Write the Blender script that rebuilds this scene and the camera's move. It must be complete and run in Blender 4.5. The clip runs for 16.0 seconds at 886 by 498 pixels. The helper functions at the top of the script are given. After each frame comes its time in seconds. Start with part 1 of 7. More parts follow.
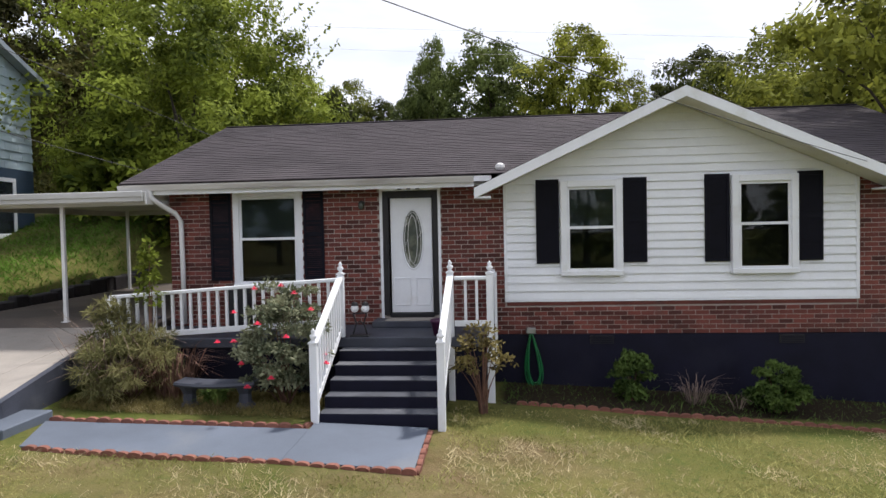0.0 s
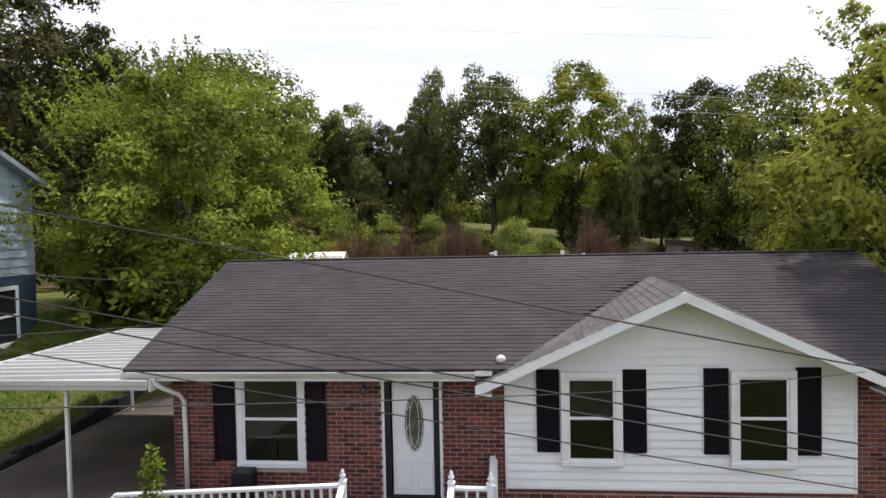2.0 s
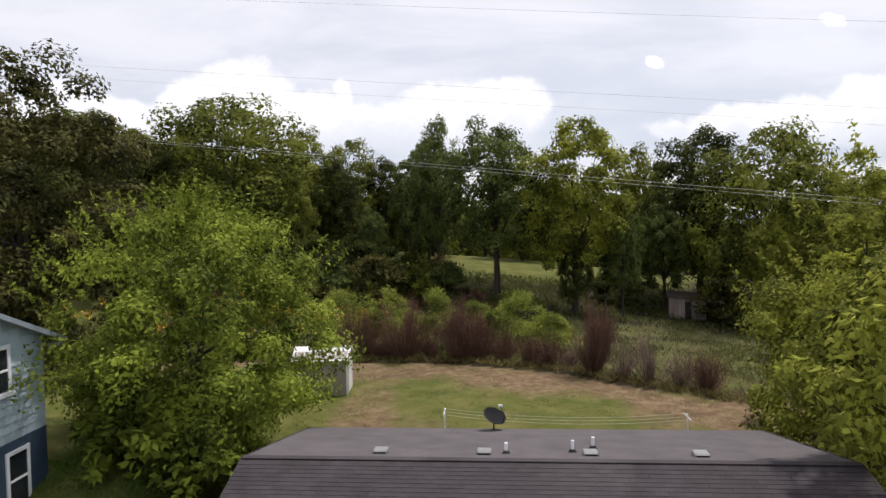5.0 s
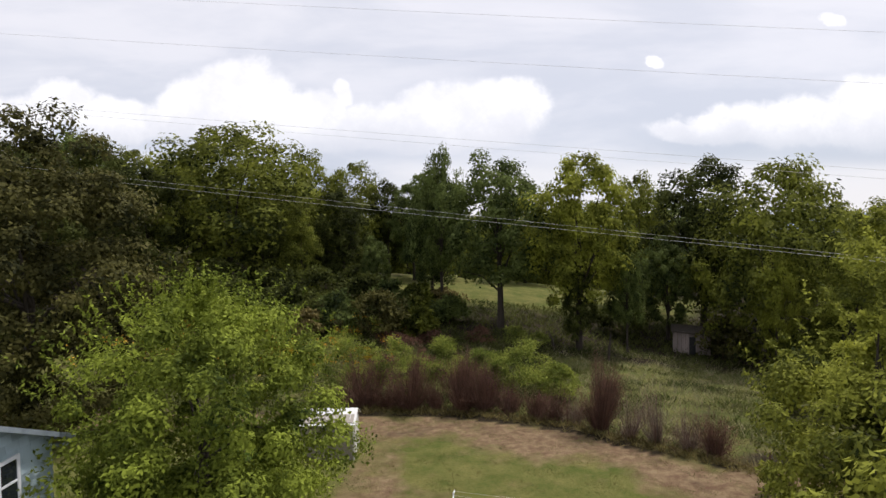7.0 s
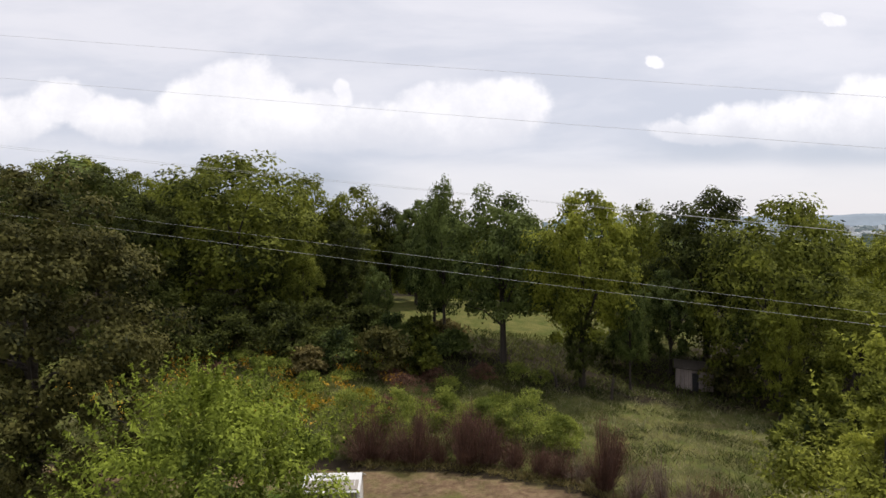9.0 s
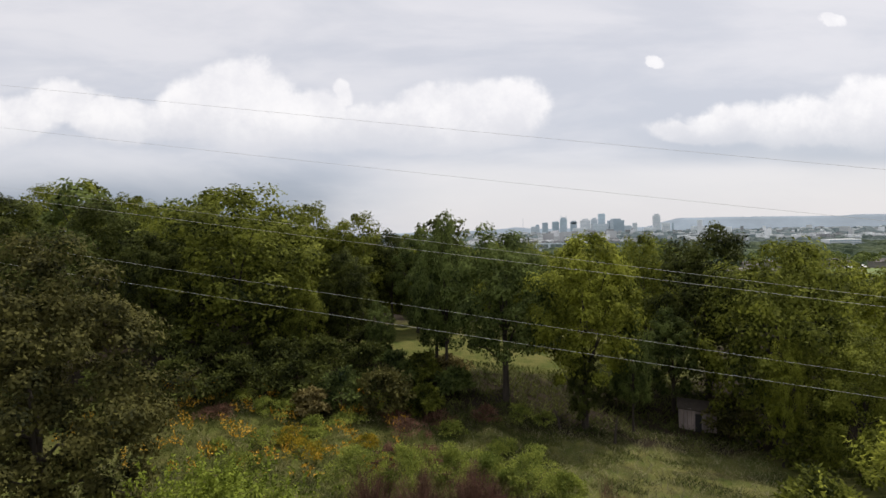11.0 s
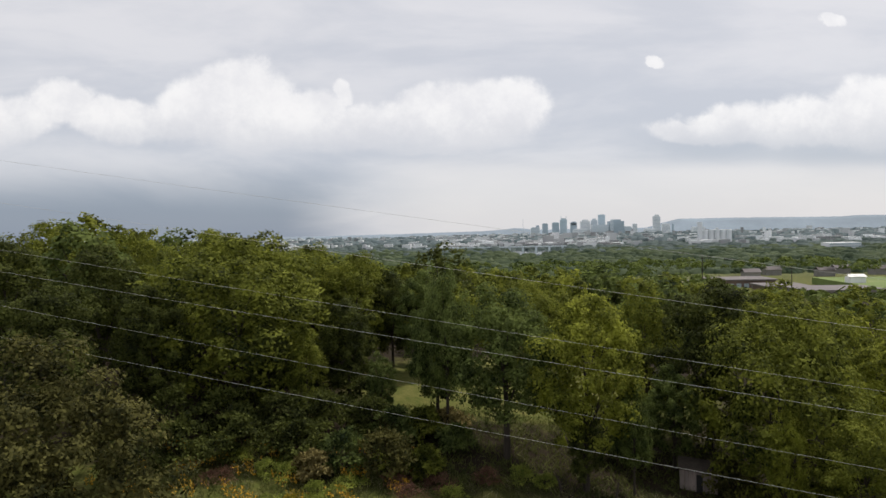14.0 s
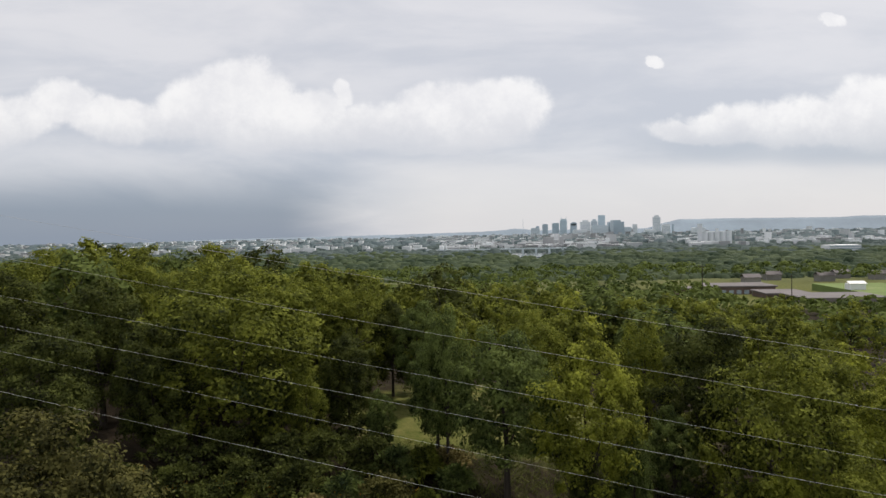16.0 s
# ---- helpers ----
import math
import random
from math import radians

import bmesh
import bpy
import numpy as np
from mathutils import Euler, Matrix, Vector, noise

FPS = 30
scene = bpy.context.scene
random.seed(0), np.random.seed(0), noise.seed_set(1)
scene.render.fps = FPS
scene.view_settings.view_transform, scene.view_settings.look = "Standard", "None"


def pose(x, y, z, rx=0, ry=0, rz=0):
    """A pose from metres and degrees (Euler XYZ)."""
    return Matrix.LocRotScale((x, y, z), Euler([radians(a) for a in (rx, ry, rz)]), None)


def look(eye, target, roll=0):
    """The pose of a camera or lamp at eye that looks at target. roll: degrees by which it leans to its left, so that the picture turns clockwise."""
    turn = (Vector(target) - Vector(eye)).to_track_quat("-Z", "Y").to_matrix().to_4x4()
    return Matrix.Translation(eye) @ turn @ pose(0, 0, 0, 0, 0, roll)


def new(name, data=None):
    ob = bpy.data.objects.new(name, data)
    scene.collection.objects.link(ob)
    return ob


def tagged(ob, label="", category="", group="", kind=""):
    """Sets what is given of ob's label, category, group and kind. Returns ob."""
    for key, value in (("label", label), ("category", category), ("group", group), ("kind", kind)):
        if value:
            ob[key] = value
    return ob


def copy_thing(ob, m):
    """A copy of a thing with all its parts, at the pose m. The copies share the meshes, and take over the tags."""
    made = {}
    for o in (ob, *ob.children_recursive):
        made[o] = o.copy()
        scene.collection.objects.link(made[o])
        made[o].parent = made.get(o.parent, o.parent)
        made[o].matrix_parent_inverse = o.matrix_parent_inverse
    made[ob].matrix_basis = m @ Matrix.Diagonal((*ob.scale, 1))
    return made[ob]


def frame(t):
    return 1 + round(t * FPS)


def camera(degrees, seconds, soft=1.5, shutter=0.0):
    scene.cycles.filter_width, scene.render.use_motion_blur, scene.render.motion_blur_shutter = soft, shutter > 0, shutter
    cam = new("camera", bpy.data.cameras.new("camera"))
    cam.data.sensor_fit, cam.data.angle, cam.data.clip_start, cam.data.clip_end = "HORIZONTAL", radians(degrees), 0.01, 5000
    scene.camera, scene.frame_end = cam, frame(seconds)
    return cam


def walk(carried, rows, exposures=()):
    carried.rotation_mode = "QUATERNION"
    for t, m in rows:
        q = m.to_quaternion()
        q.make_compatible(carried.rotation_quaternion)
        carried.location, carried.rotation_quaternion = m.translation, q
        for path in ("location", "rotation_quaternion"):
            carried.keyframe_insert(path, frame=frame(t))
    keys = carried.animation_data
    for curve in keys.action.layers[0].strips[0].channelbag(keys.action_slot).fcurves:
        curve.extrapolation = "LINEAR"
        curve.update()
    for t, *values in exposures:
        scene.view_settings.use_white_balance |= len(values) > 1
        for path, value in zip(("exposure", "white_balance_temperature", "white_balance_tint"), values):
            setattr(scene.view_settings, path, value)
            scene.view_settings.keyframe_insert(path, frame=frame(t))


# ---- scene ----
cam = camera(70.2, 16.0)
# the eye in metres: the house front is y = 0, the ground before it about z = 0
PITCH, LEAN, TURN = -1.7, 1.2, 5.2
ROWS = [
    (0.0, 1.001, -11.005, 3.100),
    (0.5, 1.018, -10.973, 3.932),
    (1.0, 1.020, -10.961, 4.758),
    (1.5, 1.033, -10.974, 5.570),
    (2.0, 1.046, -10.990, 6.370),
    (2.5, 1.050, -11.002, 7.215),
    (3.0, 1.034, -11.020, 8.063),
    (3.5, 1.015, -11.027, 8.889),
    (4.0, 0.989, -11.014, 9.680),
    (6.5, 0.625, -10.863, 13.660),
    (7.0, 0.569, -10.811, 14.469),
    (7.5, 0.527, -10.759, 15.303),
    (8.0, 0.481, -10.716, 16.146),
    (8.5, 0.436, -10.679, 16.970),
    (9.0, 0.388, -10.646, 17.797),
    (11.5, 0.153, -10.473, 22.486),
    (12.0, 0.142, -10.443, 23.441),
    (12.5, 0.155, -10.420, 24.346),
    (13.0, 0.173, -10.399, 25.230),
    (13.5, 0.177, -10.375, 26.133),
    (14.0, 0.181, -10.348, 27.104),
    (14.5, 0.191, -10.320, 28.135),
    (15.0, 0.206, -10.293, 29.158),
    (15.5, 0.222, -10.265, 30.173),
    (16.0, 0.235, -10.236, 31.173),
]
walk(cam, [(t, pose(x, y, z, 0, 0, TURN) @ pose(0, 0, 0, 90 + PITCH) @ pose(0, 0, 0, 0, 0, -LEAN)) for t, x, y, z in ROWS],
     [(0.0, 0.63, 6250, 15), (1.0, 0.70, 6270, 15), (2.0, 0.62, 6300, 15), (4.0, 0.38, 6450, 14), (6.5, 0.26, 6450, 15), (9.0, 0.18, 6500, 15), (11.5, 0.05, 6600, 13), (16.0, 0.0, 6600, 12)])

# ---------------------------------------------------------------- world and sun
SUN_EL, SUN_AZ = 62.0, 50.0     # height over the horizon, and turn from the way ahead to the right


def build_world():
    w = bpy.data.worlds.new("sky")
    scene.world = w
    w.use_nodes = True
    nt = w.node_tree
    nt.nodes.clear()
    N, L = nt.nodes.new, nt.links.new

    def math_node(op, a, b=None, c=None):
        n = N("ShaderNodeMath")
        n.operation = op
        for i, v in enumerate((a, b, c)):
            if v is None:
                continue
            if isinstance(v, (int, float)):
                n.inputs[i].default_value = v
            else:
                L(v, n.inputs[i])
        return n.outputs[0]

    def smooth(v, lo, hi):
        n = N("ShaderNodeMapRange")
        n.interpolation_type = "SMOOTHSTEP"
        L(v, n.inputs[0])
        n.inputs[1].default_value, n.inputs[2].default_value = lo, hi
        return n.outputs[0]

    def mix(f, a, b):
        n = N("ShaderNodeMix")
        n.data_type = "RGBA"
        if isinstance(f, (int, float)):
            n.inputs[0].default_value = f
        else:
            L(f, n.inputs[0])
        for s, v in ((6, a), (7, b)):
            if isinstance(v, tuple):
                n.inputs[s].default_value = (*v, 1)
            else:
                L(v, n.inputs[s])
        return n.outputs[2]

    def noise_tex(vec, scale, detail, rough=0.55, dist=0.0):
        n = N("ShaderNodeTexNoise")
        n.inputs["Scale"].default_value, n.inputs["Detail"].default_value = scale, detail
        n.inputs["Roughness"].default_value, n.inputs["Distortion"].default_value = rough, dist
        L(vec, n.inputs["Vector"])
        return n.outputs[0]

    co = N("ShaderNodeTexCoord").outputs["Generated"]
    turn = N("ShaderNodeVectorRotate")
    turn.rotation_type = "Z_AXIS"
    turn.inputs["Angle"].default_value = radians(-TURN)
    L(co, turn.inputs["Vector"])
    sep = N("ShaderNodeSeparateXYZ")
    L(turn.outputs[0], sep.inputs[0])
    ahead = math_node("MAXIMUM", math_node("ABSOLUTE", sep.outputs[1]), 0.15)
    u = math_node("DIVIDE", sep.outputs[0], ahead)
    v = math_node("DIVIDE", sep.outputs[2], ahead)
    # the sky stands level: undo the camera's lean in the cloud plane
    uv = N("ShaderNodeCombineXYZ")
    L(u, uv.inputs[0])
    v = math_node("ADD", v, math_node("MULTIPLY", u, 0.021))
    L(v, uv.inputs[1])
    uvo = uv.outputs[0]
    wob = noise_tex(uvo, 10.0, 8, 0.66)
    warp = N("ShaderNodeTexNoise")
    warp.inputs["Scale"].default_value, warp.inputs["Detail"].default_value = 11.0, 5
    L(uvo, warp.inputs["Vector"])
    shift = N("ShaderNodeVectorMath")
    shift.operation = "MULTIPLY_ADD"
    L(warp.outputs["Color"], shift.inputs[0])
    shift.inputs[1].default_value = (0.075, 0.06, 0.0)
    off = N("ShaderNodeVectorMath")
    off.operation = "SUBTRACT"
    L(uvo, off.inputs[0])
    off.inputs[1].default_value = (0.0375, 0.03, 0.0)
    L(off.outputs[0], shift.inputs[2])
    uvw = shift.outputs[0]
    # cumulus heads: centre across, centre up, half width, half height
    heads = [(-0.322, 0.209, 0.121, 0.072), (-0.389, 0.182, 0.099, 0.063), (-0.214, 0.182, 0.090, 0.056), (-0.154, 0.218, 0.023, 0.027),
             (-0.102, 0.160, 0.135, 0.056), (-0.022, 0.182, 0.072, 0.054), (0.068, 0.187, 0.112, 0.070), (0.117, 0.200, 0.067, 0.057),
             (-0.129, 0.146, 0.341, 0.036), (-0.685, 0.173, 0.108, 0.054), (-0.596, 0.196, 0.081, 0.050), (-0.510, 0.178, 0.117, 0.045),
             (-0.434, 0.178, 0.081, 0.036), (0.490, 0.169, 0.135, 0.047), (0.597, 0.173, 0.161, 0.052), (0.678, 0.182, 0.099, 0.067),
             (0.409, 0.158, 0.099, 0.027), (0.339, 0.265, 0.018, 0.014), (0.613, 0.326, 0.027, 0.013)]
    cover = None
    for hx, hy, rx, ry in heads:
        sub = N("ShaderNodeVectorMath")
        sub.operation = "SUBTRACT"
        L(uvw, sub.inputs[0])
        sub.inputs[1].default_value = (hx, hy, 0)
        mul = N("ShaderNodeVectorMath")
        mul.operation = "MULTIPLY"
        L(sub.outputs[0], mul.inputs[0])
        mul.inputs[1].default_value = (1 / rx, 1 / ry, 0)
        ln = N("ShaderNodeVectorMath")
        ln.operation = "LENGTH"
        L(mul.outputs[0], ln.inputs[0])
        d = math_node("SUBTRACT", 1.0, ln.outputs[1])
        cover = d if cover is None else math_node("MAXIMUM", cover, d)
    edge = math_node("ADD", cover, math_node("MULTIPLY", math_node("SUBTRACT", wob, 0.5), 0.75))
    # crisp tops, bases that dissolve into the haze
    heads_mask = math_node("MULTIPLY", smooth(edge, 0.06, 0.36), smooth(math_node("ADD", v, math_node("MULTIPLY", wob, 0.03)), 0.10, 0.20))
    # layered veil behind the heads
    flat = N("ShaderNodeMapping")
    flat.inputs["Scale"].default_value = (1.0, 3.6, 1.0)
    L(uvo, flat.inputs["Vector"])
    veil = noise_tex(flat.outputs[0], 2.3, 6, 0.55, 0.3)
    sky = N("ShaderNodeTexSky")
    sky.sky_type, sky.sun_disc = "NISHITA", False
    sky.sun_elevation, sky.sun_rotation = radians(SUN_EL), radians(SUN_AZ - TURN)
    blue = N("ShaderNodeVectorMath")
    blue.operation = "SCALE"
    L(sky.outputs[0], blue.inputs[0])
    blue.inputs["Scale"].default_value = 0.10
    up = smooth(v, 0.0, 0.45)
    grey = mix(up, (0.58, 0.62, 0.69), (0.76, 0.77, 0.80))
    grey = mix(smooth(veil, 0.38, 0.62), mix(0.22, grey, (0.40, 0.46, 0.55)), mix(0.45, grey, (0.86, 0.86, 0.87)))
    # bright haze low in the sky, a grey-blue bank above it, and a rain shaft
    low = math_node("MULTIPLY", smooth(u, -0.20, 0.02), smooth(v, 0.125, 0.085))
    grey = mix(math_node("MULTIPLY", low, 0.75), grey, (0.80, 0.80, 0.81))
    bank = math_node("MULTIPLY", smooth(u, 0.25, 0.42), math_node("MULTIPLY", smooth(v, 0.095, 0.12), smooth(v, 0.165, 0.135)))
    grey = mix(math_node("MULTIPLY", bank, 0.55), grey, (0.50, 0.55, 0.62))
    rain = math_node("MULTIPLY", smooth(math_node("ADD", u, math_node("MULTIPLY", veil, 0.08)), -0.05, -0.22), smooth(math_node("ADD", v, math_node("MULTIPLY", veil, 0.06)), 0.16, 0.06))
    grey = mix(math_node("MULTIPLY", rain, 0.95), grey, (0.25, 0.31, 0.40))
    bright = mix(smooth(wob, 0.36, 0.64), (0.86, 0.865, 0.88), (0.985, 0.985, 0.975))
    # shaded bases under the heads
    base = mix(smooth(math_node("ADD", v, math_node("MULTIPLY", wob, 0.09)), 0.16, 0.245), (0.74, 0.75, 0.78), bright)
    clouds = mix(heads_mask, grey, base)
    col = mix(0.12, clouds, blue.outputs[0])
    bg = N("ShaderNodeBackground")
    L(col, bg.inputs[0])
    bg.inputs[1].default_value = 1.0
    L(bg.outputs[0], N("ShaderNodeOutputWorld").inputs[0])


build_world()
sun_data = bpy.data.lights.new("sun", "SUN")
sun_data.energy, sun_data.angle, sun_data.color = 3.3, radians(4), (1.0, 0.95, 0.85)
sun = new("sun", sun_data)
az = radians(SUN_AZ - TURN)
sun_way = Vector((math.sin(az) * math.cos(radians(SUN_EL)), math.cos(az) * math.cos(radians(SUN_EL)), math.sin(radians(SUN_EL))))
sun.matrix_world = look(sun_way * 200, (0, 0, 0))

# ---------------------------------------------------------------- materials
def material(name, color, rough=0.7, var=0.18, scale=3.0, fine=40.0, bump=0.15, metal=0.0, second=None, second_at=0.6, per="", per_var=0.25, spec=0.4, stretch=(1, 1, 1), wet=0.0):
    """A surface with blotches at one scale, grain at another and fine relief. per: 'object' or 'island' varies piece by piece."""
    m = bpy.data.materials.new(name)
    m.use_nodes = True
    nt = m.node_tree
    N, L = nt.nodes.new, nt.links.new
    bsdf = nt.nodes["Principled BSDF"]
    tc = N("ShaderNodeTexCoord")
    mp = N("ShaderNodeMapping")
    mp.inputs["Scale"].default_value = stretch
    L(tc.outputs["Object"], mp.inputs["Vector"])

    def tex(s, detail):
        n = N("ShaderNodeTexNoise")
        n.inputs["Scale"].default_value, n.inputs["Detail"].default_value, n.inputs["Roughness"].default_value = s, detail, 0.6
        L(mp.outputs[0], n.inputs["Vector"])
        return n.outputs[0]

    big, small = tex(scale, 5), tex(fine, 3)
    ramp = N("ShaderNodeValToRGB")
    c = Vector(color)
    ramp.color_ramp.elements[0].position, ramp.color_ramp.elements[1].position = 0.3, 0.7
    ramp.color_ramp.elements[0].color = (*(c * (1 - var)), 1)
    ramp.color_ramp.elements[1].color = (*(c * (1 + var)), 1)
    L(big, ramp.inputs[0])
    out = ramp.outputs[0]
    if second:
        mx = N("ShaderNodeMix")
        mx.data_type = "RGBA"
        mr = N("ShaderNodeMapRange")
        mr.inputs[1].default_value, mr.inputs[2].default_value = second_at - 0.07, second_at + 0.07
        L(tex(scale * 0.45, 6), mr.inputs[0])
        L(mr.outputs[0], mx.inputs[0])
        L(out, mx.inputs[6])
        mx.inputs[7].default_value = (*second, 1)
        out = mx.outputs[2]
    grain = N("ShaderNodeHueSaturation")
    mr2 = N("ShaderNodeMapRange")
    mr2.inputs[3].default_value, mr2.inputs[4].default_value = 1 - var, 1 + var
    L(small, mr2.inputs[0])
    val = mr2.outputs[0]
    if per:
        src = N("ShaderNodeObjectInfo").outputs["Random"] if per == "object" else N("ShaderNodeNewGeometry").outputs["Random Per Island"]
        mr3 = N("ShaderNodeMapRange")
        mr3.inputs[3].default_value, mr3.inputs[4].default_value = 1 - per_var, 1 + per_var
        L(src, mr3.inputs[0])
        ml = N("ShaderNodeMath")
        ml.operation = "MULTIPLY"
        L(val, ml.inputs[0])
        L(mr3.outputs[0], ml.inputs[1])
        val = ml.outputs[0]
    L(val, grain.inputs["Value"])
    L(out, grain.inputs["Color"])
    L(grain.outputs[0], bsdf.inputs["Base Color"])
    bsdf.inputs["Roughness"].default_value, bsdf.inputs["Metallic"].default_value = rough, metal
    bsdf.inputs["Specular IOR Level"].default_value = spec
    if bump:
        bp = N("ShaderNodeBump")
        bp.inputs["Strength"].default_value, bp.inputs["Distance"].default_value = bump, 0.01
        L(small, bp.inputs["Height"])
        L(bp.outputs[0], bsdf.inputs["Normal"])
    return m


def leaf_material(name, dark, light, translucent=0.3, tuft=0.35):
    """Foliage: each leaf its own shade, whole sprays lighter or darker, light passing through."""
    m = bpy.data.materials.new(name)
    m.use_nodes = True
    nt = m.node_tree
    N, L = nt.nodes.new, nt.links.new
    bsdf, outp = nt.nodes["Principled BSDF"], nt.nodes["Material Output"]
    n = N("ShaderNodeTexNoise")
    n.inputs["Scale"].default_value, n.inputs["Detail"].default_value = tuft, 4
    L(N("ShaderNodeTexCoord").outputs["Object"], n.inputs["Vector"])
    add = N("ShaderNodeMath")
    add.operation = "MULTIPLY_ADD"
    L(N("ShaderNodeNewGeometry").outputs["Random Per Island"], add.inputs[0])
    add.inputs[1].default_value = 0.52
    sc = N("ShaderNodeMapRange")
    sc.inputs[1].default_value, sc.inputs[2].default_value, sc.inputs[3].default_value, sc.inputs[4].default_value = 0.38, 0.62, -0.14, 0.56
    L(n.outputs[0], sc.inputs[0])
    L(sc.outputs[0], add.inputs[2])
    ob = N("ShaderNodeObjectInfo")
    add2 = N("ShaderNodeMath")
    add2.operation = "MULTIPLY_ADD"
    L(ob.outputs["Random"], add2.inputs[0])
    add2.inputs[1].default_value = 0.2
    L(add.outputs[0], add2.inputs[2])
    ramp = N("ShaderNodeValToRGB")
    ramp.color_ramp.elements[0].color, ramp.color_ramp.elements[1].color = (*dark, 1), (*light, 1)
    L(add2.outputs[0], ramp.inputs[0])
    L(ramp.outputs[0], bsdf.inputs["Base Color"])
    bsdf.inputs["Roughness"].default_value, bsdf.inputs["Specular IOR Level"].default_value = 0.75, 0.10
    tr = N("ShaderNodeBsdfTranslucent")
    L(ramp.outputs[0], tr.inputs[0])
    mx = N("ShaderNodeMixShader")
    mx.inputs[0].default_value = translucent
    L(bsdf.outputs[0], mx.inputs[1])
    L(tr.outputs[0], mx.inputs[2])
    L(mx.outputs[0], outp.inputs[0])
    return m


def glass_material(name, tint=(0.02, 0.025, 0.03)):
    m = bpy.data.materials.new(name)
    m.use_nodes = True
    b = m.node_tree.nodes["Principled BSDF"]
    b.inputs["Base Color"].default_value = (*tint, 1)
    b.inputs["Roughness"].default_value, b.inputs["Specular IOR Level"].default_value = 0.04, 0.6
    return m


BRICK = material("brick", (0.122, 0.034, 0.026), 0.85, 0.25, 2.0, 60, 0.4, per="object", per_var=0.6, second=(0.075, 0.042, 0.040), second_at=0.62)
BRICK_REST = material("brick_rest", (0.122, 0.034, 0.026), 0.85, 0.25, 2.0, 60, 0.4, per="island", per_var=0.6, second=(0.075, 0.042, 0.040), second_at=0.62)
MORTAR = material("mortar", (0.36, 0.32, 0.29), 0.95, 0.15, 5, 90, 0.5)
WHITE = material("white_paint", (0.74, 0.76, 0.79), 0.5, 0.05, 2.5, 50, 0.05, second=(0.62, 0.62, 0.6), second_at=0.68)
SIDING = material("vinyl_siding", (0.75, 0.77, 0.80), 0.5, 0.05, 1.2, 30, 0.05, second=(0.66, 0.67, 0.67), second_at=0.66, per="object", per_var=0.03)
SOFFIT = material("soffit_cream", (0.62, 0.60, 0.50), 0.6, 0.08, 2, 30, 0.05)
NAVY = material("navy_paint", (0.009, 0.009, 0.020), 0.6, 0.25, 1.6, 40, 0.15, second=(0.014, 0.014, 0.026), second_at=0.62, spec=0.15)
TREAD = material("tread_paint", (0.062, 0.067, 0.082), 0.7, 0.3, 2.2, 50, 0.2, second=(0.115, 0.12, 0.132), second_at=0.58)
CARPORT_METAL = material("carport_metal", (0.46, 0.46, 0.45), 0.4, 0.1, 0.8, 20, 0.05, second=(0.34, 0.34, 0.32), second_at=0.6, stretch=(0.3, 2, 1))
STEP_GREY = material("step_paint", (0.045, 0.05, 0.068), 0.6, 0.25, 1.6, 40, 0.15, second=(0.085, 0.09, 0.10), second_at=0.6)
WALK_GREY = material("walk_paint", (0.10, 0.12, 0.155), 0.7, 0.15, 0.9, 50, 0.2, second=(0.15, 0.165, 0.185), second_at=0.58)
SHUTTER = material("shutter_black", (0.006, 0.006, 0.011), 0.6, 0.2, 3, 40, 0.1, spec=0.12)
SHINGLE = material("shingle_piece", (0.041, 0.034, 0.039), 0.95, 0.25, 0.7, 120, 0.5, per="object", per_var=0.12, second=(0.058, 0.049, 0.053), second_at=0.57)
SHINGLE_REST = material("shingle_rest", (0.041, 0.034, 0.039), 0.95, 0.25, 0.7, 120, 0.5, per="island", per_var=0.12, second=(0.058, 0.049, 0.053), second_at=0.57)
SHINGLE_PALE = material("pale_shingle", (0.092, 0.081, 0.087), 0.95, 0.2, 1.2, 120, 0.5, per="island", per_var=0.2)
GLASS = glass_material("window_glass")
BLIND = material("blind", (0.30, 0.31, 0.28), 0.6, 0.1, 3, 30, 0.0)
# near-black colour that stands in for the shade inside openings
DARK = material("unlit_opening", (0.02, 0.02, 0.02), 0.9, 0.2, 3, 30, 0.0)
# brown stains plus the carport's shade, both put into the colour
CONCRETE_STAINED_SHADED = material("stained_shaded_concrete", (0.13, 0.105, 0.085), 0.9, 0.2, 0.7, 40, 0.3, second=(0.085, 0.07, 0.06), second_at=0.52)
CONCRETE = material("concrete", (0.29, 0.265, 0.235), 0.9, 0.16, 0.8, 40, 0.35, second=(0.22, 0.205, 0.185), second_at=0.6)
METAL_WHITE = material("white_metal", (0.66, 0.66, 0.66), 0.35, 0.06, 1.0, 20, 0.05, spec=0.5, second=(0.5, 0.5, 0.48), second_at=0.65)
METAL_GREY = material("grey_metal", (0.30, 0.30, 0.30), 0.4, 0.1, 3, 40, 0.05, metal=0.6)
BLACK = material("black_metal", (0.012, 0.012, 0.014), 0.45, 0.2, 3, 40, 0.05)
BLUE_SHAKE = material("blue_shake", (0.35, 0.44, 0.49), 0.7, 0.12, 1.2, 30, 0.15, per="object", per_var=0.17, second=(0.46, 0.53, 0.57), second_at=0.63)
BLUE_BLOCK = material("blue_block", (0.042, 0.070, 0.110), 0.7, 0.15, 1.5, 40, 0.2)
EDGING = material("terracotta_edging", (0.21, 0.085, 0.06), 0.85, 0.25, 4, 50, 0.3, per="object", per_var=0.2)
HOSE = material("green_hose", (0.015, 0.16, 0.05), 0.4, 0.2, 4, 30, 0.05)
BARK = material("bark", (0.045, 0.036, 0.028), 0.95, 0.3, 3, 14, 0.8, stretch=(1, 1, 0.25))
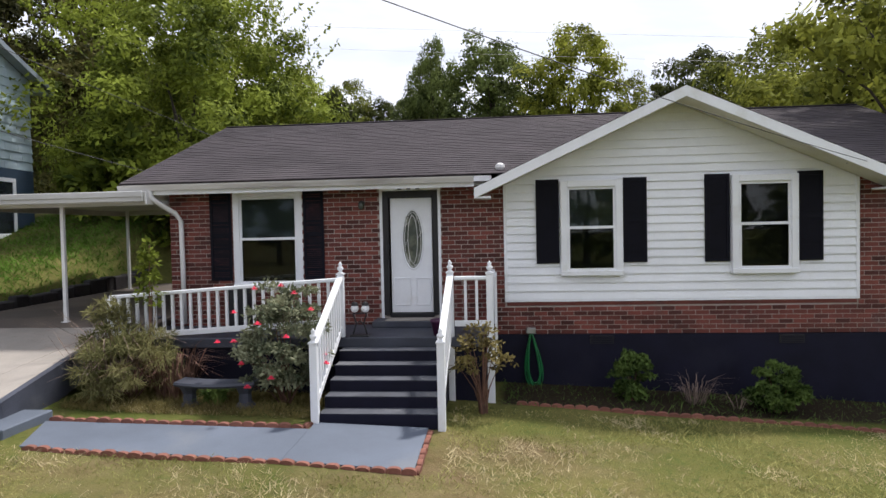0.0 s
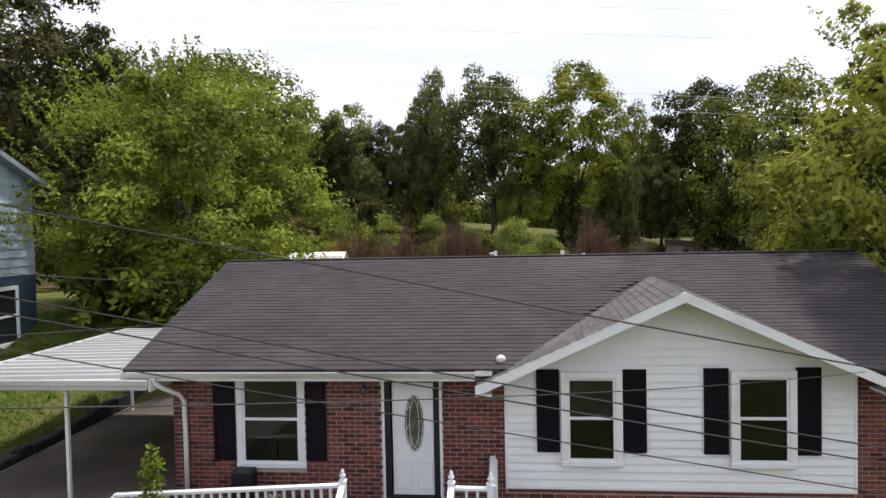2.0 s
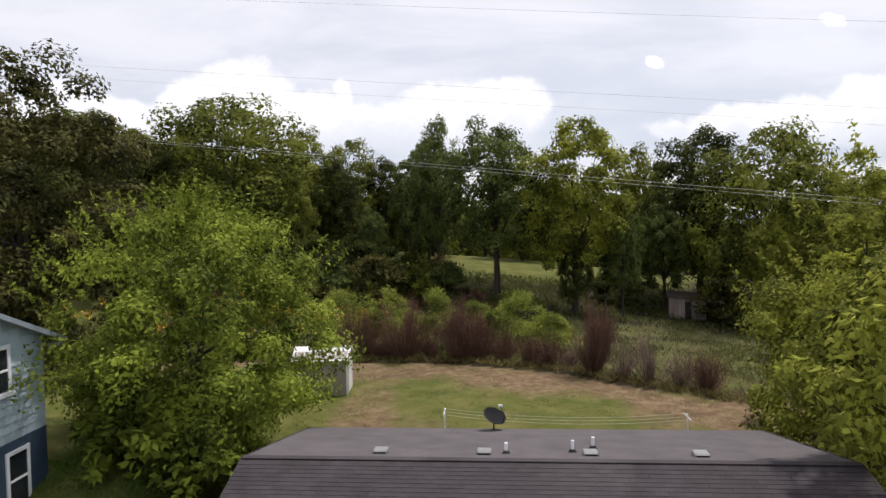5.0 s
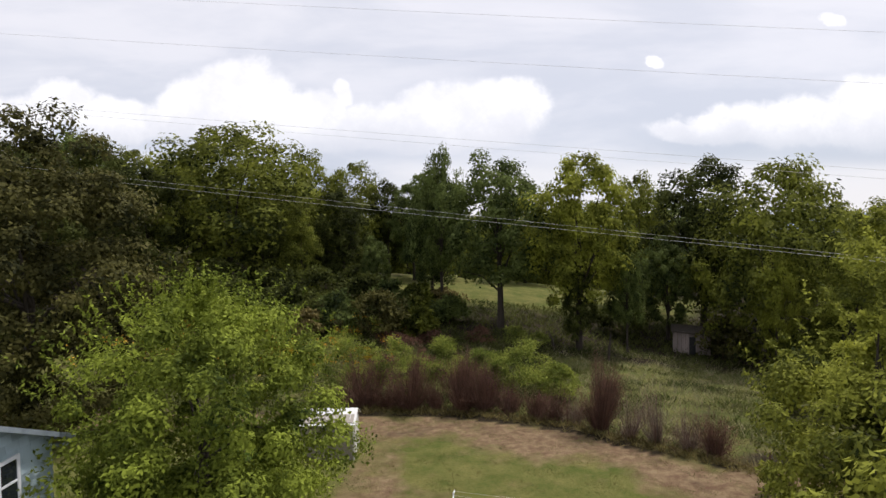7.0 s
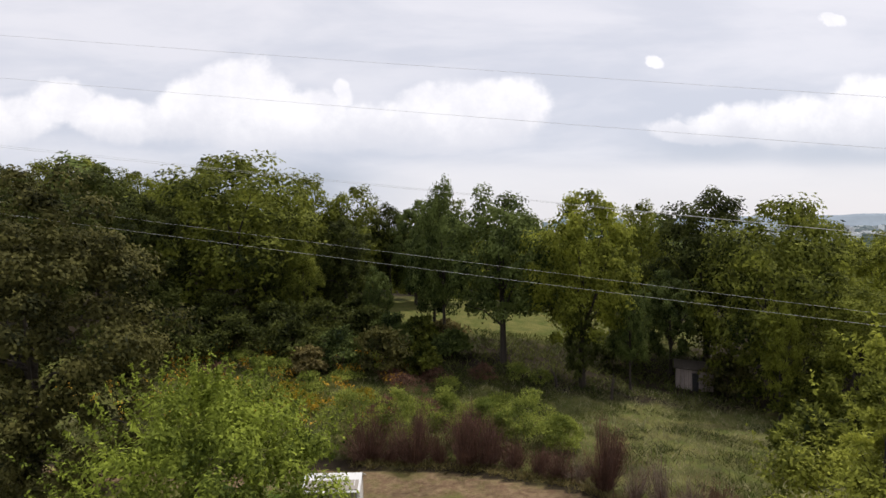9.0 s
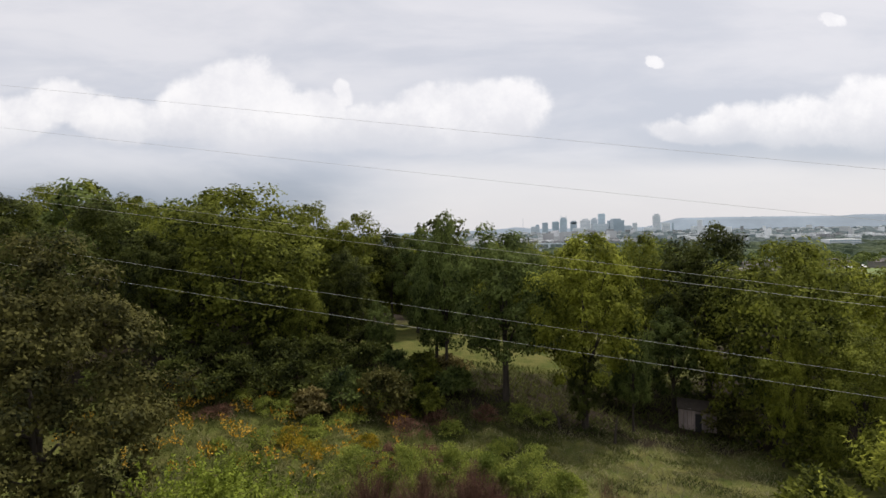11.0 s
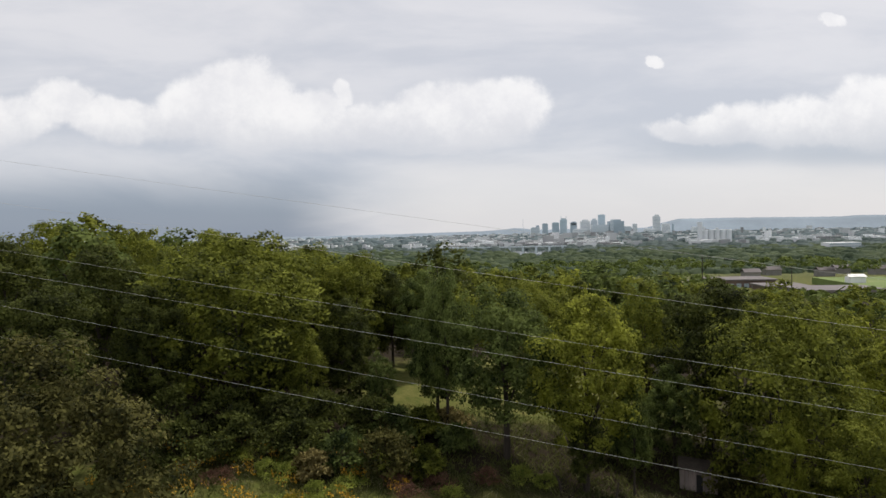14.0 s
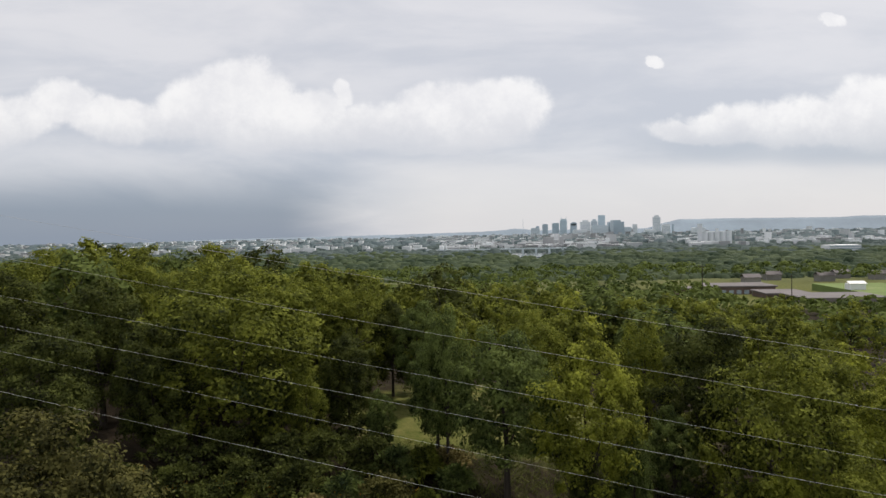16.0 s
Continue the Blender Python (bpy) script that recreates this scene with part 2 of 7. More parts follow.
TWIG = material("dry_twig", (0.135, 0.072, 0.052), 0.95, 0.3, 3, 14, 0.3, per="island", per_var=0.4)
TWIG_PALE = material("pale_twig", (0.23, 0.17, 0.14), 0.95, 0.3, 3, 14, 0.3, per="island", per_var=0.4)
WIRE = material("cable", (0.03, 0.03, 0.032), 0.6, 0.1, 1, 10, 0.0)
WIRE_PALE = material("aluminium_cable", (0.55, 0.55, 0.54), 0.4, 0.1, 1, 10, 0.0)
WOOD_GREY = material("weathered_wood", (0.20, 0.165, 0.15), 0.9, 0.3, 1.5, 25, 0.3, stretch=(1, 1, 0.2), per="object", per_var=0.25)
SHED_TAN = material("shed_tan", (0.30, 0.27, 0.235), 0.55, 0.1, 1, 20, 0.05)
ROSE = material("rose_petals", (0.70, 0.03, 0.09), 0.6, 0.25, 8, 60, 0.1)
LEAF_WALNUT = leaf_material("leaf_walnut", (0.013, 0.028, 0.006), (0.260, 0.315, 0.042), 0.27, 0.45)
LEAF_HACK = leaf_material("leaf_hackberry", (0.026, 0.038, 0.010), (0.368, 0.390, 0.061), 0.38, 0.3)
LEAF_DARK = leaf_material("leaf_dark", (0.016, 0.019, 0.006), (0.132, 0.124, 0.036), 0.27, 0.45)
LEAF_MID = leaf_material("leaf_mid", (0.017, 0.026, 0.006), (0.237, 0.260, 0.041), 0.44, 0.42)
# dark leaf green, lowered further for the shade on the wood's left
LEAF_DEEP_SHADED = leaf_material("leaf_deep_shaded", (0.010, 0.015, 0.005), (0.105, 0.122, 0.028), 0.38, 0.42)
LEAF_YELLOW = leaf_material("leaf_yellow", (0.046, 0.057, 0.009), (0.362, 0.388, 0.058), 0.52, 0.4)
LEAF_BLUE = leaf_material("leaf_blue", (0.013, 0.024, 0.009), (0.163, 0.205, 0.055), 0.42, 0.42)
LEAF_ROSE = leaf_material("leaf_rose", (0.075, 0.095, 0.055), (0.29, 0.30, 0.19), 0.25, 3.0)
LEAF_BOX = leaf_material("leaf_box", (0.026, 0.050, 0.012), (0.135, 0.20, 0.050), 0.25, 3.0)
LEAF_DRY = leaf_material("leaf_dry", (0.07, 0.055, 0.022), (0.24, 0.20, 0.075), 0.25, 2.5)
LEAF_RUST = leaf_material("leaf_rust", (0.055, 0.029, 0.021), (0.205, 0.112, 0.074), 0.3, 0.8)
FIELD_WEED = leaf_material("field_weed", (0.024, 0.036, 0.010), (0.115, 0.128, 0.034), 0.3, 0.25)
WEED = leaf_material("weed", (0.07, 0.100, 0.018), (0.32, 0.36, 0.070), 0.4, 0.5)
GRASS_BLADE = leaf_material("grass_blade", (0.15, 0.165, 0.045), (0.34, 0.32, 0.12), 0.25, 0.55)
GRASS_GREEN = leaf_material("grass_green", (0.042, 0.10, 0.012), (0.13, 0.235, 0.035), 0.3, 0.6)
STRAW = leaf_material("straw", (0.34, 0.28, 0.15), (0.62, 0.53, 0.33), 0.3, 1.0)
FLOWER = material("goldenrod", (0.42, 0.24, 0.012), 0.8, 0.3, 3, 30, 0.0)


def ground_material():
    """Lawn, worn to straw and bare earth in patches, over the whole sheet."""
    m = bpy.data.materials.new("ground")
    m.use_nodes = True
    nt = m.node_tree
    N, L = nt.nodes.new, nt.links.new
    bsdf = nt.nodes["Principled BSDF"]
    co = N("ShaderNodeTexCoord").outputs["Object"]

    def tex(s, d):
        n = N("ShaderNodeTexNoise")
        n.inputs["Scale"].default_value, n.inputs["Detail"].default_value, n.inputs["Roughness"].default_value = s, d, 0.65
        L(co, n.inputs["Vector"])
        return n.outputs[0]

    def mix(f, a, b, lo, hi):
        mr = N("ShaderNodeMapRange")
        mr.inputs[1].default_value, mr.inputs[2].default_value = lo, hi
        L(f, mr.inputs[0])
        mx = N("ShaderNodeMix")
        mx.data_type = "RGBA"
        L(mr.outputs[0], mx.inputs[0])
        for k, vv in ((6, a), (7, b)):
            if isinstance(vv, tuple):
                mx.inputs[k].default_value = (*vv, 1)
            else:
                L(vv, mx.inputs[k])
        return mx.outputs[2]

    col = mix(tex(0.6, 6), (0.066, 0.083, 0.017), (0.140, 0.130, 0.042), 0.35, 0.65)
    col = mix(tex(9.0, 4), col, (0.055, 0.075, 0.018), 0.52, 0.72)
    patch = N("ShaderNodeAttribute")
    patch.attribute_name = "worn"
    worn = mix(tex(2.2, 5), (0.112, 0.068, 0.042), (0.205, 0.150, 0.088), 0.35, 0.65)
    pm = N("ShaderNodeMath")
    pm.operation = "MULTIPLY_ADD"
    L(tex(0.8, 6), pm.inputs[0])
    pm.inputs[1].default_value = 1.6
    L(patch.outputs["Fac"], pm.inputs[2])
    col = mix(pm.outputs[0], col, worn, 1.15, 1.8)
    wood = N("ShaderNodeAttribute")
    wood.attribute_name = "litter"
    wm = N("ShaderNodeMath")
    wm.operation = "MULTIPLY_ADD"
    L(tex(0.35, 5), wm.inputs[0])
    wm.inputs[1].default_value = 1.2
    L(wood.outputs["Fac"], wm.inputs[2])
    col = mix(wm.outputs[0], col, (0.024, 0.018, 0.011), 1.0, 1.4)
    # the far ground's colour is mixed towards distance haze
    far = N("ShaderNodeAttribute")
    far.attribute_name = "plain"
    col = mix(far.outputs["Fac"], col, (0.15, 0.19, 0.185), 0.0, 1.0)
    L(col, bsdf.inputs["Base Color"])
    bsdf.inputs["Roughness"].default_value, bsdf.inputs["Specular IOR Level"].default_value = 0.95, 0.1
    bp = N("ShaderNodeBump")
    bp.inputs["Strength"].default_value, bp.inputs["Distance"].default_value = 0.6, 0.05
    L(tex(26.0, 4), bp.inputs["Height"])
    L(bp.outputs[0], bsdf.inputs["Normal"])
    return m


GROUND = ground_material()

# ---------------------------------------------------------------- building blocks
def part(name, bm, material_, parent=None, label="", smooth=False):
    """Links a bmesh (or a ready mesh) as one object under a thing or a part."""
    if isinstance(bm, bmesh.types.BMesh):
        me = bpy.data.meshes.new(name)
        bmesh.ops.recalc_face_normals(bm, faces=bm.faces)
        bm.to_mesh(me)
        bm.free()
    else:
        me = bm
    if not me.materials:
        me.materials.append(material_)
    if smooth:
        me.polygons.foreach_set("use_smooth", [True] * len(me.polygons))
    ob = new(name, me)
    ob.parent = parent
    return tagged(ob, label=label)


def thing(name, label, category, at=(0, 0, 0), turn=0.0, group="", kind=""):
    e = new(name)
    e.matrix_basis = pose(*at, 0, 0, turn)
    return tagged(e, label, category, group, kind)


def box(bm, x0, x1, y0, y1, z0, z1, bevel=0.0):
    r = bmesh.ops.create_cube(bm, size=1)
    for vv in r["verts"]:
        vv.co = Vector(((x0 + x1) / 2 + vv.co.x * (x1 - x0), (y0 + y1) / 2 + vv.co.y * (y1 - y0), (z0 + z1) / 2 + vv.co.z * (z1 - z0)))
    if bevel:
        ed = list({e for vv in r["verts"] for e in vv.link_edges})
        bmesh.ops.bevel(bm, geom=ed, offset=bevel, segments=1, affect="EDGES")
    return bm


def boxed(*a, bevel=0.0):
    return box(bmesh.new(), *a, bevel=bevel)


def beam(bm, a, b, w, h=None, bevel=0.0):
    """A square bar from a to b."""
    a, b = Vector(a), Vector(b)
    h = h or w
    m = Matrix.Translation((a + b) / 2) @ (b - a).to_track_quat("Z", "Y").to_matrix().to_4x4()
    r = bmesh.ops.create_cube(bm, size=1, matrix=m @ Matrix.Diagonal((w, h, (b - a).length, 1)))
    if bevel:
        bmesh.ops.bevel(bm, geom=list({e for vv in r["verts"] for e in vv.link_edges}), offset=bevel, segments=1, affect="EDGES")
    return bm


def tube(bm, pts, radii, sides=8, cap=True):
    """A round tapering pipe through pts."""
    pts = [Vector(p) for p in pts]
    if isinstance(radii, (int, float)):
        radii = [radii] * len(pts)
    rings = []
    for i, p in enumerate(pts):
        d = (pts[min(i + 1, len(pts) - 1)] - pts[max(i - 1, 0)]).normalized()
        s = d.cross(Vector((0, 0, 1)) if abs(d.z) < 0.9 else Vector((1, 0, 0))).normalized()
        t = d.cross(s)
        rings.append([bm.verts.new(p + (s * math.cos(k * math.tau / sides) + t * math.sin(k * math.tau / sides)) * radii[i]) for k in range(sides)])
    for r0, r1 in zip(rings, rings[1:]):
        for k in range(sides):
            bm.faces.new((r0[k], r0[(k + 1) % sides], r1[(k + 1) % sides], r1[k]))
    if cap:
        bm.faces.new(rings[0][::-1])
        bm.faces.new(rings[-1])
    return bm


def spun(bm, profile, at=(0, 0, 0), sides=12):
    """A turned shape: profile is a list of (radius, height)."""
    rings = [[bm.verts.new((at[0] + r * math.cos(k * math.tau / sides), at[1] + r * math.sin(k * math.tau / sides), at[2] + z)) for k in range(sides)] for r, z in profile]
    for r0, r1 in zip(rings, rings[1:]):
        for k in range(sides):
            bm.faces.new((r0[k], r0[(k + 1) % sides], r1[(k + 1) % sides], r1[k]))
    bm.faces.new(rings[0][::-1])
    bm.faces.new(rings[-1])
    return bm


def quads_mesh(name, verts, mat):
    """A mesh of loose quads from an array (n, 4, 3)."""
    n = len(verts)
    me = bpy.data.meshes.new(name)
    me.vertices.add(4 * n)
    me.vertices.foreach_set("co", np.asarray(verts, np.float32).ravel())
    me.loops.add(4 * n)
    me.loops.foreach_set("vertex_index", np.arange(4 * n, dtype=np.int32))
    me.polygons.add(n)
    me.polygons.foreach_set("loop_start", np.arange(0, 4 * n, 4, dtype=np.int32))
    me.materials.append(mat)
    me.update(calc_edges=True)
    return me


def leaves(rng, at, out, length, width, droop=0.25, spread=0.9, fold=0.25, lay=False):
    """Leaf quads: each starts at a point and grows roughly along its outward way, or, with lay, lies over its clump like a shingle."""
    n = len(at)
    if lay:
        nn = out / (np.linalg.norm(out, axis=1, keepdims=True) + 1e-9) + np.array([0, 0, 0.25]) + rng.normal(0, 0.55 * spread, (n, 3))
        nn /= np.linalg.norm(nn, axis=1, keepdims=True) + 1e-9
        d = np.cross(nn, rng.normal(0, 1, (n, 3))) + np.array([0, 0, -droop])
        d -= nn * np.sum(d * nn, axis=1, keepdims=True)
        d /= np.linalg.norm(d, axis=1, keepdims=True) + 1e-9
        s = np.cross(nn, d)
        ln, wd = length * rng.uniform(0.6, 1.3, (n, 1)), width * rng.uniform(0.6, 1.3, (n, 1))
        mid = at - d * ln * 0.05
        return np.stack([at - d * ln * 0.5, mid + s * wd / 2 - nn * wd * fold, at + d * ln * 0.5, mid - s * wd / 2 - nn * wd * fold], 1)
    d = out + rng.normal(0, spread, (n, 3)) + np.array([0, 0, -droop])
    d /= np.linalg.norm(d, axis=1, keepdims=True) + 1e-9
    s = np.cross(d, out * 0.9 + np.array([0, 0, 0.7]) + rng.normal(0, 0.5, (n, 3)))
    s /= np.linalg.norm(s, axis=1, keepdims=True) + 1e-9
    nn = np.cross(d, s)
    ln = length * rng.uniform(0.6, 1.3, (n, 1))
    wd = width * rng.uniform(0.6, 1.3, (n, 1))
    mid = at + d * ln * 0.45
    return np.stack([at, mid + s * wd / 2 - nn * wd * fold, at + d * ln, mid - s * wd / 2 - nn * wd * fold], 1)


def step01(v, lo, hi):
    t = np.clip((np.asarray(v, float) - lo) / (hi - lo), 0, 1)
    return t * t * (3 - 2 * t)


def height(x, y):
    """The ground's height in metres."""
    x, y = np.asarray(x, float), np.asarray(y, float)
    front = 0.49 - 0.036 * np.clip(x, -6.5, 0) - 0.055 * np.clip(x, 0, 9) + 0.02 * np.clip(y + 3, -8, 0)
    back = np.interp(y, [-1, 4, 10, 18, 27, 40, 47, 55, 65, 78, 100, 150, 350, 700, 1500], [0.3, 1.3, 2.6, 3.0, 3.25, 3.6, 4.3, 5.4, 6.6, 7.4, 5.5, -2, -12, -20, -22])
    z = front + (back - front) * step01(y, -0.5, 9)
    # the slope behind falls to the right and climbs to the left
    z = z - (0.075 + 0.035 * (x > 0)) * np.clip(x, -40, 22) * step01(y, 26, 48) * (1 - step01(y, 90, 300))
    # lawn beside the neighbour's house
    z = z + 1.5 * step01(-x, 8.6, 10.5) * (1 - step01(y, 6, 30)) * step01(y, -12, 2)
    # hill far to the left
    z = z + 13 * step01(-x, 30, 110) * step01(y, 60, 120) * (1 - step01(y, 250, 600))
    return z


def hz(x, y):
    return float(height(x, y))


# ---------------------------------------------------------------- ground
def axis_steps(fine_lo, fine_hi, fine, lo, hi):
    a = list(np.arange(fine_lo, fine_hi + 1e-6, fine))
    s, v = fine, fine_hi
    while v < hi:
        s *= 1.22
        v = min(v + s, hi)
        a.append(v)
    s, v = fine, fine_lo
    while v > lo:
        s *= 1.22
        v = max(v - s, lo)
        a.insert(0, v)
    return np.array(a)


def build_ground():
    xs, ys = axis_steps(-14, 14, 0.4, -4900, 4900), axis_steps(-12, 30, 0.4, -400, 4990)
    X, Y = np.meshgrid(xs, ys)
    Z = height(X, Y)
    Z = Z + 0.03 * np.sin(X * 1.7 + np.cos(Y * 1.3)) * np.sin(Y * 2.1) * (np.abs(X) < 40)
    nx, ny = len(xs), len(ys)
    i = np.arange((ny - 1) * nx).reshape(ny - 1, nx)[:, :-1].ravel()
    me = bpy.data.meshes.new("ground")
    me.from_pydata(np.column_stack([X.ravel(), Y.ravel(), Z.ravel()]).tolist(), [], np.column_stack([i, i + 1, i + nx + 1, i + nx]).tolist())
    me.materials.append(GROUND)
    worn = np.zeros_like(X)
    worn += 0.55 * (1 - step01(Y, -3.4, -2.0)) * (1 - 0.5 * step01(X, 1.5, 4.0))
    worn += 0.55 * (1 - step01(np.hypot((X + 5.6) / 1.6, (Y - 17.5) / 4.5), 0.5, 1.2))
    fence_y = np.interp(X, [-9, -2.5, 4.2, 6, 10.4], [27.6, 27.4, 25.2, 23.4, 20.4])
    worn += 0.72 * (1 - step01(np.abs(Y - fence_y + 2.3 + 0.7 * np.sin(X * 0.8)), 0.6, 3.8)) * (Y > 14)
    worn += 0.35 * (1 - step01(np.hypot((X - 8.5) / 3, (Y - 17) / 3), 0.4, 1.1))
    worn += 0.38 * (1 - step01(np.hypot((X + 3.4) / 3.5, (Y - 13.5) / 4.5), 0.3, 1.1)) + 0.26 * (Y > 10) * (Y < 28)
    worn += 0.3 * (1 - step01(np.hypot((X - 1) / 5, (Y - 22) / 3), 0.4, 1.1))
    litter = step01(Y, 41, 46) * (1 - step01(Y, 250, 400)) * 0.95 + 0.55 * (np.abs(Y - fence_y) < 0.9) * (Y > 14) + 0.42 * (Y > fence_y + 0.9) * (Y > 19) * (Y < 41)
    litter += 0.40 * (1 - step01(np.abs(Y - fence_y + 2.3 + 0.7 * np.sin(X * 0.8)), 0.6, 3.8)) * (Y > 14)
    litter -= 1.0 * (1 - step01(np.hypot((X - 2) / 29, (Y - 71) / 15), 0.65, 1.0))
    litter += 1.1 * step01(Y, -1.55, -1.3) * (1 - step01(Y, 0.0, 0.6)) * (X > 0.9)
    litter += 0.5 * step01(Y, -2.7, -2.4) * (1 - step01(Y, -0.8, -0.2)) * (X > -5.3) * (X < -1.5)
    # plain: how strongly distance haze tints the ground colour
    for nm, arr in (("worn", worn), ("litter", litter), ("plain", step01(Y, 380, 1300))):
        at = me.attributes.new(nm, "FLOAT", "POINT")
        at.data.foreach_set("value", arr.ravel().astype(np.float32))
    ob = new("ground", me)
    me.polygons.foreach_set("use_smooth", [True] * len(me.polygons))
    tagged(ob, "patchy green and straw-coloured lawn on a slope", "ground", kind="structure")


build_ground()

# ---------------------------------------------------------------- the house
# wall front y = 0; floor sill 1.64; brick from 1.27 up; eave 3.95; ridge y 4.05, z 5.72
WL, WR, WB = -4.98, 8.42, 9.2
EAVE_Y, EAVE_Z, RIDGE_Y, RIDGE_Z = -0.45, 4.02, 4.05, 5.72
RL, RR = -5.62, 9.0
SLOPE = (RIDGE_Z - EAVE_Z) / (RIDGE_Y - EAVE_Y)
GX, GY, GZ, GS, GHALF = 3.97, -0.68, 5.30, 0.452, 3.36   # front gable: ridge line, front, top, slope, half width
SKEW = 0.085   # the gable ridge runs back slightly to the side
house = thing("house", "single-storey red brick house with white siding gable and grey shingle roof", "house")

# openings of the front wall: x0, x1, z0, z1
WIN_A, DOOR = (-3.80, -2.51, 2.12, 3.88), (-1.08, -0.06, 1.60, 3.88)
SID = (1.12, 6.85, 1.86)


def build_walls():
    # mortar-coloured backing of the brick front, pierced by window and door
    xs = [WL, WIN_A[0] + 0.06, WIN_A[1] - 0.06, DOOR[0] + 0.05, DOOR[1] - 0.05, WR]
    bm = bmesh.new()
    for a, b, z0 in ((xs[0], xs[1], 1.27), (xs[2], xs[3], 1.27), (xs[4], xs[5], 1.27)):
        box(bm, a, b, -0.004, 0.22, z0, 3.98)
    box(bm, xs[1], xs[2], -0.004, 0.22, 1.27, WIN_A[2] + 0.05)
    box(bm, xs[3], xs[4], -0.004, 0.22, 1.27, DOOR[2])
    front = part("front_wall", bm, MORTAR, house, "red brick front wall with pale mortar")
    bm = bmesh.new()
    box(bm, WL, WL + 0.2, 0.225, WB, 0.9, 3.98)
    part("side_wall", bm, BRICK_REST, house)
    bm = bmesh.new()
    box(bm, WR - 0.2, WR, 0.225, WB, 0.0, 3.98)
    part("side_wall", bm, BRICK_REST, house)
    part("back_wall", boxed(WL + 0.2, WR - 0.2, WB - 0.2, WB, 1.5, 4.7), BRICK_REST, house)
    bm = bmesh.new()
    box(bm, WL - 0.02, WR + 0.02, -0.03, 0.2, -0.4, 1.262)
    part("foundation", bm, NAVY, house, "navy painted foundation wall")
    for x in (2.71, 5.83):
        v = part("crawl_vent", boxed(x - 0.2, x + 0.2, -0.042, -0.028, 1.10, 1.24), BLACK, house)
        for k in range(4):
            part("louver", boxed(x - 0.18, x + 0.18, -0.052, -0.04, 1.115 + k * 0.03, 1.13 + k * 0.03), NAVY, v)
    # gable ends of the main roof
    for x0, x1 in ((WL, WL + 0.18), (WR - 0.18, WR)):
        bm = bmesh.new()
        prof = [(0.1, 3.98), (WB - 0.2, 3.98), (WB - 0.2, 4.72), (RIDGE_Y, RIDGE_Z - 0.1)]
        a = [bm.verts.new((x0, y, z)) for y, z in prof]
        b = [bm.verts.new((x1, y, z)) for y, z in prof]
        bm.faces.new(a), bm.faces.new(b[::-1])
        for k in range(4):
            bm.faces.new((a[k], b[k], b[(k + 1) % 4], a[(k + 1) % 4]))
        part("gable_end", bm, SIDING, house)
    # made-up inner boards, coloured near-black so the rooms look unlit
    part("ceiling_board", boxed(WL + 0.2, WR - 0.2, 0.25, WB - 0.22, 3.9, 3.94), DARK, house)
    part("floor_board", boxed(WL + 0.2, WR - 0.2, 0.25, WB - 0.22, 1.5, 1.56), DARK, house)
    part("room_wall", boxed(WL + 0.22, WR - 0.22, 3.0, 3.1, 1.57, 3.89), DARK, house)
    # vinyl siding on the gable front
    bm = bmesh.new()
    pts = [(SID[0], SID[2]), (SID[1], SID[2]), (SID[1], 3.9), (GX, GZ - 0.12), (SID[0], 3.9)]
    a = [bm.verts.new((x, -0.012, z)) for x, z in pts]
    b = [bm.verts.new((x, -0.006, z)) for x, z in pts]
    bm.faces.new(a), bm.faces.new(b[::-1])
    for k in range(5):
        bm.faces.new((a[k], b[k], b[(k + 1) % 5], a[(k + 1) % 5]))
    sid = part("siding", bm, SIDING, house, "white horizontal vinyl siding")
    z, step = SID[2] + 0.01, 0.142
    while z < GZ - 0.3:
        top = z + step
        lim = lambda zz: (GZ - 0.14 - zz) / GS
        x0, x1 = max(SID[0], GX - lim(z)), min(SID[1], GX + lim(z))
        x2, x3 = max(SID[0], GX - lim(top)), min(SID[1], GX + lim(top))
        if x3 - x2 > 0.1:
            bm = bmesh.new()
            lo = [bm.verts.new((x, y, z)) for x, y in ((x0, -0.046), (x1, -0.046), (x1, -0.013), (x0, -0.013))]
            hi = [bm.verts.new((x, y, top)) for x, y in ((x2, -0.016), (x3, -0.016), (x3, -0.013), (x2, -0.013))]
            bm.faces.new(lo[::-1]), bm.faces.new(hi)
            for k in range(4):
                bm.faces.new((lo[k], lo[(k + 1) % 4], hi[(k + 1) % 4], hi[k]))
            part("siding_board", bm, SIDING, sid)
        z = top
    for x0, x1 in ((SID[0] - 0.055, SID[0]), (SID[1], SID[1] + 0.055)):
        part("corner_post", boxed(x0, x1, -0.045, 0.006, SID[2] - 0.03, 4.0, bevel=0.006), WHITE, sid)
    part("starter_strip", boxed(SID[0], SID[1], -0.043, -0.012, SID[2] - 0.03, SID[2] + 0.012), WHITE, sid)
    # row of bricks on edge under siding
    part("brick_ledge", boxed(SID[0] - 0.02, SID[1] + 0.02, -0.022, -0.002, SID[2] - 0.098, SID[2] - 0.032, bevel=0.006), BRICK_REST, house)
    return front


front_wall = build_walls()


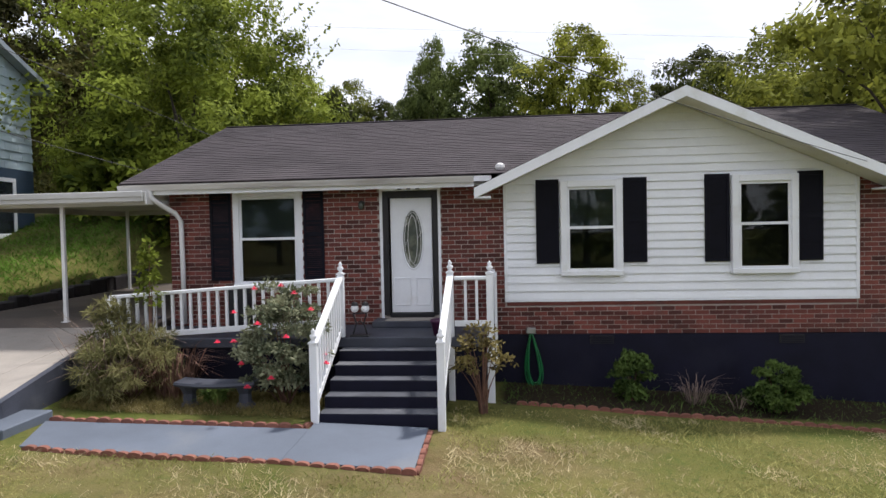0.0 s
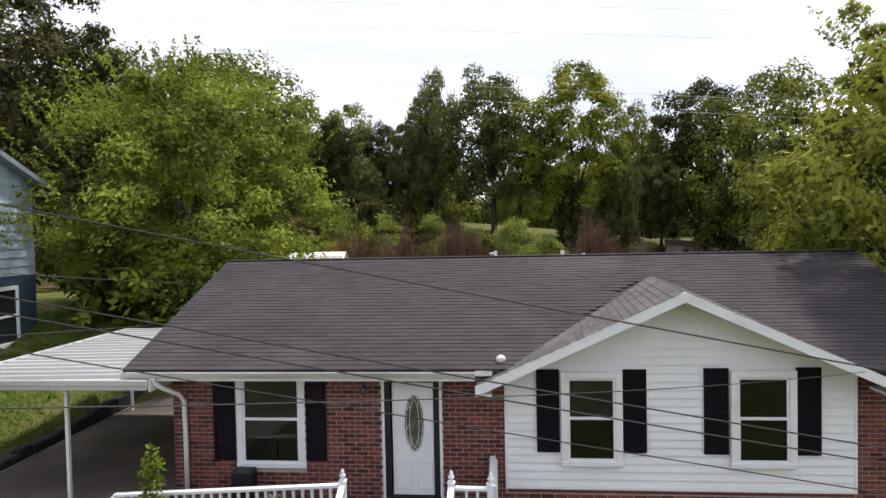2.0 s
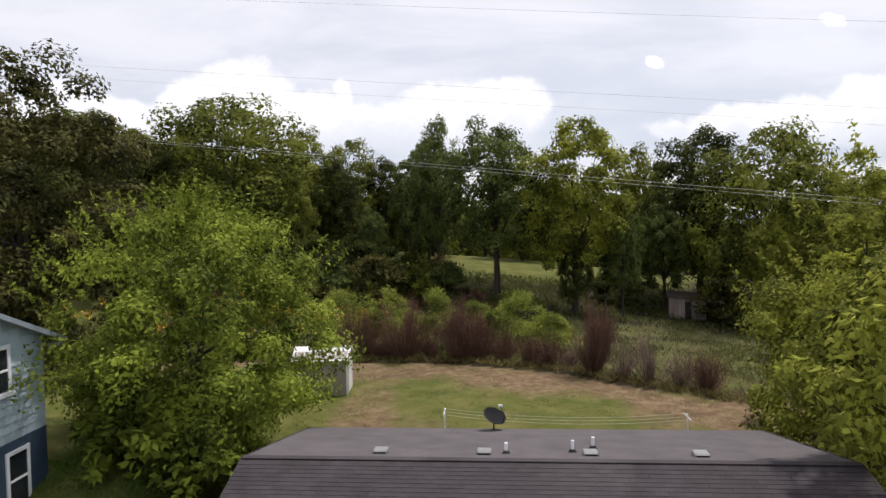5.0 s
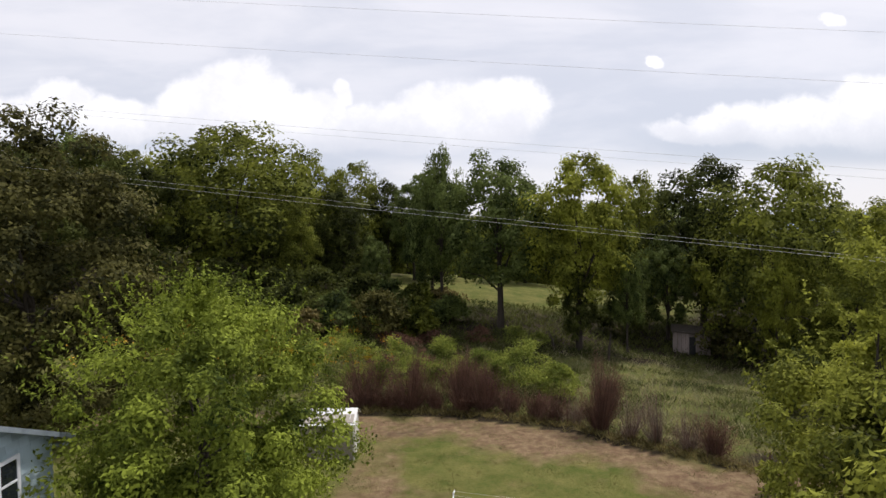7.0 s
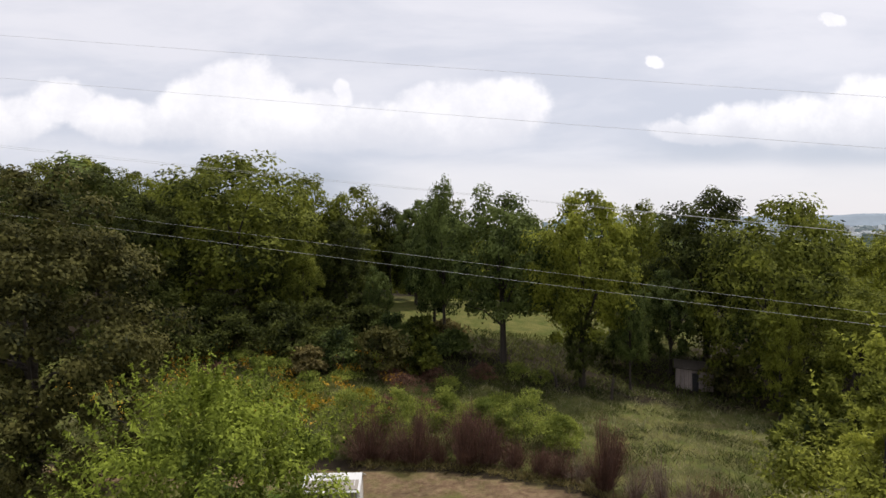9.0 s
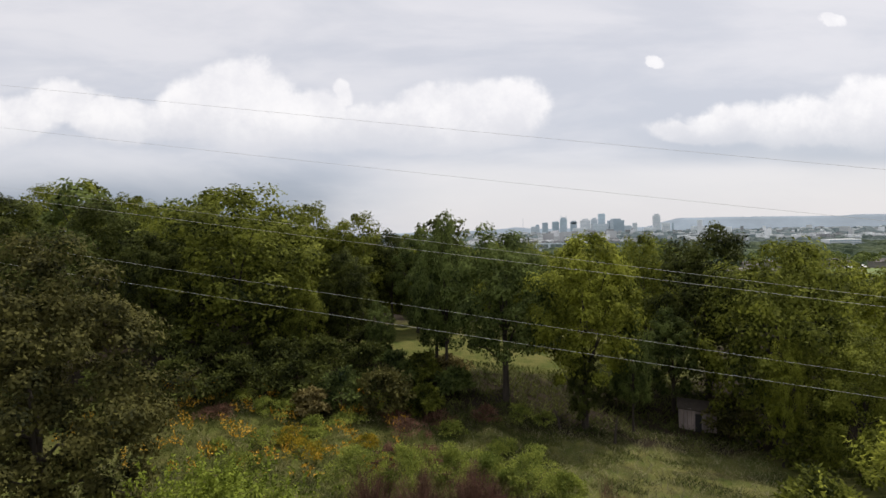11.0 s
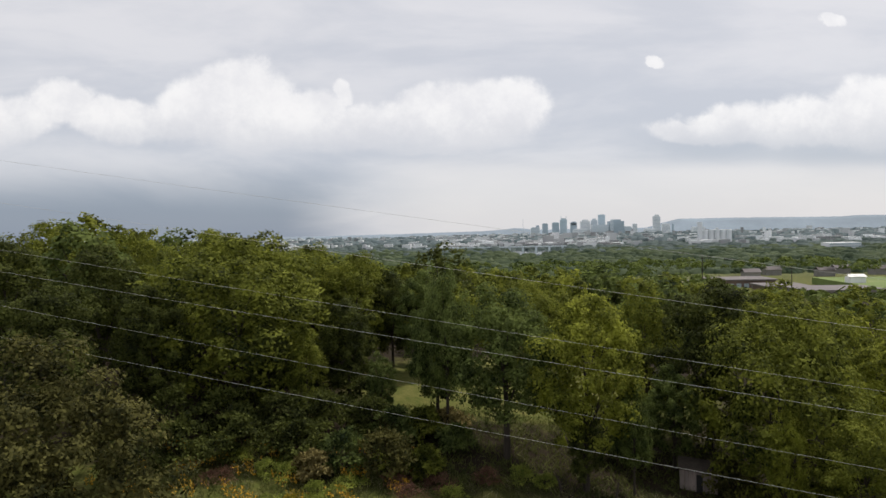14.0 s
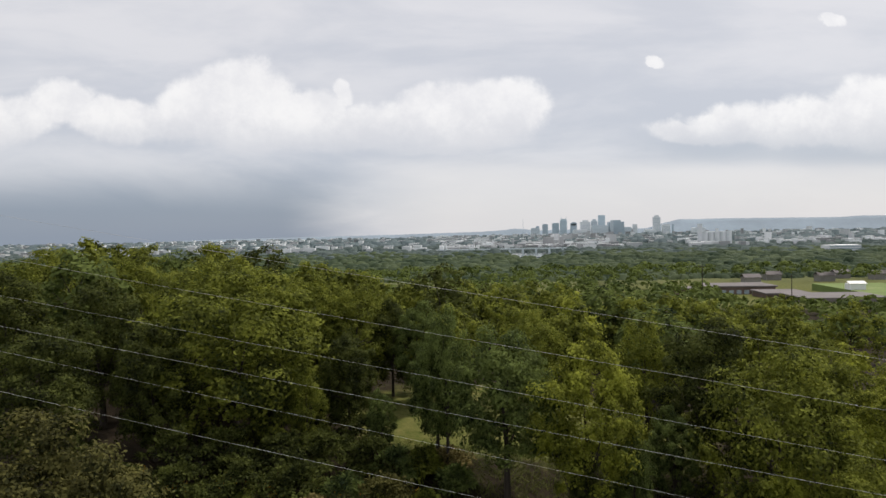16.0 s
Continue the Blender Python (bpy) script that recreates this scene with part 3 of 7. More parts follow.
def window(name_label, x0, x1, z0, z1, y, blind, deep=0.10):
    """A white double-hung window; blind: how far down the blind hangs, 0 to 1."""
    # near-black sheet behind the panes in place of an unlit room
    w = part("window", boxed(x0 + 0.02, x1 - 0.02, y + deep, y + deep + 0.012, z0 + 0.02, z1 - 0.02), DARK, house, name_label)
    t = 0.115
    for nm, b in (("window_frame", (x0, x0 + t, y - 0.035, y + 0.09, z0, z1)), ("window_frame", (x1 - t, x1, y - 0.035, y + 0.09, z0, z1)),
                  ("window_frame", (x0 + t, x1 - t, y - 0.034, y + 0.09, z1 - t, z1)), ("window_sill", (x0 - 0.004, x1 + 0.004, y - 0.05, y + 0.09, z0 + 0.005, z0 + t * 0.8))):
        part(nm, boxed(*b, bevel=0.008), WHITE, w)
    zm = (z0 + z1) / 2
    ix0, ix1, iz0, iz1 = x0 + t, x1 - t, z0 + t * 0.8, z1 - t
    for a, b, yy in ((zm - 0.005, iz1, y + 0.018), (iz0, zm + 0.03, y + 0.002)):
        bm = bmesh.new()
        s = 0.04
        for q in ((ix0, ix0 + s, a, b), (ix1 - s, ix1, a, b), (ix0 + s, ix1 - s, a, a + s), (ix0 + s, ix1 - s, b - s, b)):
            box(bm, q[0], q[1], yy - 0.015, yy + 0.012, q[2], q[3])
        part("sash", bm, WHITE, w)
        part("pane", boxed(ix0 + s, ix1 - s, yy - 0.004, yy + 0.002, a + s, b - s), GLASS_PANE, w)
    if blind:
        bm = bmesh.new()
        zz = iz1
        while zz > iz1 - (iz1 - iz0) * blind:
            box(bm, ix0 + 0.01, ix1 - 0.01, y + 0.036, y + 0.046, zz - 0.021, zz)
            zz -= 0.028
        part("blind", bm, BLIND, w, "lowered grey slatted blind")


def pane_material():
    m = bpy.data.materials.new("pane")
    m.use_nodes = True
    nt = m.node_tree
    N, L = nt.nodes.new, nt.links.new
    nt.nodes.clear()
    g, t, mx, fr = N("ShaderNodeBsdfGlossy"), N("ShaderNodeBsdfTransparent"), N("ShaderNodeMixShader"), N("ShaderNodeFresnel")
    g.inputs["Roughness"].default_value = 0.02
    t.inputs[0].default_value = (0.55, 0.6, 0.6, 1)
    fr.inputs[0].default_value = 1.45
    L(fr.outputs[0], mx.inputs[0]), L(t.outputs[0], mx.inputs[1]), L(g.outputs[0], mx.inputs[2])
    L(mx.outputs[0], N("ShaderNodeOutputMaterial").inputs[0])
    return m


GLASS_PANE = pane_material()
window("white double-hung window in brick wall", *WIN_A, 0.02, 0.5)
window("white double-hung window with half-lowered blind", 2.03, 3.07, 2.27, 3.90, -0.10, 0.48, 0.05)
window("white double-hung window with dark panes", 4.85, 5.91, 2.27, 3.92, -0.10, 0.0, 0.05)


def shutter(x0, x1, z0, z1, y):
    s = part("shutter", boxed(x0 + 0.03, x1 - 0.03, y - 0.012, y, z0 + 0.03, z1 - 0.03), SHUTTER, house, "black louvred shutter")
    bm = bmesh.new()
    for q in ((x0, x0 + 0.05, z0, z1), (x1 - 0.05, x1, z0, z1), (x0 + 0.05, x1 - 0.05, z0, z0 + 0.07), (x0 + 0.05, x1 - 0.05, z1 - 0.07, z1), (x0 + 0.05, x1 - 0.05, (z0 + z1) / 2 - 0.03, (z0 + z1) / 2 + 0.03)):
        box(bm, q[0], q[1], y - 0.034, y, q[2], q[3])
    part("shutter_frame", bm, SHUTTER, s)
    bm = bmesh.new()
    z = z0 + 0.09
    while z < z1 - 0.09:
        beam(bm, (x0 + 0.05, y - 0.02, z), (x1 - 0.05, y - 0.02, z), 0.008, 0.03)
        z += 0.036
    tagged(part("louvers", bm, SHUTTER, s), kind="stuff")


for q in ((-4.22, -3.82, 2.27, 3.87, 0.004), (-2.49, -2.12, 2.27, 3.87, 0.004), (1.62, 2.01, 2.49, 3.93, -0.038), (3.09, 3.48, 2.49, 3.93, -0.038), (4.43, 4.83, 2.48, 3.95, -0.038), (5.92, 6.32, 2.48, 3.96, -0.038)):
    shutter(*q)


def front_door():
    x0, x1, z0, z1 = DOOR
    d = part("door", boxed(x0 + 0.15, x1 - 0.13, 0.03, 0.075, 1.66, 3.68, bevel=0.006), WHITE, house, "white panelled front door with oval leaded glass")
    for nm, b, m in (("door_trim", (x0 - 0.03, x0 + 0.02, -0.03, 0.1, 1.5, 3.9), WHITE), ("door_trim", (x1 - 0.02, x1 + 0.03, -0.03, 0.1, 1.5, 3.9), WHITE),
                     ("door_trim", (x0 + 0.02, x1 - 0.02, -0.03, 0.1, 3.81, 3.9), WHITE),
                     ("storm_door_frame", (x0 + 0.022, x0 + 0.125, -0.025, 0.06, 1.62, 3.80), BLACK), ("storm_door_frame", (x1 - 0.11, x1 - 0.022, -0.025, 0.06, 1.62, 3.80), BLACK),
                     ("storm_door_frame", (x0 + 0.125, x1 - 0.11, -0.024, 0.06, 3.69, 3.80), BLACK), ("threshold", (x0 + 0.125, x1 - 0.11, -0.03, 0.06, 1.58, 1.65), BLACK)):
        part(nm, boxed(*b, bevel=0.005), m, d)
    cx, cz, rx, rz = -0.535, 2.95, 0.185, 0.52
    ring, pane = bmesh.new(), bmesh.new()
    n = 40
    pts = lambda k: [(cx + rx * k * math.cos(i * math.tau / n), cz + rz * (1 - (1 - k) * 0.36) * math.sin(i * math.tau / n)) for i in range(n)]
    tube(ring, [(x, 0.022, z) for x, z in pts(1.0) + pts(1.0)[:1]], 0.017, 6, False)
    part("oval_rim", ring, WHITE, d)
    pane.faces.new([pane.verts.new((x, 0.026, z)) for x, z in pts(0.99)])
    part("oval_pane", pane, GLASS_OVAL, d, "dark leaded oval glass")
    came = bmesh.new()
    for k in (0.78, 0.45):
        p = pts(k)
        tube(came, [(x, 0.022, z) for x, z in p + p[:1]], 0.005, 5, False)
    for a in range(8):
        i, j = pts(0.45)[a * 5], pts(0.99)[(a * 5 + 2) % n]
        tube(came, [(i[0], 0.022, i[1]), (j[0], 0.022, j[1])], 0.0045, 5)
    part("lead_came", came, METAL_WHITE, d)
    for px0, px1, pz0, pz1 in ((-0.90, -0.58, 1.78, 2.28), (-0.49, -0.22, 1.78, 2.28)):
        bm = bmesh.new()
        for q in ((px0, px1, pz0, pz0 + 0.025), (px0, px1, pz1 - 0.025, pz1), (px0, px0 + 0.025, pz0 + 0.025, pz1 - 0.025), (px1 - 0.025, px1, pz0 + 0.025, pz1 - 0.025)):
            box(bm, q[0], q[1], 0.018, 0.031, q[2], q[3], bevel=0.004)
        part("door_panel", bm, WHITE, d)
    h = bmesh.new()
    tube(h, [(x0 + 0.10, -0.06, 2.55), (x0 + 0.10, -0.09, 2.62), (x0 + 0.10, -0.09, 2.78), (x0 + 0.10, -0.06, 2.84)], 0.012, 6)
    box(h, x0 + 0.08, x0 + 0.12, -0.062, -0.026, 2.5, 2.88)
    part("door_handle", h, BLACK, d, "black handle plate")
    # plain bars in place of the house number over the door
    for k in range(3):
        part("number_bar", boxed(-0.78 + k * 0.16, -0.71 + k * 0.16, -0.04, -0.031, 3.825, 3.885), BLACK, d)


GLASS_OVAL = material("leaded_glass", (0.05, 0.06, 0.05), 0.12, 0.4, 9, 40, 0.2, spec=0.6, second=(0.16, 0.17, 0.13), second_at=0.55)
front_door()


def roof_plane_mesh(bm, quad, thick=0.08):
    """A slab with its top in the given four corners."""
    n = (Vector(quad[1]) - Vector(quad[0])).cross(Vector(quad[3]) - Vector(quad[0])).normalized()
    if n.z < 0:
        n = -n
    top = [bm.verts.new(p) for p in quad]
    low = [bm.verts.new(Vector(p) - n * thick) for p in quad]
    bm.faces.new(top), bm.faces.new(low[::-1])
    for k in range(len(quad)):
        bm.faces.new((top[k], low[k], low[(k + 1) % len(quad)], top[(k + 1) % len(quad)]))


BACK_Y, BACK_Z = 9.6, 4.72


def build_roof():
    bm = bmesh.new()
    y_in = 0.30
    z_in = EAVE_Z + (y_in - EAVE_Y) * SLOPE
    for x0, x1, y, z in ((RL, GX - GHALF + 0.05, EAVE_Y, EAVE_Z), (GX - GHALF + 0.05, GX + GHALF - 0.05, y_in, z_in), (GX + GHALF - 0.05, RR, EAVE_Y, EAVE_Z)):
        roof_plane_mesh(bm, [(x0, y, z), (x1, y, z), (x1, RIDGE_Y, RIDGE_Z), (x0, RIDGE_Y, RIDGE_Z)])
    main = part("roof", bm, SHINGLE_REST, house, "grey-brown asphalt shingle roof")
    bm = bmesh.new()
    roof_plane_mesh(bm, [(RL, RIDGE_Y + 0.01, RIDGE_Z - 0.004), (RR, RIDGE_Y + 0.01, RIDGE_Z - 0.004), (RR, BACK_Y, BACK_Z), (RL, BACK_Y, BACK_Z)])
    back = part("back_roof", bm, SHINGLE_PALE, house, "pale shingle back slope")
    # front gable roof: two slopes back to the main roof
    yb = EAVE_Y + (GZ - EAVE_Z) / SLOPE
    bm = bmesh.new()
    for s in (-1, 1):
        xe, ze = GX + s * GHALF, GZ - GS * GHALF
        ye = EAVE_Y + (max(ze, EAVE_Z) - EAVE_Z) / SLOPE
        xm = GX + s * (GZ - EAVE_Z) / GS
        roof_plane_mesh(bm, [(GX, GY, GZ), (GX + SKEW * (yb + 0.12 - GY), yb + 0.12, GZ), (xm, EAVE_Y + 0.05, EAVE_Z + 0.01), (xe, EAVE_Y - 0.02, ze), (xe, GY, ze)], 0.07)
    groof = part("gable_roof", bm, SHINGLE_PALE, house, "pale shingles on the gable")
    for s in (-1, 1):
        a, b = Vector((GX, GY - 0.012, GZ - 0.075)), Vector((GX + s * (GHALF + 0.02), GY - 0.012, GZ - GS * (GHALF + 0.02) - 0.075))
        bm = bmesh.new()
        d, up = (b - a), Vector((0, 0, 0.085))
        vs = []
        for yy in (0.0, 0.03):
            vs.append([bm.verts.new(p + Vector((0, yy, 0))) for p in (a + up, b + up, b - up, a - up)])
        bm.faces.new(vs[0]), bm.faces.new(vs[1][::-1])
        for k in range(4):
            bm.faces.new((vs[0][k], vs[1][k], vs[1][(k + 1) % 4], vs[0][(k + 1) % 4]))
        part("rake_board", bm, WHITE, groof)
        bm = bmesh.new()
        lo = Vector((0, 0, -0.12))
        q = [Vector((GX, GY + 0.025, GZ)) + lo, Vector((GX + s * GHALF, GY + 0.025, GZ - GS * GHALF)) + lo, Vector((GX + s * GHALF, -0.05, GZ - GS * GHALF)) + lo, Vector((GX, -0.05, GZ)) + lo]
        bm.faces.new([bm.verts.new(p) for p in q])
        bm2 = bmesh.ops.extrude_face_region(bm, geom=bm.faces[:])
        for g in bm2["geom"]:
            if isinstance(g, bmesh.types.BMVert):
                g.co.z -= 0.015
        part("gable_soffit", bm, SOFFIT, groof, "cream soffit boards")
        # little box return at the foot of the rake
        part("rake_return", boxed(*sorted((GX + s * (GHALF - 0.25), GX + s * (GHALF + 0.02))), GY + 0.02, -0.05, GZ - GS * GHALF - 0.17, GZ - GS * GHALF - 0.136), WHITE, groof)
    # eave fascia, soffit and gutter
    for a, b in ((RL, GX - GHALF - 0.03), (GX + GHALF + 0.03, RR)):
        part("fascia", boxed(a, b, EAVE_Y - 0.015, EAVE_Y + 0.02, EAVE_Z - 0.20, EAVE_Z - 0.045), WHITE, main)
        bm = bmesh.new()
        prof = [(0.0, -0.10), (-0.07, -0.10), (-0.11, -0.02), (-0.115, 0.0), (-0.10, 0.0), (-0.06, -0.085), (0.0, -0.085)]
        e0 = [bm.verts.new((a, EAVE_Y - 0.017 + y, EAVE_Z - 0.03 + z)) for y, z in prof]
        e1 = [bm.verts.new((b, EAVE_Y - 0.017 + y, EAVE_Z - 0.03 + z)) for y, z in prof]
        for k in range(len(prof)):
            bm.faces.new((e0[k], e1[k], e1[(k + 1) % len(prof)], e0[(k + 1) % len(prof)]))
        bm.faces.new(e0[::-1]), bm.faces.new(e1)
        part("gutter", bm, METAL_GUTTER, main, "weathered white gutter")
        part("soffit", boxed(a, b, EAVE_Y + 0.022, 0.0, EAVE_Z - 0.115, EAVE_Z - 0.10), WHITE, main)
    # closed corner where the eave meets the gable
    part("eave_return", boxed(GX - GHALF - 0.028, GX - GHALF + 0.26, EAVE_Y - 0.012, -0.05, EAVE_Z - 0.11, EAVE_Z - 0.02), WHITE, main)
    # frieze under the soffit
    part("frieze", boxed(WL, SID[0] - 0.06, -0.022, 0.004, 3.865, 3.925), WHITE, main)
    for x, s in ((RL, -1), (RR, 1)):
        for a, b in (((x, EAVE_Y, EAVE_Z - 0.06), (x, RIDGE_Y, RIDGE_Z - 0.06)), ((x, RIDGE_Y, RIDGE_Z - 0.06), (x, BACK_Y, BACK_Z - 0.06))):
            bm = bmesh.new()
            beam(bm, Vector(a) + Vector((s * 0.012, 0, 0)), Vector(b) + Vector((s * 0.012, 0, 0)), 0.024, 0.15)
            part("barge_board", bm, SHINGLE_REST, main)
    # downpipe at the left corner
    bm = bmesh.new()
    tube(bm, [(-5.06, -0.50, 3.96), (-5.06, -0.50, 3.80), (-4.98, -0.40, 3.68), (-4.80, -0.14, 3.50), (-4.74, -0.07, 3.36), (-4.73, -0.07, 2.6), (-4.73, -0.07, 1.5)], 0.045, 8)
    part("downpipe", bm, METAL_WHITE, main, "white downpipe", smooth=True)
    bm = bmesh.new()
    box(bm, RL, RR, RIDGE_Y - 0.11, RIDGE_Y + 0.11, RIDGE_Z - 0.005, RIDGE_Z + 0.02, bevel=0.01)
    part("ridge_cap", bm, SHINGLE_REST, main)
    bm = bmesh.new()
    spun(bm, [(0.06, 0), (0.085, 0.05), (0.075, 0.10), (0.03, 0.13)], (1.02, -0.25, EAVE_Z + 0.07), 10)
    part("roof_vent_cap", bm, METAL_WHITE, main)
    # vents and pipes on the back slope
    bz = lambda y: RIDGE_Z + (BACK_Z - RIDGE_Z) * (y - RIDGE_Y) / (BACK_Y - RIDGE_Y)
    for x in (-2.3, 0.36, 3.02, 5.7):
        bm = bmesh.new()
        box(bm, x - 0.19, x + 0.19, 4.75, 5.1, bz(4.9) - 0.02, bz(4.9) + 0.10, bevel=0.03)
        v = part("roof_vent", bm, METAL_GREY, back, "low grey metal roof vent")
        part("vent_screen", boxed(x - 0.15, x + 0.15, 4.735, 4.752, bz(4.9) + 0.0, bz(4.9) + 0.07), BLACK, v)
    for x, y, h in ((0.92, 5.0, 0.27), (2.62, 5.3, 0.30), (3.22, 5.9, 0.30)):
        bm = bmesh.new()
        tube(bm, [(x, y, bz(y) - 0.05), (x, y, bz(y) + h)], 0.045, 10)
        p = part("vent_pipe", bm, WHITE, back, "white plastic vent pipe")
        bm = bmesh.new()
        spun(bm, [(0.12, 0), (0.07, 0.07), (0.055, 0.09)], (x, y, bz(y) - 0.01), 10)
        part("flashing", bm, BLACK, p)
    return main, groof, yb


METAL_GUTTER = material("gutter_metal", (0.55, 0.54, 0.53), 0.5, 0.12, 1.5, 20, 0.05, second=(0.30, 0.28, 0.27), second_at=0.6, stretch=(0.4, 1, 3))
roof, gable_roof, gable_end_y = build_roof()


DISH = material("dish_paint", (0.028, 0.030, 0.034), 0.75, 0.15, 4, 60, 0.05, spec=0.15)


def satellite_dish():
    d = thing("satellite_dish", "dark grey satellite dish on short mast above back roof", "satellite dish")
    x, y, z = 0.55, 9.35, 4.76
    bm = bmesh.new()
    tube(bm, [(x, y, z), (x, y, z + 0.33)], 0.025, 8)
    box(bm, x - 0.1, x + 0.1, y - 0.1, y + 0.1, z, z + 0.02)
    part("mast", bm, BLACK, d)
    bm = bmesh.new()
    m = Matrix.Translation((x + 0.04, y - 0.02, z + 0.47)) @ Vector((0.45, -0.36, 0.80)).to_track_quat("Z", "Y").to_matrix().to_4x4()
    rings = []
    for k in range(6):
        r = 0.40 * k / 5
        rings.append([bm.verts.new(m @ Vector((r * 1.08 * math.cos(a * math.tau / 24), r * 0.92 * math.sin(a * math.tau / 24), -0.10 + 0.10 * (k / 5) ** 2))) for a in range(24)] if k else [bm.verts.new(m @ Vector((0, 0, -0.10)))])
    for a in range(24):
        bm.faces.new((rings[0][0], rings[1][a], rings[1][(a + 1) % 24]))
        for k in range(1, 5):
            bm.faces.new((rings[k][a], rings[k + 1][a], rings[k + 1][(a + 1) % 24], rings[k][(a + 1) % 24]))
    bmesh.ops.solidify(bm, geom=bm.faces[:], thickness=0.015)
    part("reflector", bm, DISH, d, smooth=True)
    bm = bmesh.new()
    tube(bm, [m @ Vector((0, -0.36, 0)), m @ Vector((0, -0.30, 0.30)), m @ Vector((0, 0.0, 0.42))], 0.014, 6)
    a = part("feed_arm", bm, BLACK, d)
    bm = bmesh.new()
    c = m @ Vector((0, 0.02, 0.43))
    box(bm, c.x - 0.07, c.x + 0.07, c.y - 0.05, c.y + 0.05, c.z - 0.03, c.z + 0.04, bevel=0.01)
    part("receiver", bm, METAL_WHITE, a, "pale receiver head")


satellite_dish()

# ---------------------------------------------------------------- porch, steps and rails
PF = 1.46      # porch floor


def lathe_finial(bm, x, y, z, s=1.0):
    spun(bm, [(0.045 * s, 0), (0.045 * s, 0.015), (0.022 * s, 0.03), (0.05 * s, 0.065 * s), (0.05 * s, 0.09 * s), (0.02 * s, 0.115 * s), (0.034 * s, 0.14 * s), (0.012 * s, 0.17 * s), (0.003, 0.185 * s)], (x, y, z), 10)


def rail_between(owner, a, b, drop=0.72, gap=0.135, size=0.042):
    """Top and bottom rail between two points of the top rail, with balusters."""
    a, b = Vector(a), Vector(b)
    d = Vector((0, 0, -drop))
    bm = bmesh.new()
    beam(bm, a, b, 0.10, 0.055, 0.008)
    part("top_rail", bm, WHITE, owner)
    bm = bmesh.new()
    beam(bm, a + d, b + d, 0.05, 0.09, 0.006)
    part("bottom_rail", bm, WHITE, owner)
    n = max(2, int((b - a).length / gap))
    for k in range(1, n):
        p = a + (b - a) * (k / n)
        part("baluster", boxed(p.x - size / 2, p.x + size / 2, p.y - size / 2, p.y + size / 2, p.z - drop + 0.02, p.z - 0.02), WHITE, owner)


def rail_post(owner, x, y, z0, z1, w=0.10, finial=True):
    p = part("rail_post", boxed(x - w / 2, x + w / 2, y - w / 2, y + w / 2, z0, z1, bevel=0.006), WHITE, owner)
    if finial:
        part("post_cap", boxed(x - w * 0.6, x + w * 0.6, y - w * 0.6, y + w * 0.6, z1, z1 + 0.02), WHITE, p)
        bm = bmesh.new()
        lathe_finial(bm, x, y, z1 + 0.02)
        part("finial", bm, WHITE, p, "turned wooden finial", smooth=True)


POT = material("purple_glaze", (0.055, 0.012, 0.045), 0.45, 0.2, 5, 40, 0.05)


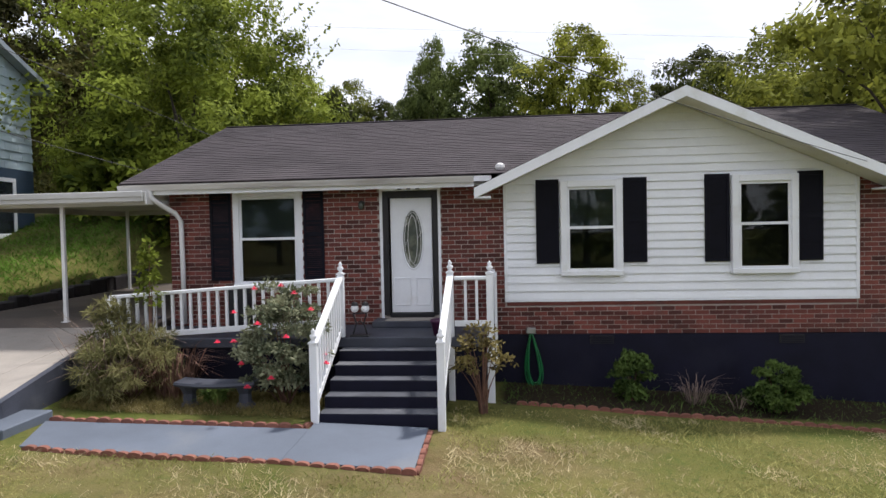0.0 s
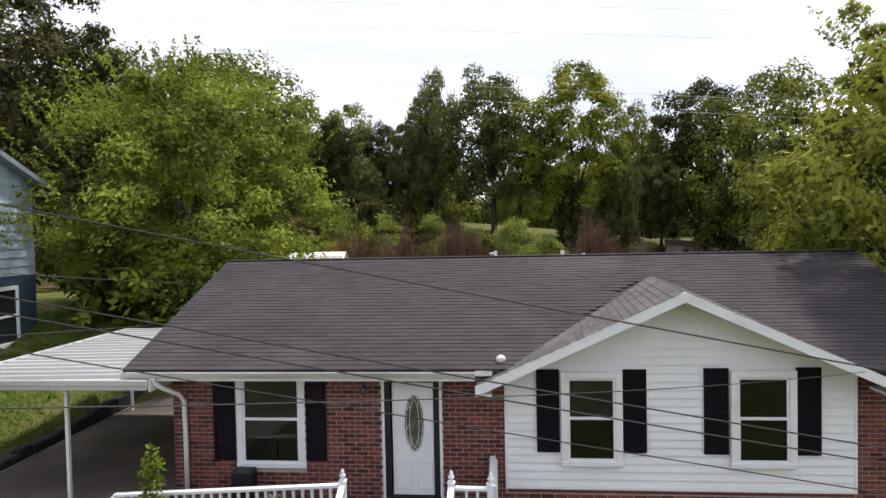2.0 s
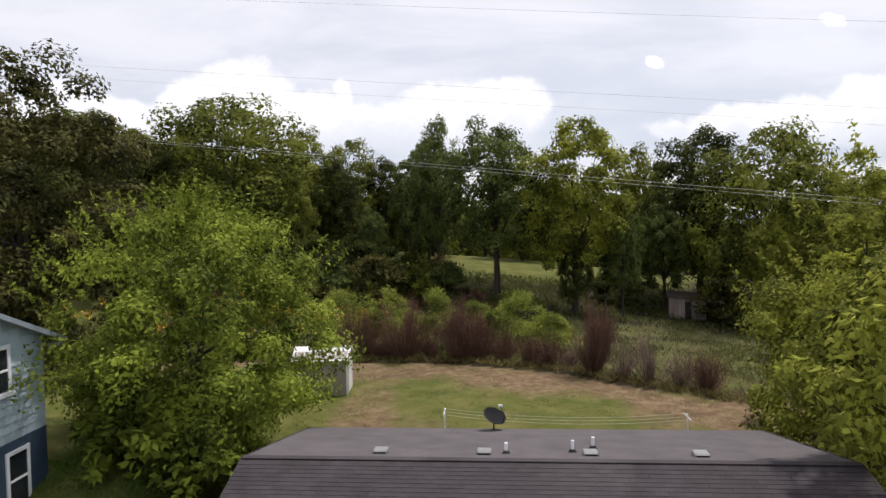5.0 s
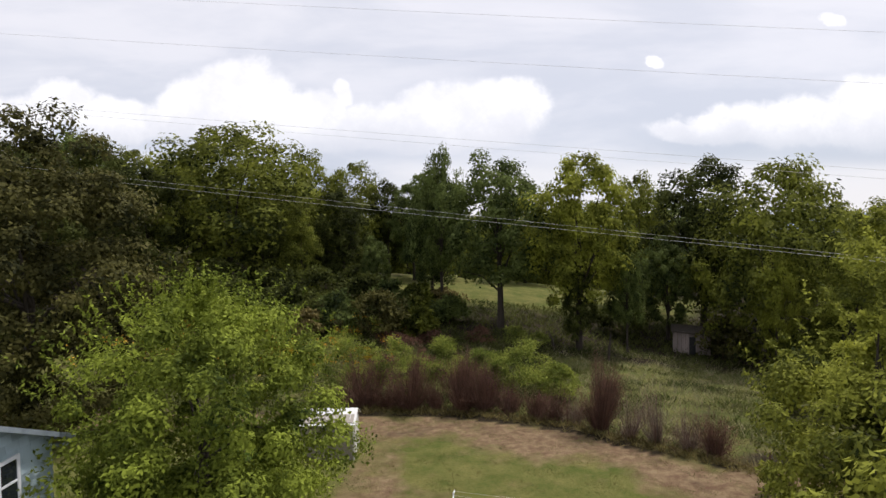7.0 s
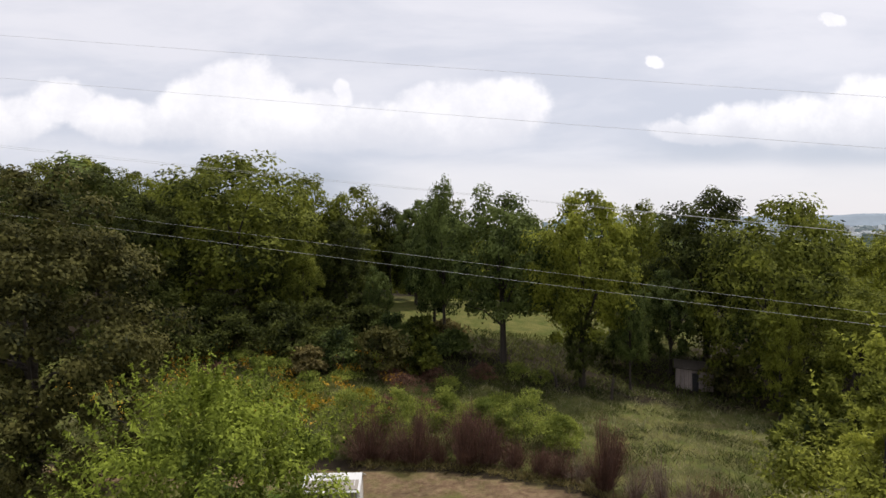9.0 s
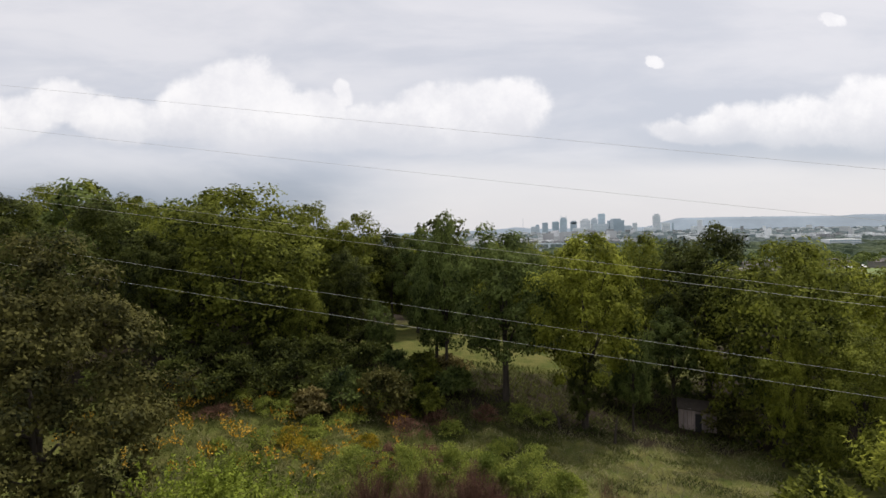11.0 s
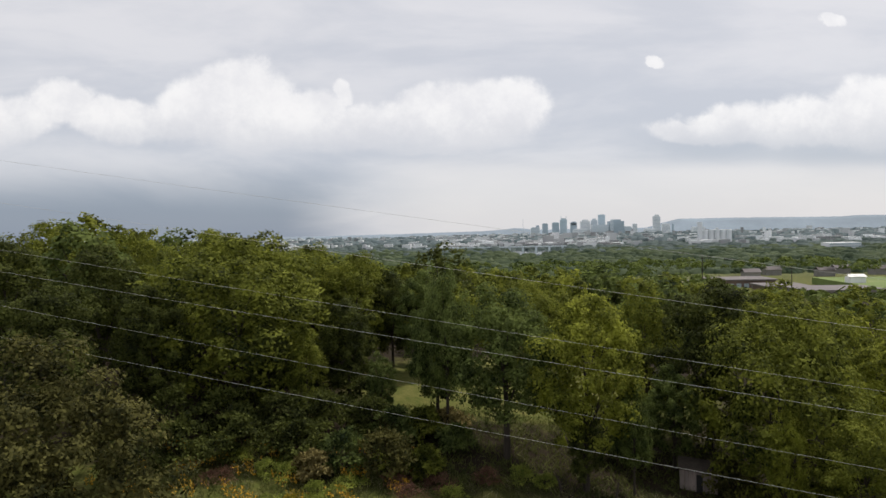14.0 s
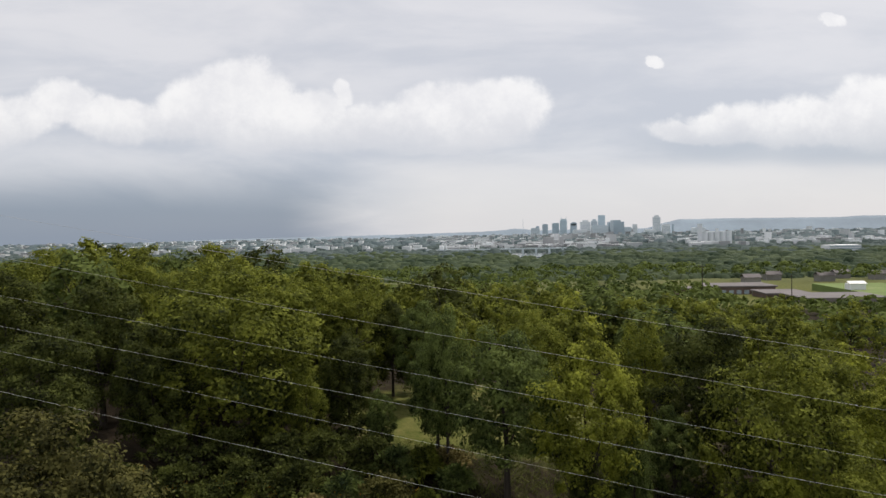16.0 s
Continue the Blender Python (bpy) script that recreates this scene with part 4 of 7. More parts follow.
def build_porch():
    p = thing("porch", "raised concrete porch painted navy against the house front", "porch")
    part("slab", boxed(-5.40, 0.86, -1.40, -0.032, PF - 0.16, PF, bevel=0.015), STEP_GREY, p)
    part("porch_wall", boxed(-5.30, 0.80, -1.32, -0.034, 0.0, PF - 0.162), NAVY, p)
    part("door_step", boxed(-1.20, 0.05, -0.46, -0.033, PF, PF + 0.11, bevel=0.01), STEP_GREY, p)
    s = thing("front_steps", "five navy painted concrete steps up to the porch", "steps")
    n, run, rise = 5, 0.285, (PF - 0.52) / 6
    for k in range(n):
        z = 0.52 + rise * (k + 1)
        y0 = -1.402 - run * (n - k)
        st = part("step", boxed(-1.46, 0.16, y0, y0 + run + (0.03 if k < n - 1 else 0.0), 0.3, z, bevel=0.012), NAVY, s)
        part("tread", boxed(-1.455, 0.155, y0 + 0.004, y0 + run - 0.003, z, z + 0.006), TREAD, st)
    low_y = -1.402 - run * n - 0.02
    r = thing("stair_railing", "white wooden stair railing with turned finials", "railing", group="stair railings")
    rail_post(r, -1.50, -1.34, PF, 2.44)
    rail_post(r, -1.50, low_y, 0.50, 1.63)
    rail_between(r, (-1.50, -1.36, 2.40), (-1.50, low_y, 1.60), 0.80, 0.14)
    r = thing("stair_railing", "white wooden stair railing with turned finials", "railing", group="stair railings")
    rail_post(r, 0.22, -1.34, 0.35, 2.44)
    rail_post(r, 0.20, low_y, 0.42, 1.63)
    rail_between(r, (0.22, -1.36, 2.40), (0.20, low_y, 1.60), 0.80, 0.14)
    r = thing("porch_railing", "white wooden porch railing with square balusters", "railing")
    rail_between(r, (-5.36, -1.26, 2.12), (-1.56, -1.30, 2.36), 0.66, 0.148)
    rail_post(r, -5.36, -1.26, PF, 2.10, 0.11, False)
    r = thing("porch_railing", "short white porch railing beside the steps", "railing")
    rail_between(r, (0.28, -1.34, 2.36), (0.80, -1.34, 2.36), 0.70, 0.13)
    rail_post(r, 0.83, -1.34, 0.30, 2.42, 0.11)
    rail_between(r, (0.85, -1.28, 2.38), (0.85, -0.10, 2.38), 0.70, 0.15)
    rail_post(r, 0.85, -0.06, PF, 2.40, 0.09, False)
    part("skirt_board", boxed(0.90, 0.93, -1.30, -0.08, 0.9, 2.36), WHITE, r)
    # mat, lantern, pot
    m = thing("door_mat", "pale grey worn door mat at the front door", "door mat")
    part("mat", boxed(-0.98, -0.14, -0.44, -0.10, PF + 0.112, PF + 0.124, bevel=0.004), CONCRETE, m)
    l = thing("garden_lantern", "small metal frame with two white globe lamps", "lantern")
    bm = bmesh.new()
    x, y, z = -1.22, -1.28, PF
    box(bm, x - 0.15, x + 0.15, y - 0.09, y + 0.09, z, z + 0.03, bevel=0.01)
    for dx in (-0.12, 0.12):
        tube(bm, [(x + dx, y, z), (x + dx * 0.5, y, z + 0.20), (x + dx * 0.9, y, z + 0.36)], 0.014, 6)
    tube(bm, [(x - 0.11, y, z + 0.36), (x + 0.11, y, z + 0.36)], 0.014, 6)
    tube(bm, [(x - 0.07, y, z + 0.18), (x, y, z + 0.24), (x + 0.07, y, z + 0.18)], 0.012, 6)
    part("frame", bm, BLACK, l)
    for dx in (-0.08, 0.09):
        bm = bmesh.new()
        bmesh.ops.create_uvsphere(bm, u_segments=12, v_segments=8, radius=0.066, matrix=Matrix.Translation((x + dx, y, z + 0.44)))
        part("globe", bm, WHITE, l, smooth=True)
        bm = bmesh.new()
        spun(bm, [(0.062, 0), (0.045, 0.045), (0.012, 0.065)], (x + dx, y, z + 0.485), 10)
        part("cap", bm, BLACK, l)
    pt = thing("flower_pot", "dark purple flower pot beside the stair railing", "flower pot")
    bm = bmesh.new()
    spun(bm, [(0.085, 0), (0.125, 0.20), (0.14, 0.205), (0.14, 0.245), (0.12, 0.245), (0.11, 0.20), (0.0, 0.19)], (0.02, -1.20, PF), 16)
    part("pot", bm, POT, pt, smooth=True)
    w = thing("wall_lamp", "small dark wall lamp with glass globe on brick", "wall lamp")
    bm = bmesh.new()
    tube(bm, [(-1.42, 0.0, 3.60), (-1.42, -0.07, 3.60)], 0.055, 10)
    part("base", bm, BLACK, w)
    bm = bmesh.new()
    spun(bm, [(0.03, 0), (0.05, -0.03), (0.055, -0.09), (0.02, -0.13)], (-1.42, -0.09, 3.62), 10)
    part("globe", bm, GLASS_OVAL, w, smooth=True)
    b = thing("planter_box", "small dark planter box on the porch", "planter")
    part("box", boxed(-3.78, -3.40, -0.36, -0.08, PF, PF + 0.72, bevel=0.02), BLACK, b)


build_porch()


def build_walkway():
    w = thing("walkway", "slate-blue painted concrete walkway before the steps", "walkway", kind="structure")
    bm = bmesh.new()
    for quad in (((-1.50, -2.84), (0.02, -2.88), (0.02, -4.27), (-1.50, -4.18)), ((-5.02, -3.26), (-1.503, -3.12), (-1.503, -4.18), (-4.68, -4.14))):
        roof_plane_mesh(bm, [(x, y, hz(x, y) + 0.03) for x, y in quad], 0.14)
    part("slab", bm, WALK_GREY, w)
    part("landing", boxed(-7.6, -5.03, -3.98, -3.10, 0.2, 0.80, bevel=0.015), WALK_GREY, w)
    d = thing("driveway", "pale concrete driveway rising to the carport", "driveway", kind="structure")
    bm = bmesh.new()
    prof = [(-14, 0.30), (-6, 0.72), (-3.5, 0.98), (-1.5, 1.34), (0, 1.62), (9.0, 1.75)]
    for (y0, z0), (y1, z1) in zip(prof, prof[1:]):
        xr0, xr1 = np.interp([y0, y1], [-6, -3.6, -0.8, 0.3], [-5.5, -5.5, -5.75, -5.05])
        roof_plane_mesh(bm, [(-9.2, y0, z0), (xr0, y0, z0), (xr1, y1, z1), (-9.2, y1, z1)], 0.35)
    part("slab", bm, CONCRETE, d)
    # darker floor layer: the shade under the carport roof is painted in
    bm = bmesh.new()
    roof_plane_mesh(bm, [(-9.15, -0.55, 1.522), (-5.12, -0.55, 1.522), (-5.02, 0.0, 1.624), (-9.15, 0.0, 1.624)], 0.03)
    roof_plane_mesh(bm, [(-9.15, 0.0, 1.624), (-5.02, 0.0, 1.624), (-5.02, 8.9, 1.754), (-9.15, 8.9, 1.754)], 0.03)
    part("carport_floor", bm, CONCRETE_STAINED_SHADED, d, "brown-stained slab under the carport, darkened for its shade")
    k = part("side_wall", bmesh.new(), STEP_GREY, d, "slate-blue painted side kerb")
    bm = bmesh.new()
    for (y0, z0), (y1, z1) in zip(prof[1:], prof[2:5]):
        xr0, xr1 = np.interp([y0, y1], [-6, -3.6, -0.8, 0.3], [-5.5, -5.5, -5.75, -5.05])
        beam(bm, (xr0 + 0.05, y0, z0 - 0.22), (xr1 + 0.05, y1, z1 - 0.22), 0.10, 0.50)
    bm.to_mesh(k.data)
    bm.free()
    # dark low wall between carport and lawn
    r = thing("retaining_wall", "low dark stone retaining wall beside the carport", "wall", kind="structure")
    rng = random.Random(5)
    y = -1.5
    while y < 9:
        ln = rng.uniform(0.35, 0.6)
        part("stone", boxed(-9.45 + rng.uniform(-0.03, 0.03), -9.22, y, y + ln - 0.02, 1.2, 1.78 + y * 0.06 + rng.uniform(-0.05, 0.05), bevel=0.03), STONE_DARK, r)
        y += ln


STONE_DARK = material("dark_stone", (0.035, 0.032, 0.034), 0.9, 0.3, 3, 30, 0.4, per="object", per_var=0.3)
build_walkway()


def edging_run(pts, group):
    """Scalloped terracotta edging laid along pts."""
    e = thing("lawn_edging", "scalloped terracotta lawn edging bricks", "edging", group=group)
    prof = [(math.cos(a) * 0.082, math.sin(a) * 0.035) for a in np.linspace(0, math.pi, 7)]
    bm = bmesh.new()
    f = [bm.verts.new((x, -0.03, z + 0.03)) for x, z in prof] + [bm.verts.new((-0.082, -0.03, -0.08)), bm.verts.new((0.082, -0.03, -0.08))]
    g = [bm.verts.new((v.co.x, 0.03, v.co.z)) for v in f]
    bm.faces.new(f), bm.faces.new(g[::-1])
    for k in range(len(f)):
        bm.faces.new((f[k], g[k], g[(k + 1) % len(f)], f[(k + 1) % len(f)]))
    bmesh.ops.recalc_face_normals(bm, faces=bm.faces)
    me = bpy.data.meshes.new("edging_brick")
    bm.to_mesh(me)
    bm.free()
    me.materials.append(EDGING)
    rng = random.Random(len(pts) + int(pts[0][0] * 10))
    for a, b in zip(pts, pts[1:]):
        a, b = Vector(a), Vector(b)
        n = max(1, int((b - a).length / 0.16))
        for k in range(n):
            p = a + (b - a) * ((k + 0.5) / n)
            o = new("edging_brick", me)
            o.parent = e
            o.matrix_basis = pose(p.x, p.y, hz(p.x, p.y) + (0.012 if p.y > -4.0 and p.x < 0 else -0.012) + rng.uniform(-0.012, 0.012), rng.uniform(-5, 5), rng.uniform(-3, 3), math.degrees(math.atan2(b.y - a.y, b.x - a.x)) + rng.uniform(-4, 4))


edging_run([(-4.98, -3.22), (-1.60, -3.08), (-1.53, -2.86)], "edging round the beds")
edging_run([(0.06, -2.95), (0.06, -4.31), (-1.5, -4.22), (-4.6, -4.18)], "edging round the beds")
edging_run([(1.2, -1.40), (2.6, -1.50), (4.4, -1.62), (6.3, -1.75), (8.6, -1.9)], "edging round the beds")


def stone_bench():
    b = thing("garden_bench", "curved dark stone garden bench in the flower bed", "bench", (-3.14, -2.2, hz(-3.14, -2.2) - 0.02))
    bm = bmesh.new()
    n = 12
    rows = []
    for k in range(n + 1):
        x = -0.60 + 1.2 * k / n
        y = -0.10 + 0.22 * (x / 0.6) ** 2 * 0.6
        rows.append([bm.verts.new((x, y + dy, z)) for dy, z in ((-0.17, 0.34), (-0.19, 0.37), (-0.17, 0.40), (0.17, 0.40), (0.19, 0.37), (0.17, 0.34))])
    for r0, r1 in zip(rows, rows[1:]):
        for k in range(6):
            bm.faces.new((r0[k], r0[(k + 1) % 6], r1[(k + 1) % 6], r1[k]))
    bm.faces.new(rows[0]), bm.faces.new(rows[-1][::-1])
    part("seat", bm, STEP_GREY, b)
    for s in (-1, 1):
        bm = bmesh.new()
        spun(bm, [(0.15, 0), (0.15, 0.05), (0.10, 0.09), (0.09, 0.22), (0.13, 0.30), (0.15, 0.335)], (s * 0.42, -0.03, 0), 8)
        part("leg", bm, STEP_GREY, b)


stone_bench()


def garden_hose():
    h = thing("garden_hose", "coiled green garden hose on a wall hook", "hose")
    rng = random.Random(3)
    for k in range(7):
        bm = bmesh.new()
        w, ln, y = rng.uniform(0.09, 0.19), rng.uniform(0.85, 1.12), -0.07 - 0.018 * k
        pts = []
        for i in range(25):
            a = i / 24 * math.tau
            t = (1 - math.cos(a)) / 2
            pts.append((1.50 + rng.uniform(-0.004, 0.004) + math.sin(a) * w * (0.25 + 0.9 * t) + t * 0.06, y, 1.33 - ln * t))
        tube(bm, pts, 0.011, 6, False)
        part("hose_loop", bm, HOSE, h, smooth=True)
    part("hook", boxed(1.42, 1.58, -0.20, -0.032, 1.30, 1.40, bevel=0.01), METAL_GREY, h, "grey hanger")


garden_hose()


def security_camera():
    c = thing("security_camera", "small dark security camera under the gable soffit", "camera")
    bm = bmesh.new()
    spun(bm, [(0.04, 0), (0.045, -0.05), (0.03, -0.09)], (6.72, -0.12, 4.06), 10)
    part("bulb", bm, BLACK, c)
    part("mount", boxed(6.69, 6.75, -0.15, -0.05, 4.05, 4.09), WHITE, c)


security_camera()

# ---------------------------------------------------------------- carport, shed, neighbour's house
def build_carport():
    c = thing("carport", "white corrugated metal carport on slim posts", "carport")
    x0, x1, y0, y1, z0, z1 = -9.15, -5.10, -0.62, 5.35, 3.80, 3.86
    bm = bmesh.new()
    n, ribs = 0, 17
    rows = []
    y = y0
    dy = (y1 - y0) / ribs
    prof = []
    for k in range(ribs):
        b = y0 + k * dy
        prof += [(b, 0.0), (b + dy * 0.62, 0.0), (b + dy * 0.70, 0.065), (b + dy * 0.92, 0.065)]
    prof.append((y1, 0.0))
    top = [[bm.verts.new((x, yy, z + h)) for yy, h in prof] for x, z in ((x0, z0), (x1, z1))]
    low = [[bm.verts.new((x, yy, z + h - 0.015)) for yy, h in prof] for x, z in ((x0, z0), (x1, z1))]
    for k in range(len(prof) - 1):
        bm.faces.new((top[0][k], top[1][k], top[1][k + 1], top[0][k + 1]))
        bm.faces.new((low[0][k + 1], low[1][k + 1], low[1][k], low[0][k]))
    part("roof_sheet", bm, CARPORT_METAL, c, "ribbed white metal sheets")
    for b in ((x0 - 0.06, x1, y0 - 0.05, y0, 3.70, 3.88), (x0 - 0.06, x1, y1, y1 + 0.05, 3.68, 3.86), (x0 - 0.06, x0 - 0.004, y0 + 0.002, y1 - 0.002, 3.66, 3.87)):
        part("fascia", boxed(*b, bevel=0.012), CARPORT_METAL, c)
    bm = bmesh.new()
    box(bm, x0 - 0.07, x1 + 0.0, y0 - 0.075, y0 - 0.052, 3.78, 3.885, bevel=0.01)
    part("gutter_lip", bm, CARPORT_METAL, c)
    part("end_board", boxed(x1 + 0.002, x1 + 0.04, y0, y1, 3.66, 3.88, bevel=0.005), METAL_WHITE, c)
    for x, y in ((-6.88, -0.25), (-8.95, -0.25), (-6.6, 5.1), (-8.95, 5.1), (-5.35, 1.6)):
        bm = bmesh.new()
        zg = np.interp(y, [-3.5, -1.5, 0, 9], [0.98, 1.34, 1.62, 1.75])
        box(bm, x - 0.03, x + 0.03, y - 0.03, y + 0.03, float(zg), 3.80)
        box(bm, x - 0.06, x + 0.06, y - 0.06, y + 0.06, float(zg), float(zg) + 0.015)
        part("post", bm, METAL_WHITE, c)
    part("beam", boxed(x0, x1, -0.30, -0.22, 3.66, 3.795), METAL_WHITE, c)


build_carport()


def garden_shed():
    s = thing("garden_shed", "small tan metal garden shed with pale roof", "shed", (-6.95, 20.0, hz(-6.95, 20.0) - 0.03), 5.0)
    w, d, h = 2.7, 2.1, 1.9
    bm = bmesh.new()
    prof = [(0, 0), (0, h), (d / 2, h + 0.42), (d, h), (d, 0)]
    a = [bm.verts.new((-w, y, z)) for y, z in prof]
    b = [bm.verts.new((0, y, z)) for y, z in prof]
    bm.faces.new(a[::-1]), bm.faces.new(b)
    for k in range(5):
        bm.faces.new((a[k], b[k], b[(k + 1) % 5], a[(k + 1) % 5]))
    part("wall", bm, SHED_TAN, s)
    for k in range(9):
        part("rib", boxed(-w + 0.1 + k * 0.28, -w + 0.13 + k * 0.28, -0.02, 0.0, 0.05, h - 0.06), SHED_TAN, s)
    for sgn in (0, 1):
        bm = bmesh.new()
        e = -0.12 if sgn == 0 else d + 0.12
        ze = h - 0.10
        roof_plane_mesh(bm, [(-w - 0.12, e, ze), (0.12, e, ze), (0.12, d / 2, h + 0.45), (-w - 0.12, d / 2, h + 0.45)], 0.03)
        part("roof_panel", bm, METAL_WHITE, s, "pale metal roof panel")
        for k in range(7):
            bm = bmesh.new()
            x = -w + 0.1 + k * 0.4
            beam(bm, (x, e, ze + 0.01), (x, d / 2, h + 0.46), 0.03, 0.03)
            part("roof_rib", bm, METAL_WHITE, s)
    part("corner_trim", boxed(-0.04, 0.03, -0.03, 0.04, 0.0, h), METAL_WHITE, s)
    part("door", boxed(0.0, 0.025, 0.45, d - 0.45, 0.08, h - 0.05), METAL_WHITE, s, "pale sliding door")
    part("skid", boxed(-w, 0.02, 0.05, d - 0.05, -0.12, 0.0), BLACK, s)


garden_shed()


def neighbour_house():
    # its side wall runs along the house's own y axis, the eave at its back; origin at the wall's back corner
    a = radians(TURN)
    ox, oy = -13.1, 20.3 - 11.05
    X, Y = ox * math.cos(a) - oy * math.sin(a), ox * math.sin(a) + oy * math.cos(a)
    h = thing("neighbour_house", "two-storey blue house, pale shakes above dark blue block", "house", (X, Y, 0), TURN)
    ln, wd, zb, zm, zt, pitch = 9.0, 8.0, 1.4, 5.28, 8.15, 0.384
    part("lower_wall", boxed(-wd, 0, -ln, 0, zb, zm), BLUE_BLOCK, h, "dark blue painted block wall")
    zr = zt + pitch * ln / 2
    bm = bmesh.new()
    prof = [(-ln, zm), (-ln, zt), (-ln / 2, zr), (0, zt), (0, zm)]
    p = [bm.verts.new((-wd, y, z)) for y, z in prof]
    q = [bm.verts.new((-0.03, y, z)) for y, z in prof]
    bm.faces.new(p[::-1]), bm.faces.new(q)
    for k in range(5):
        bm.faces.new((p[k], q[k], q[(k + 1) % 5], p[(k + 1) % 5]))
    up = part("upper_wall", bm, BLUE_SHAKE, h, "pale blue shake siding")
    z, st, k = zm - 0.03, 0.275, 0
    rng = random.Random(8)
    while z < zr - 0.2:
        lo_y = -ln + max(0.0, z + st + 0.03 - zt) / pitch
        hi_y = -max(0.0, z + st + 0.03 - zt) / pitch
        y = lo_y - rng.uniform(0, 0.5)
        while y < hi_y:
            w = 0.6
            y0, y1 = max(y, lo_y), min(y + w - 0.008, hi_y)
            if y1 - y0 > 0.06:
                bm = bmesh.new()
                vs = [bm.verts.new(c) for c in ((0.012, y0, z), (0.012, y1, z), (-0.022, y1, z + st), (-0.022, y0, z + st), (-0.029, y0, z), (-0.029, y1, z), (-0.029, y1, z + st), (-0.029, y0, z + st))]
                for f in ((0, 1, 2, 3), (0, 4, 5, 1), (0, 3, 7, 4), (1, 5, 6, 2), (3, 2, 6, 7)):
                    bm.faces.new([vs[i] for i in f])
                part("shake", bm, BLUE_SHAKE, up)
            y += w
        z += st
    # windows of the side wall
    for y0, y1, z0, z1 in ((-2.55, -1.60, 6.65, 8.15), (-1.95, -0.90, 3.15, 4.95), (-6.6, -5.7, 6.05, 7.55), (-6.4, -5.4, 3.35, 4.75)):
        wdw = part("window", boxed(-0.02, 0.02, y0 + 0.05, y1 - 0.05, z0 + 0.05, z1 - 0.05), GLASS, h, "white framed double-hung window")
        t = 0.12
        for b in ((y0, y0 + t, z0, z1), (y1 - t, y1, z0, z1), (y0 + t, y1 - t, z1 - t, z1), (y0 + t, y1 - t, (z0 + z1) / 2 - 0.035, (z0 + z1) / 2 + 0.035)):
            part("window_frame", boxed(-0.02, 0.05, *b, bevel=0.006), WHITE, wdw)
        part("window_sill", boxed(-0.02, 0.09, y0 - 0.04, y1 + 0.04, z0 - 0.02, z0 + t, bevel=0.01), WHITE, wdw)
    for s in (0, 1):
        e, m = ((0.65, -ln / 2) if s == 0 else (-ln - 0.65, -ln / 2))
        ze = zt - pitch * 0.65 + 0.10
        bm = bmesh.new()
        roof_plane_mesh(bm, [(-wd - 0.3, e, ze), (0.36, e, ze), (0.36, m, zr + 0.10), (-wd - 0.3, m, zr + 0.10)], 0.06)
        r = part("roof", bm, SHINGLE_REST, h, "dark shingle roof")
        bm = bmesh.new()
        beam(bm, (0.365, e, ze - 0.09), (0.365, m, zr + 0.01), 0.03, 0.15)
        part("rake_board", bm, BLUE_TRIM, r, "blue-grey rake board")
        bm = bmesh.new()
        roof_plane_mesh(bm, [(0.02, e, ze - 0.10), (0.35, e, ze - 0.10), (0.35, m, zr), (0.02, m, zr)], 0.02)
        part("soffit", bm, BLUE_TRIM, r)
        part("fascia", boxed(-wd - 0.3, 0.36, *sorted((e, e + (0.03 if s == 0 else -0.03))), ze - 0.17, ze - 0.01), BLUE_TRIM, r)
        part("eave_box", boxed(0.02, 0.35, *sorted((e - (0.02 if s == 0 else -0.02), 0.02 if s == 0 else -ln - 0.02)), ze - 0.24, ze - 0.125), BLUE_TRIM, r)


BLUE_TRIM = material("blue_trim", (0.22, 0.26, 0.30), 0.6, 0.15, 2, 30, 0.1, second=(0.24, 0.27, 0.30), second_at=0.6)
neighbour_house()

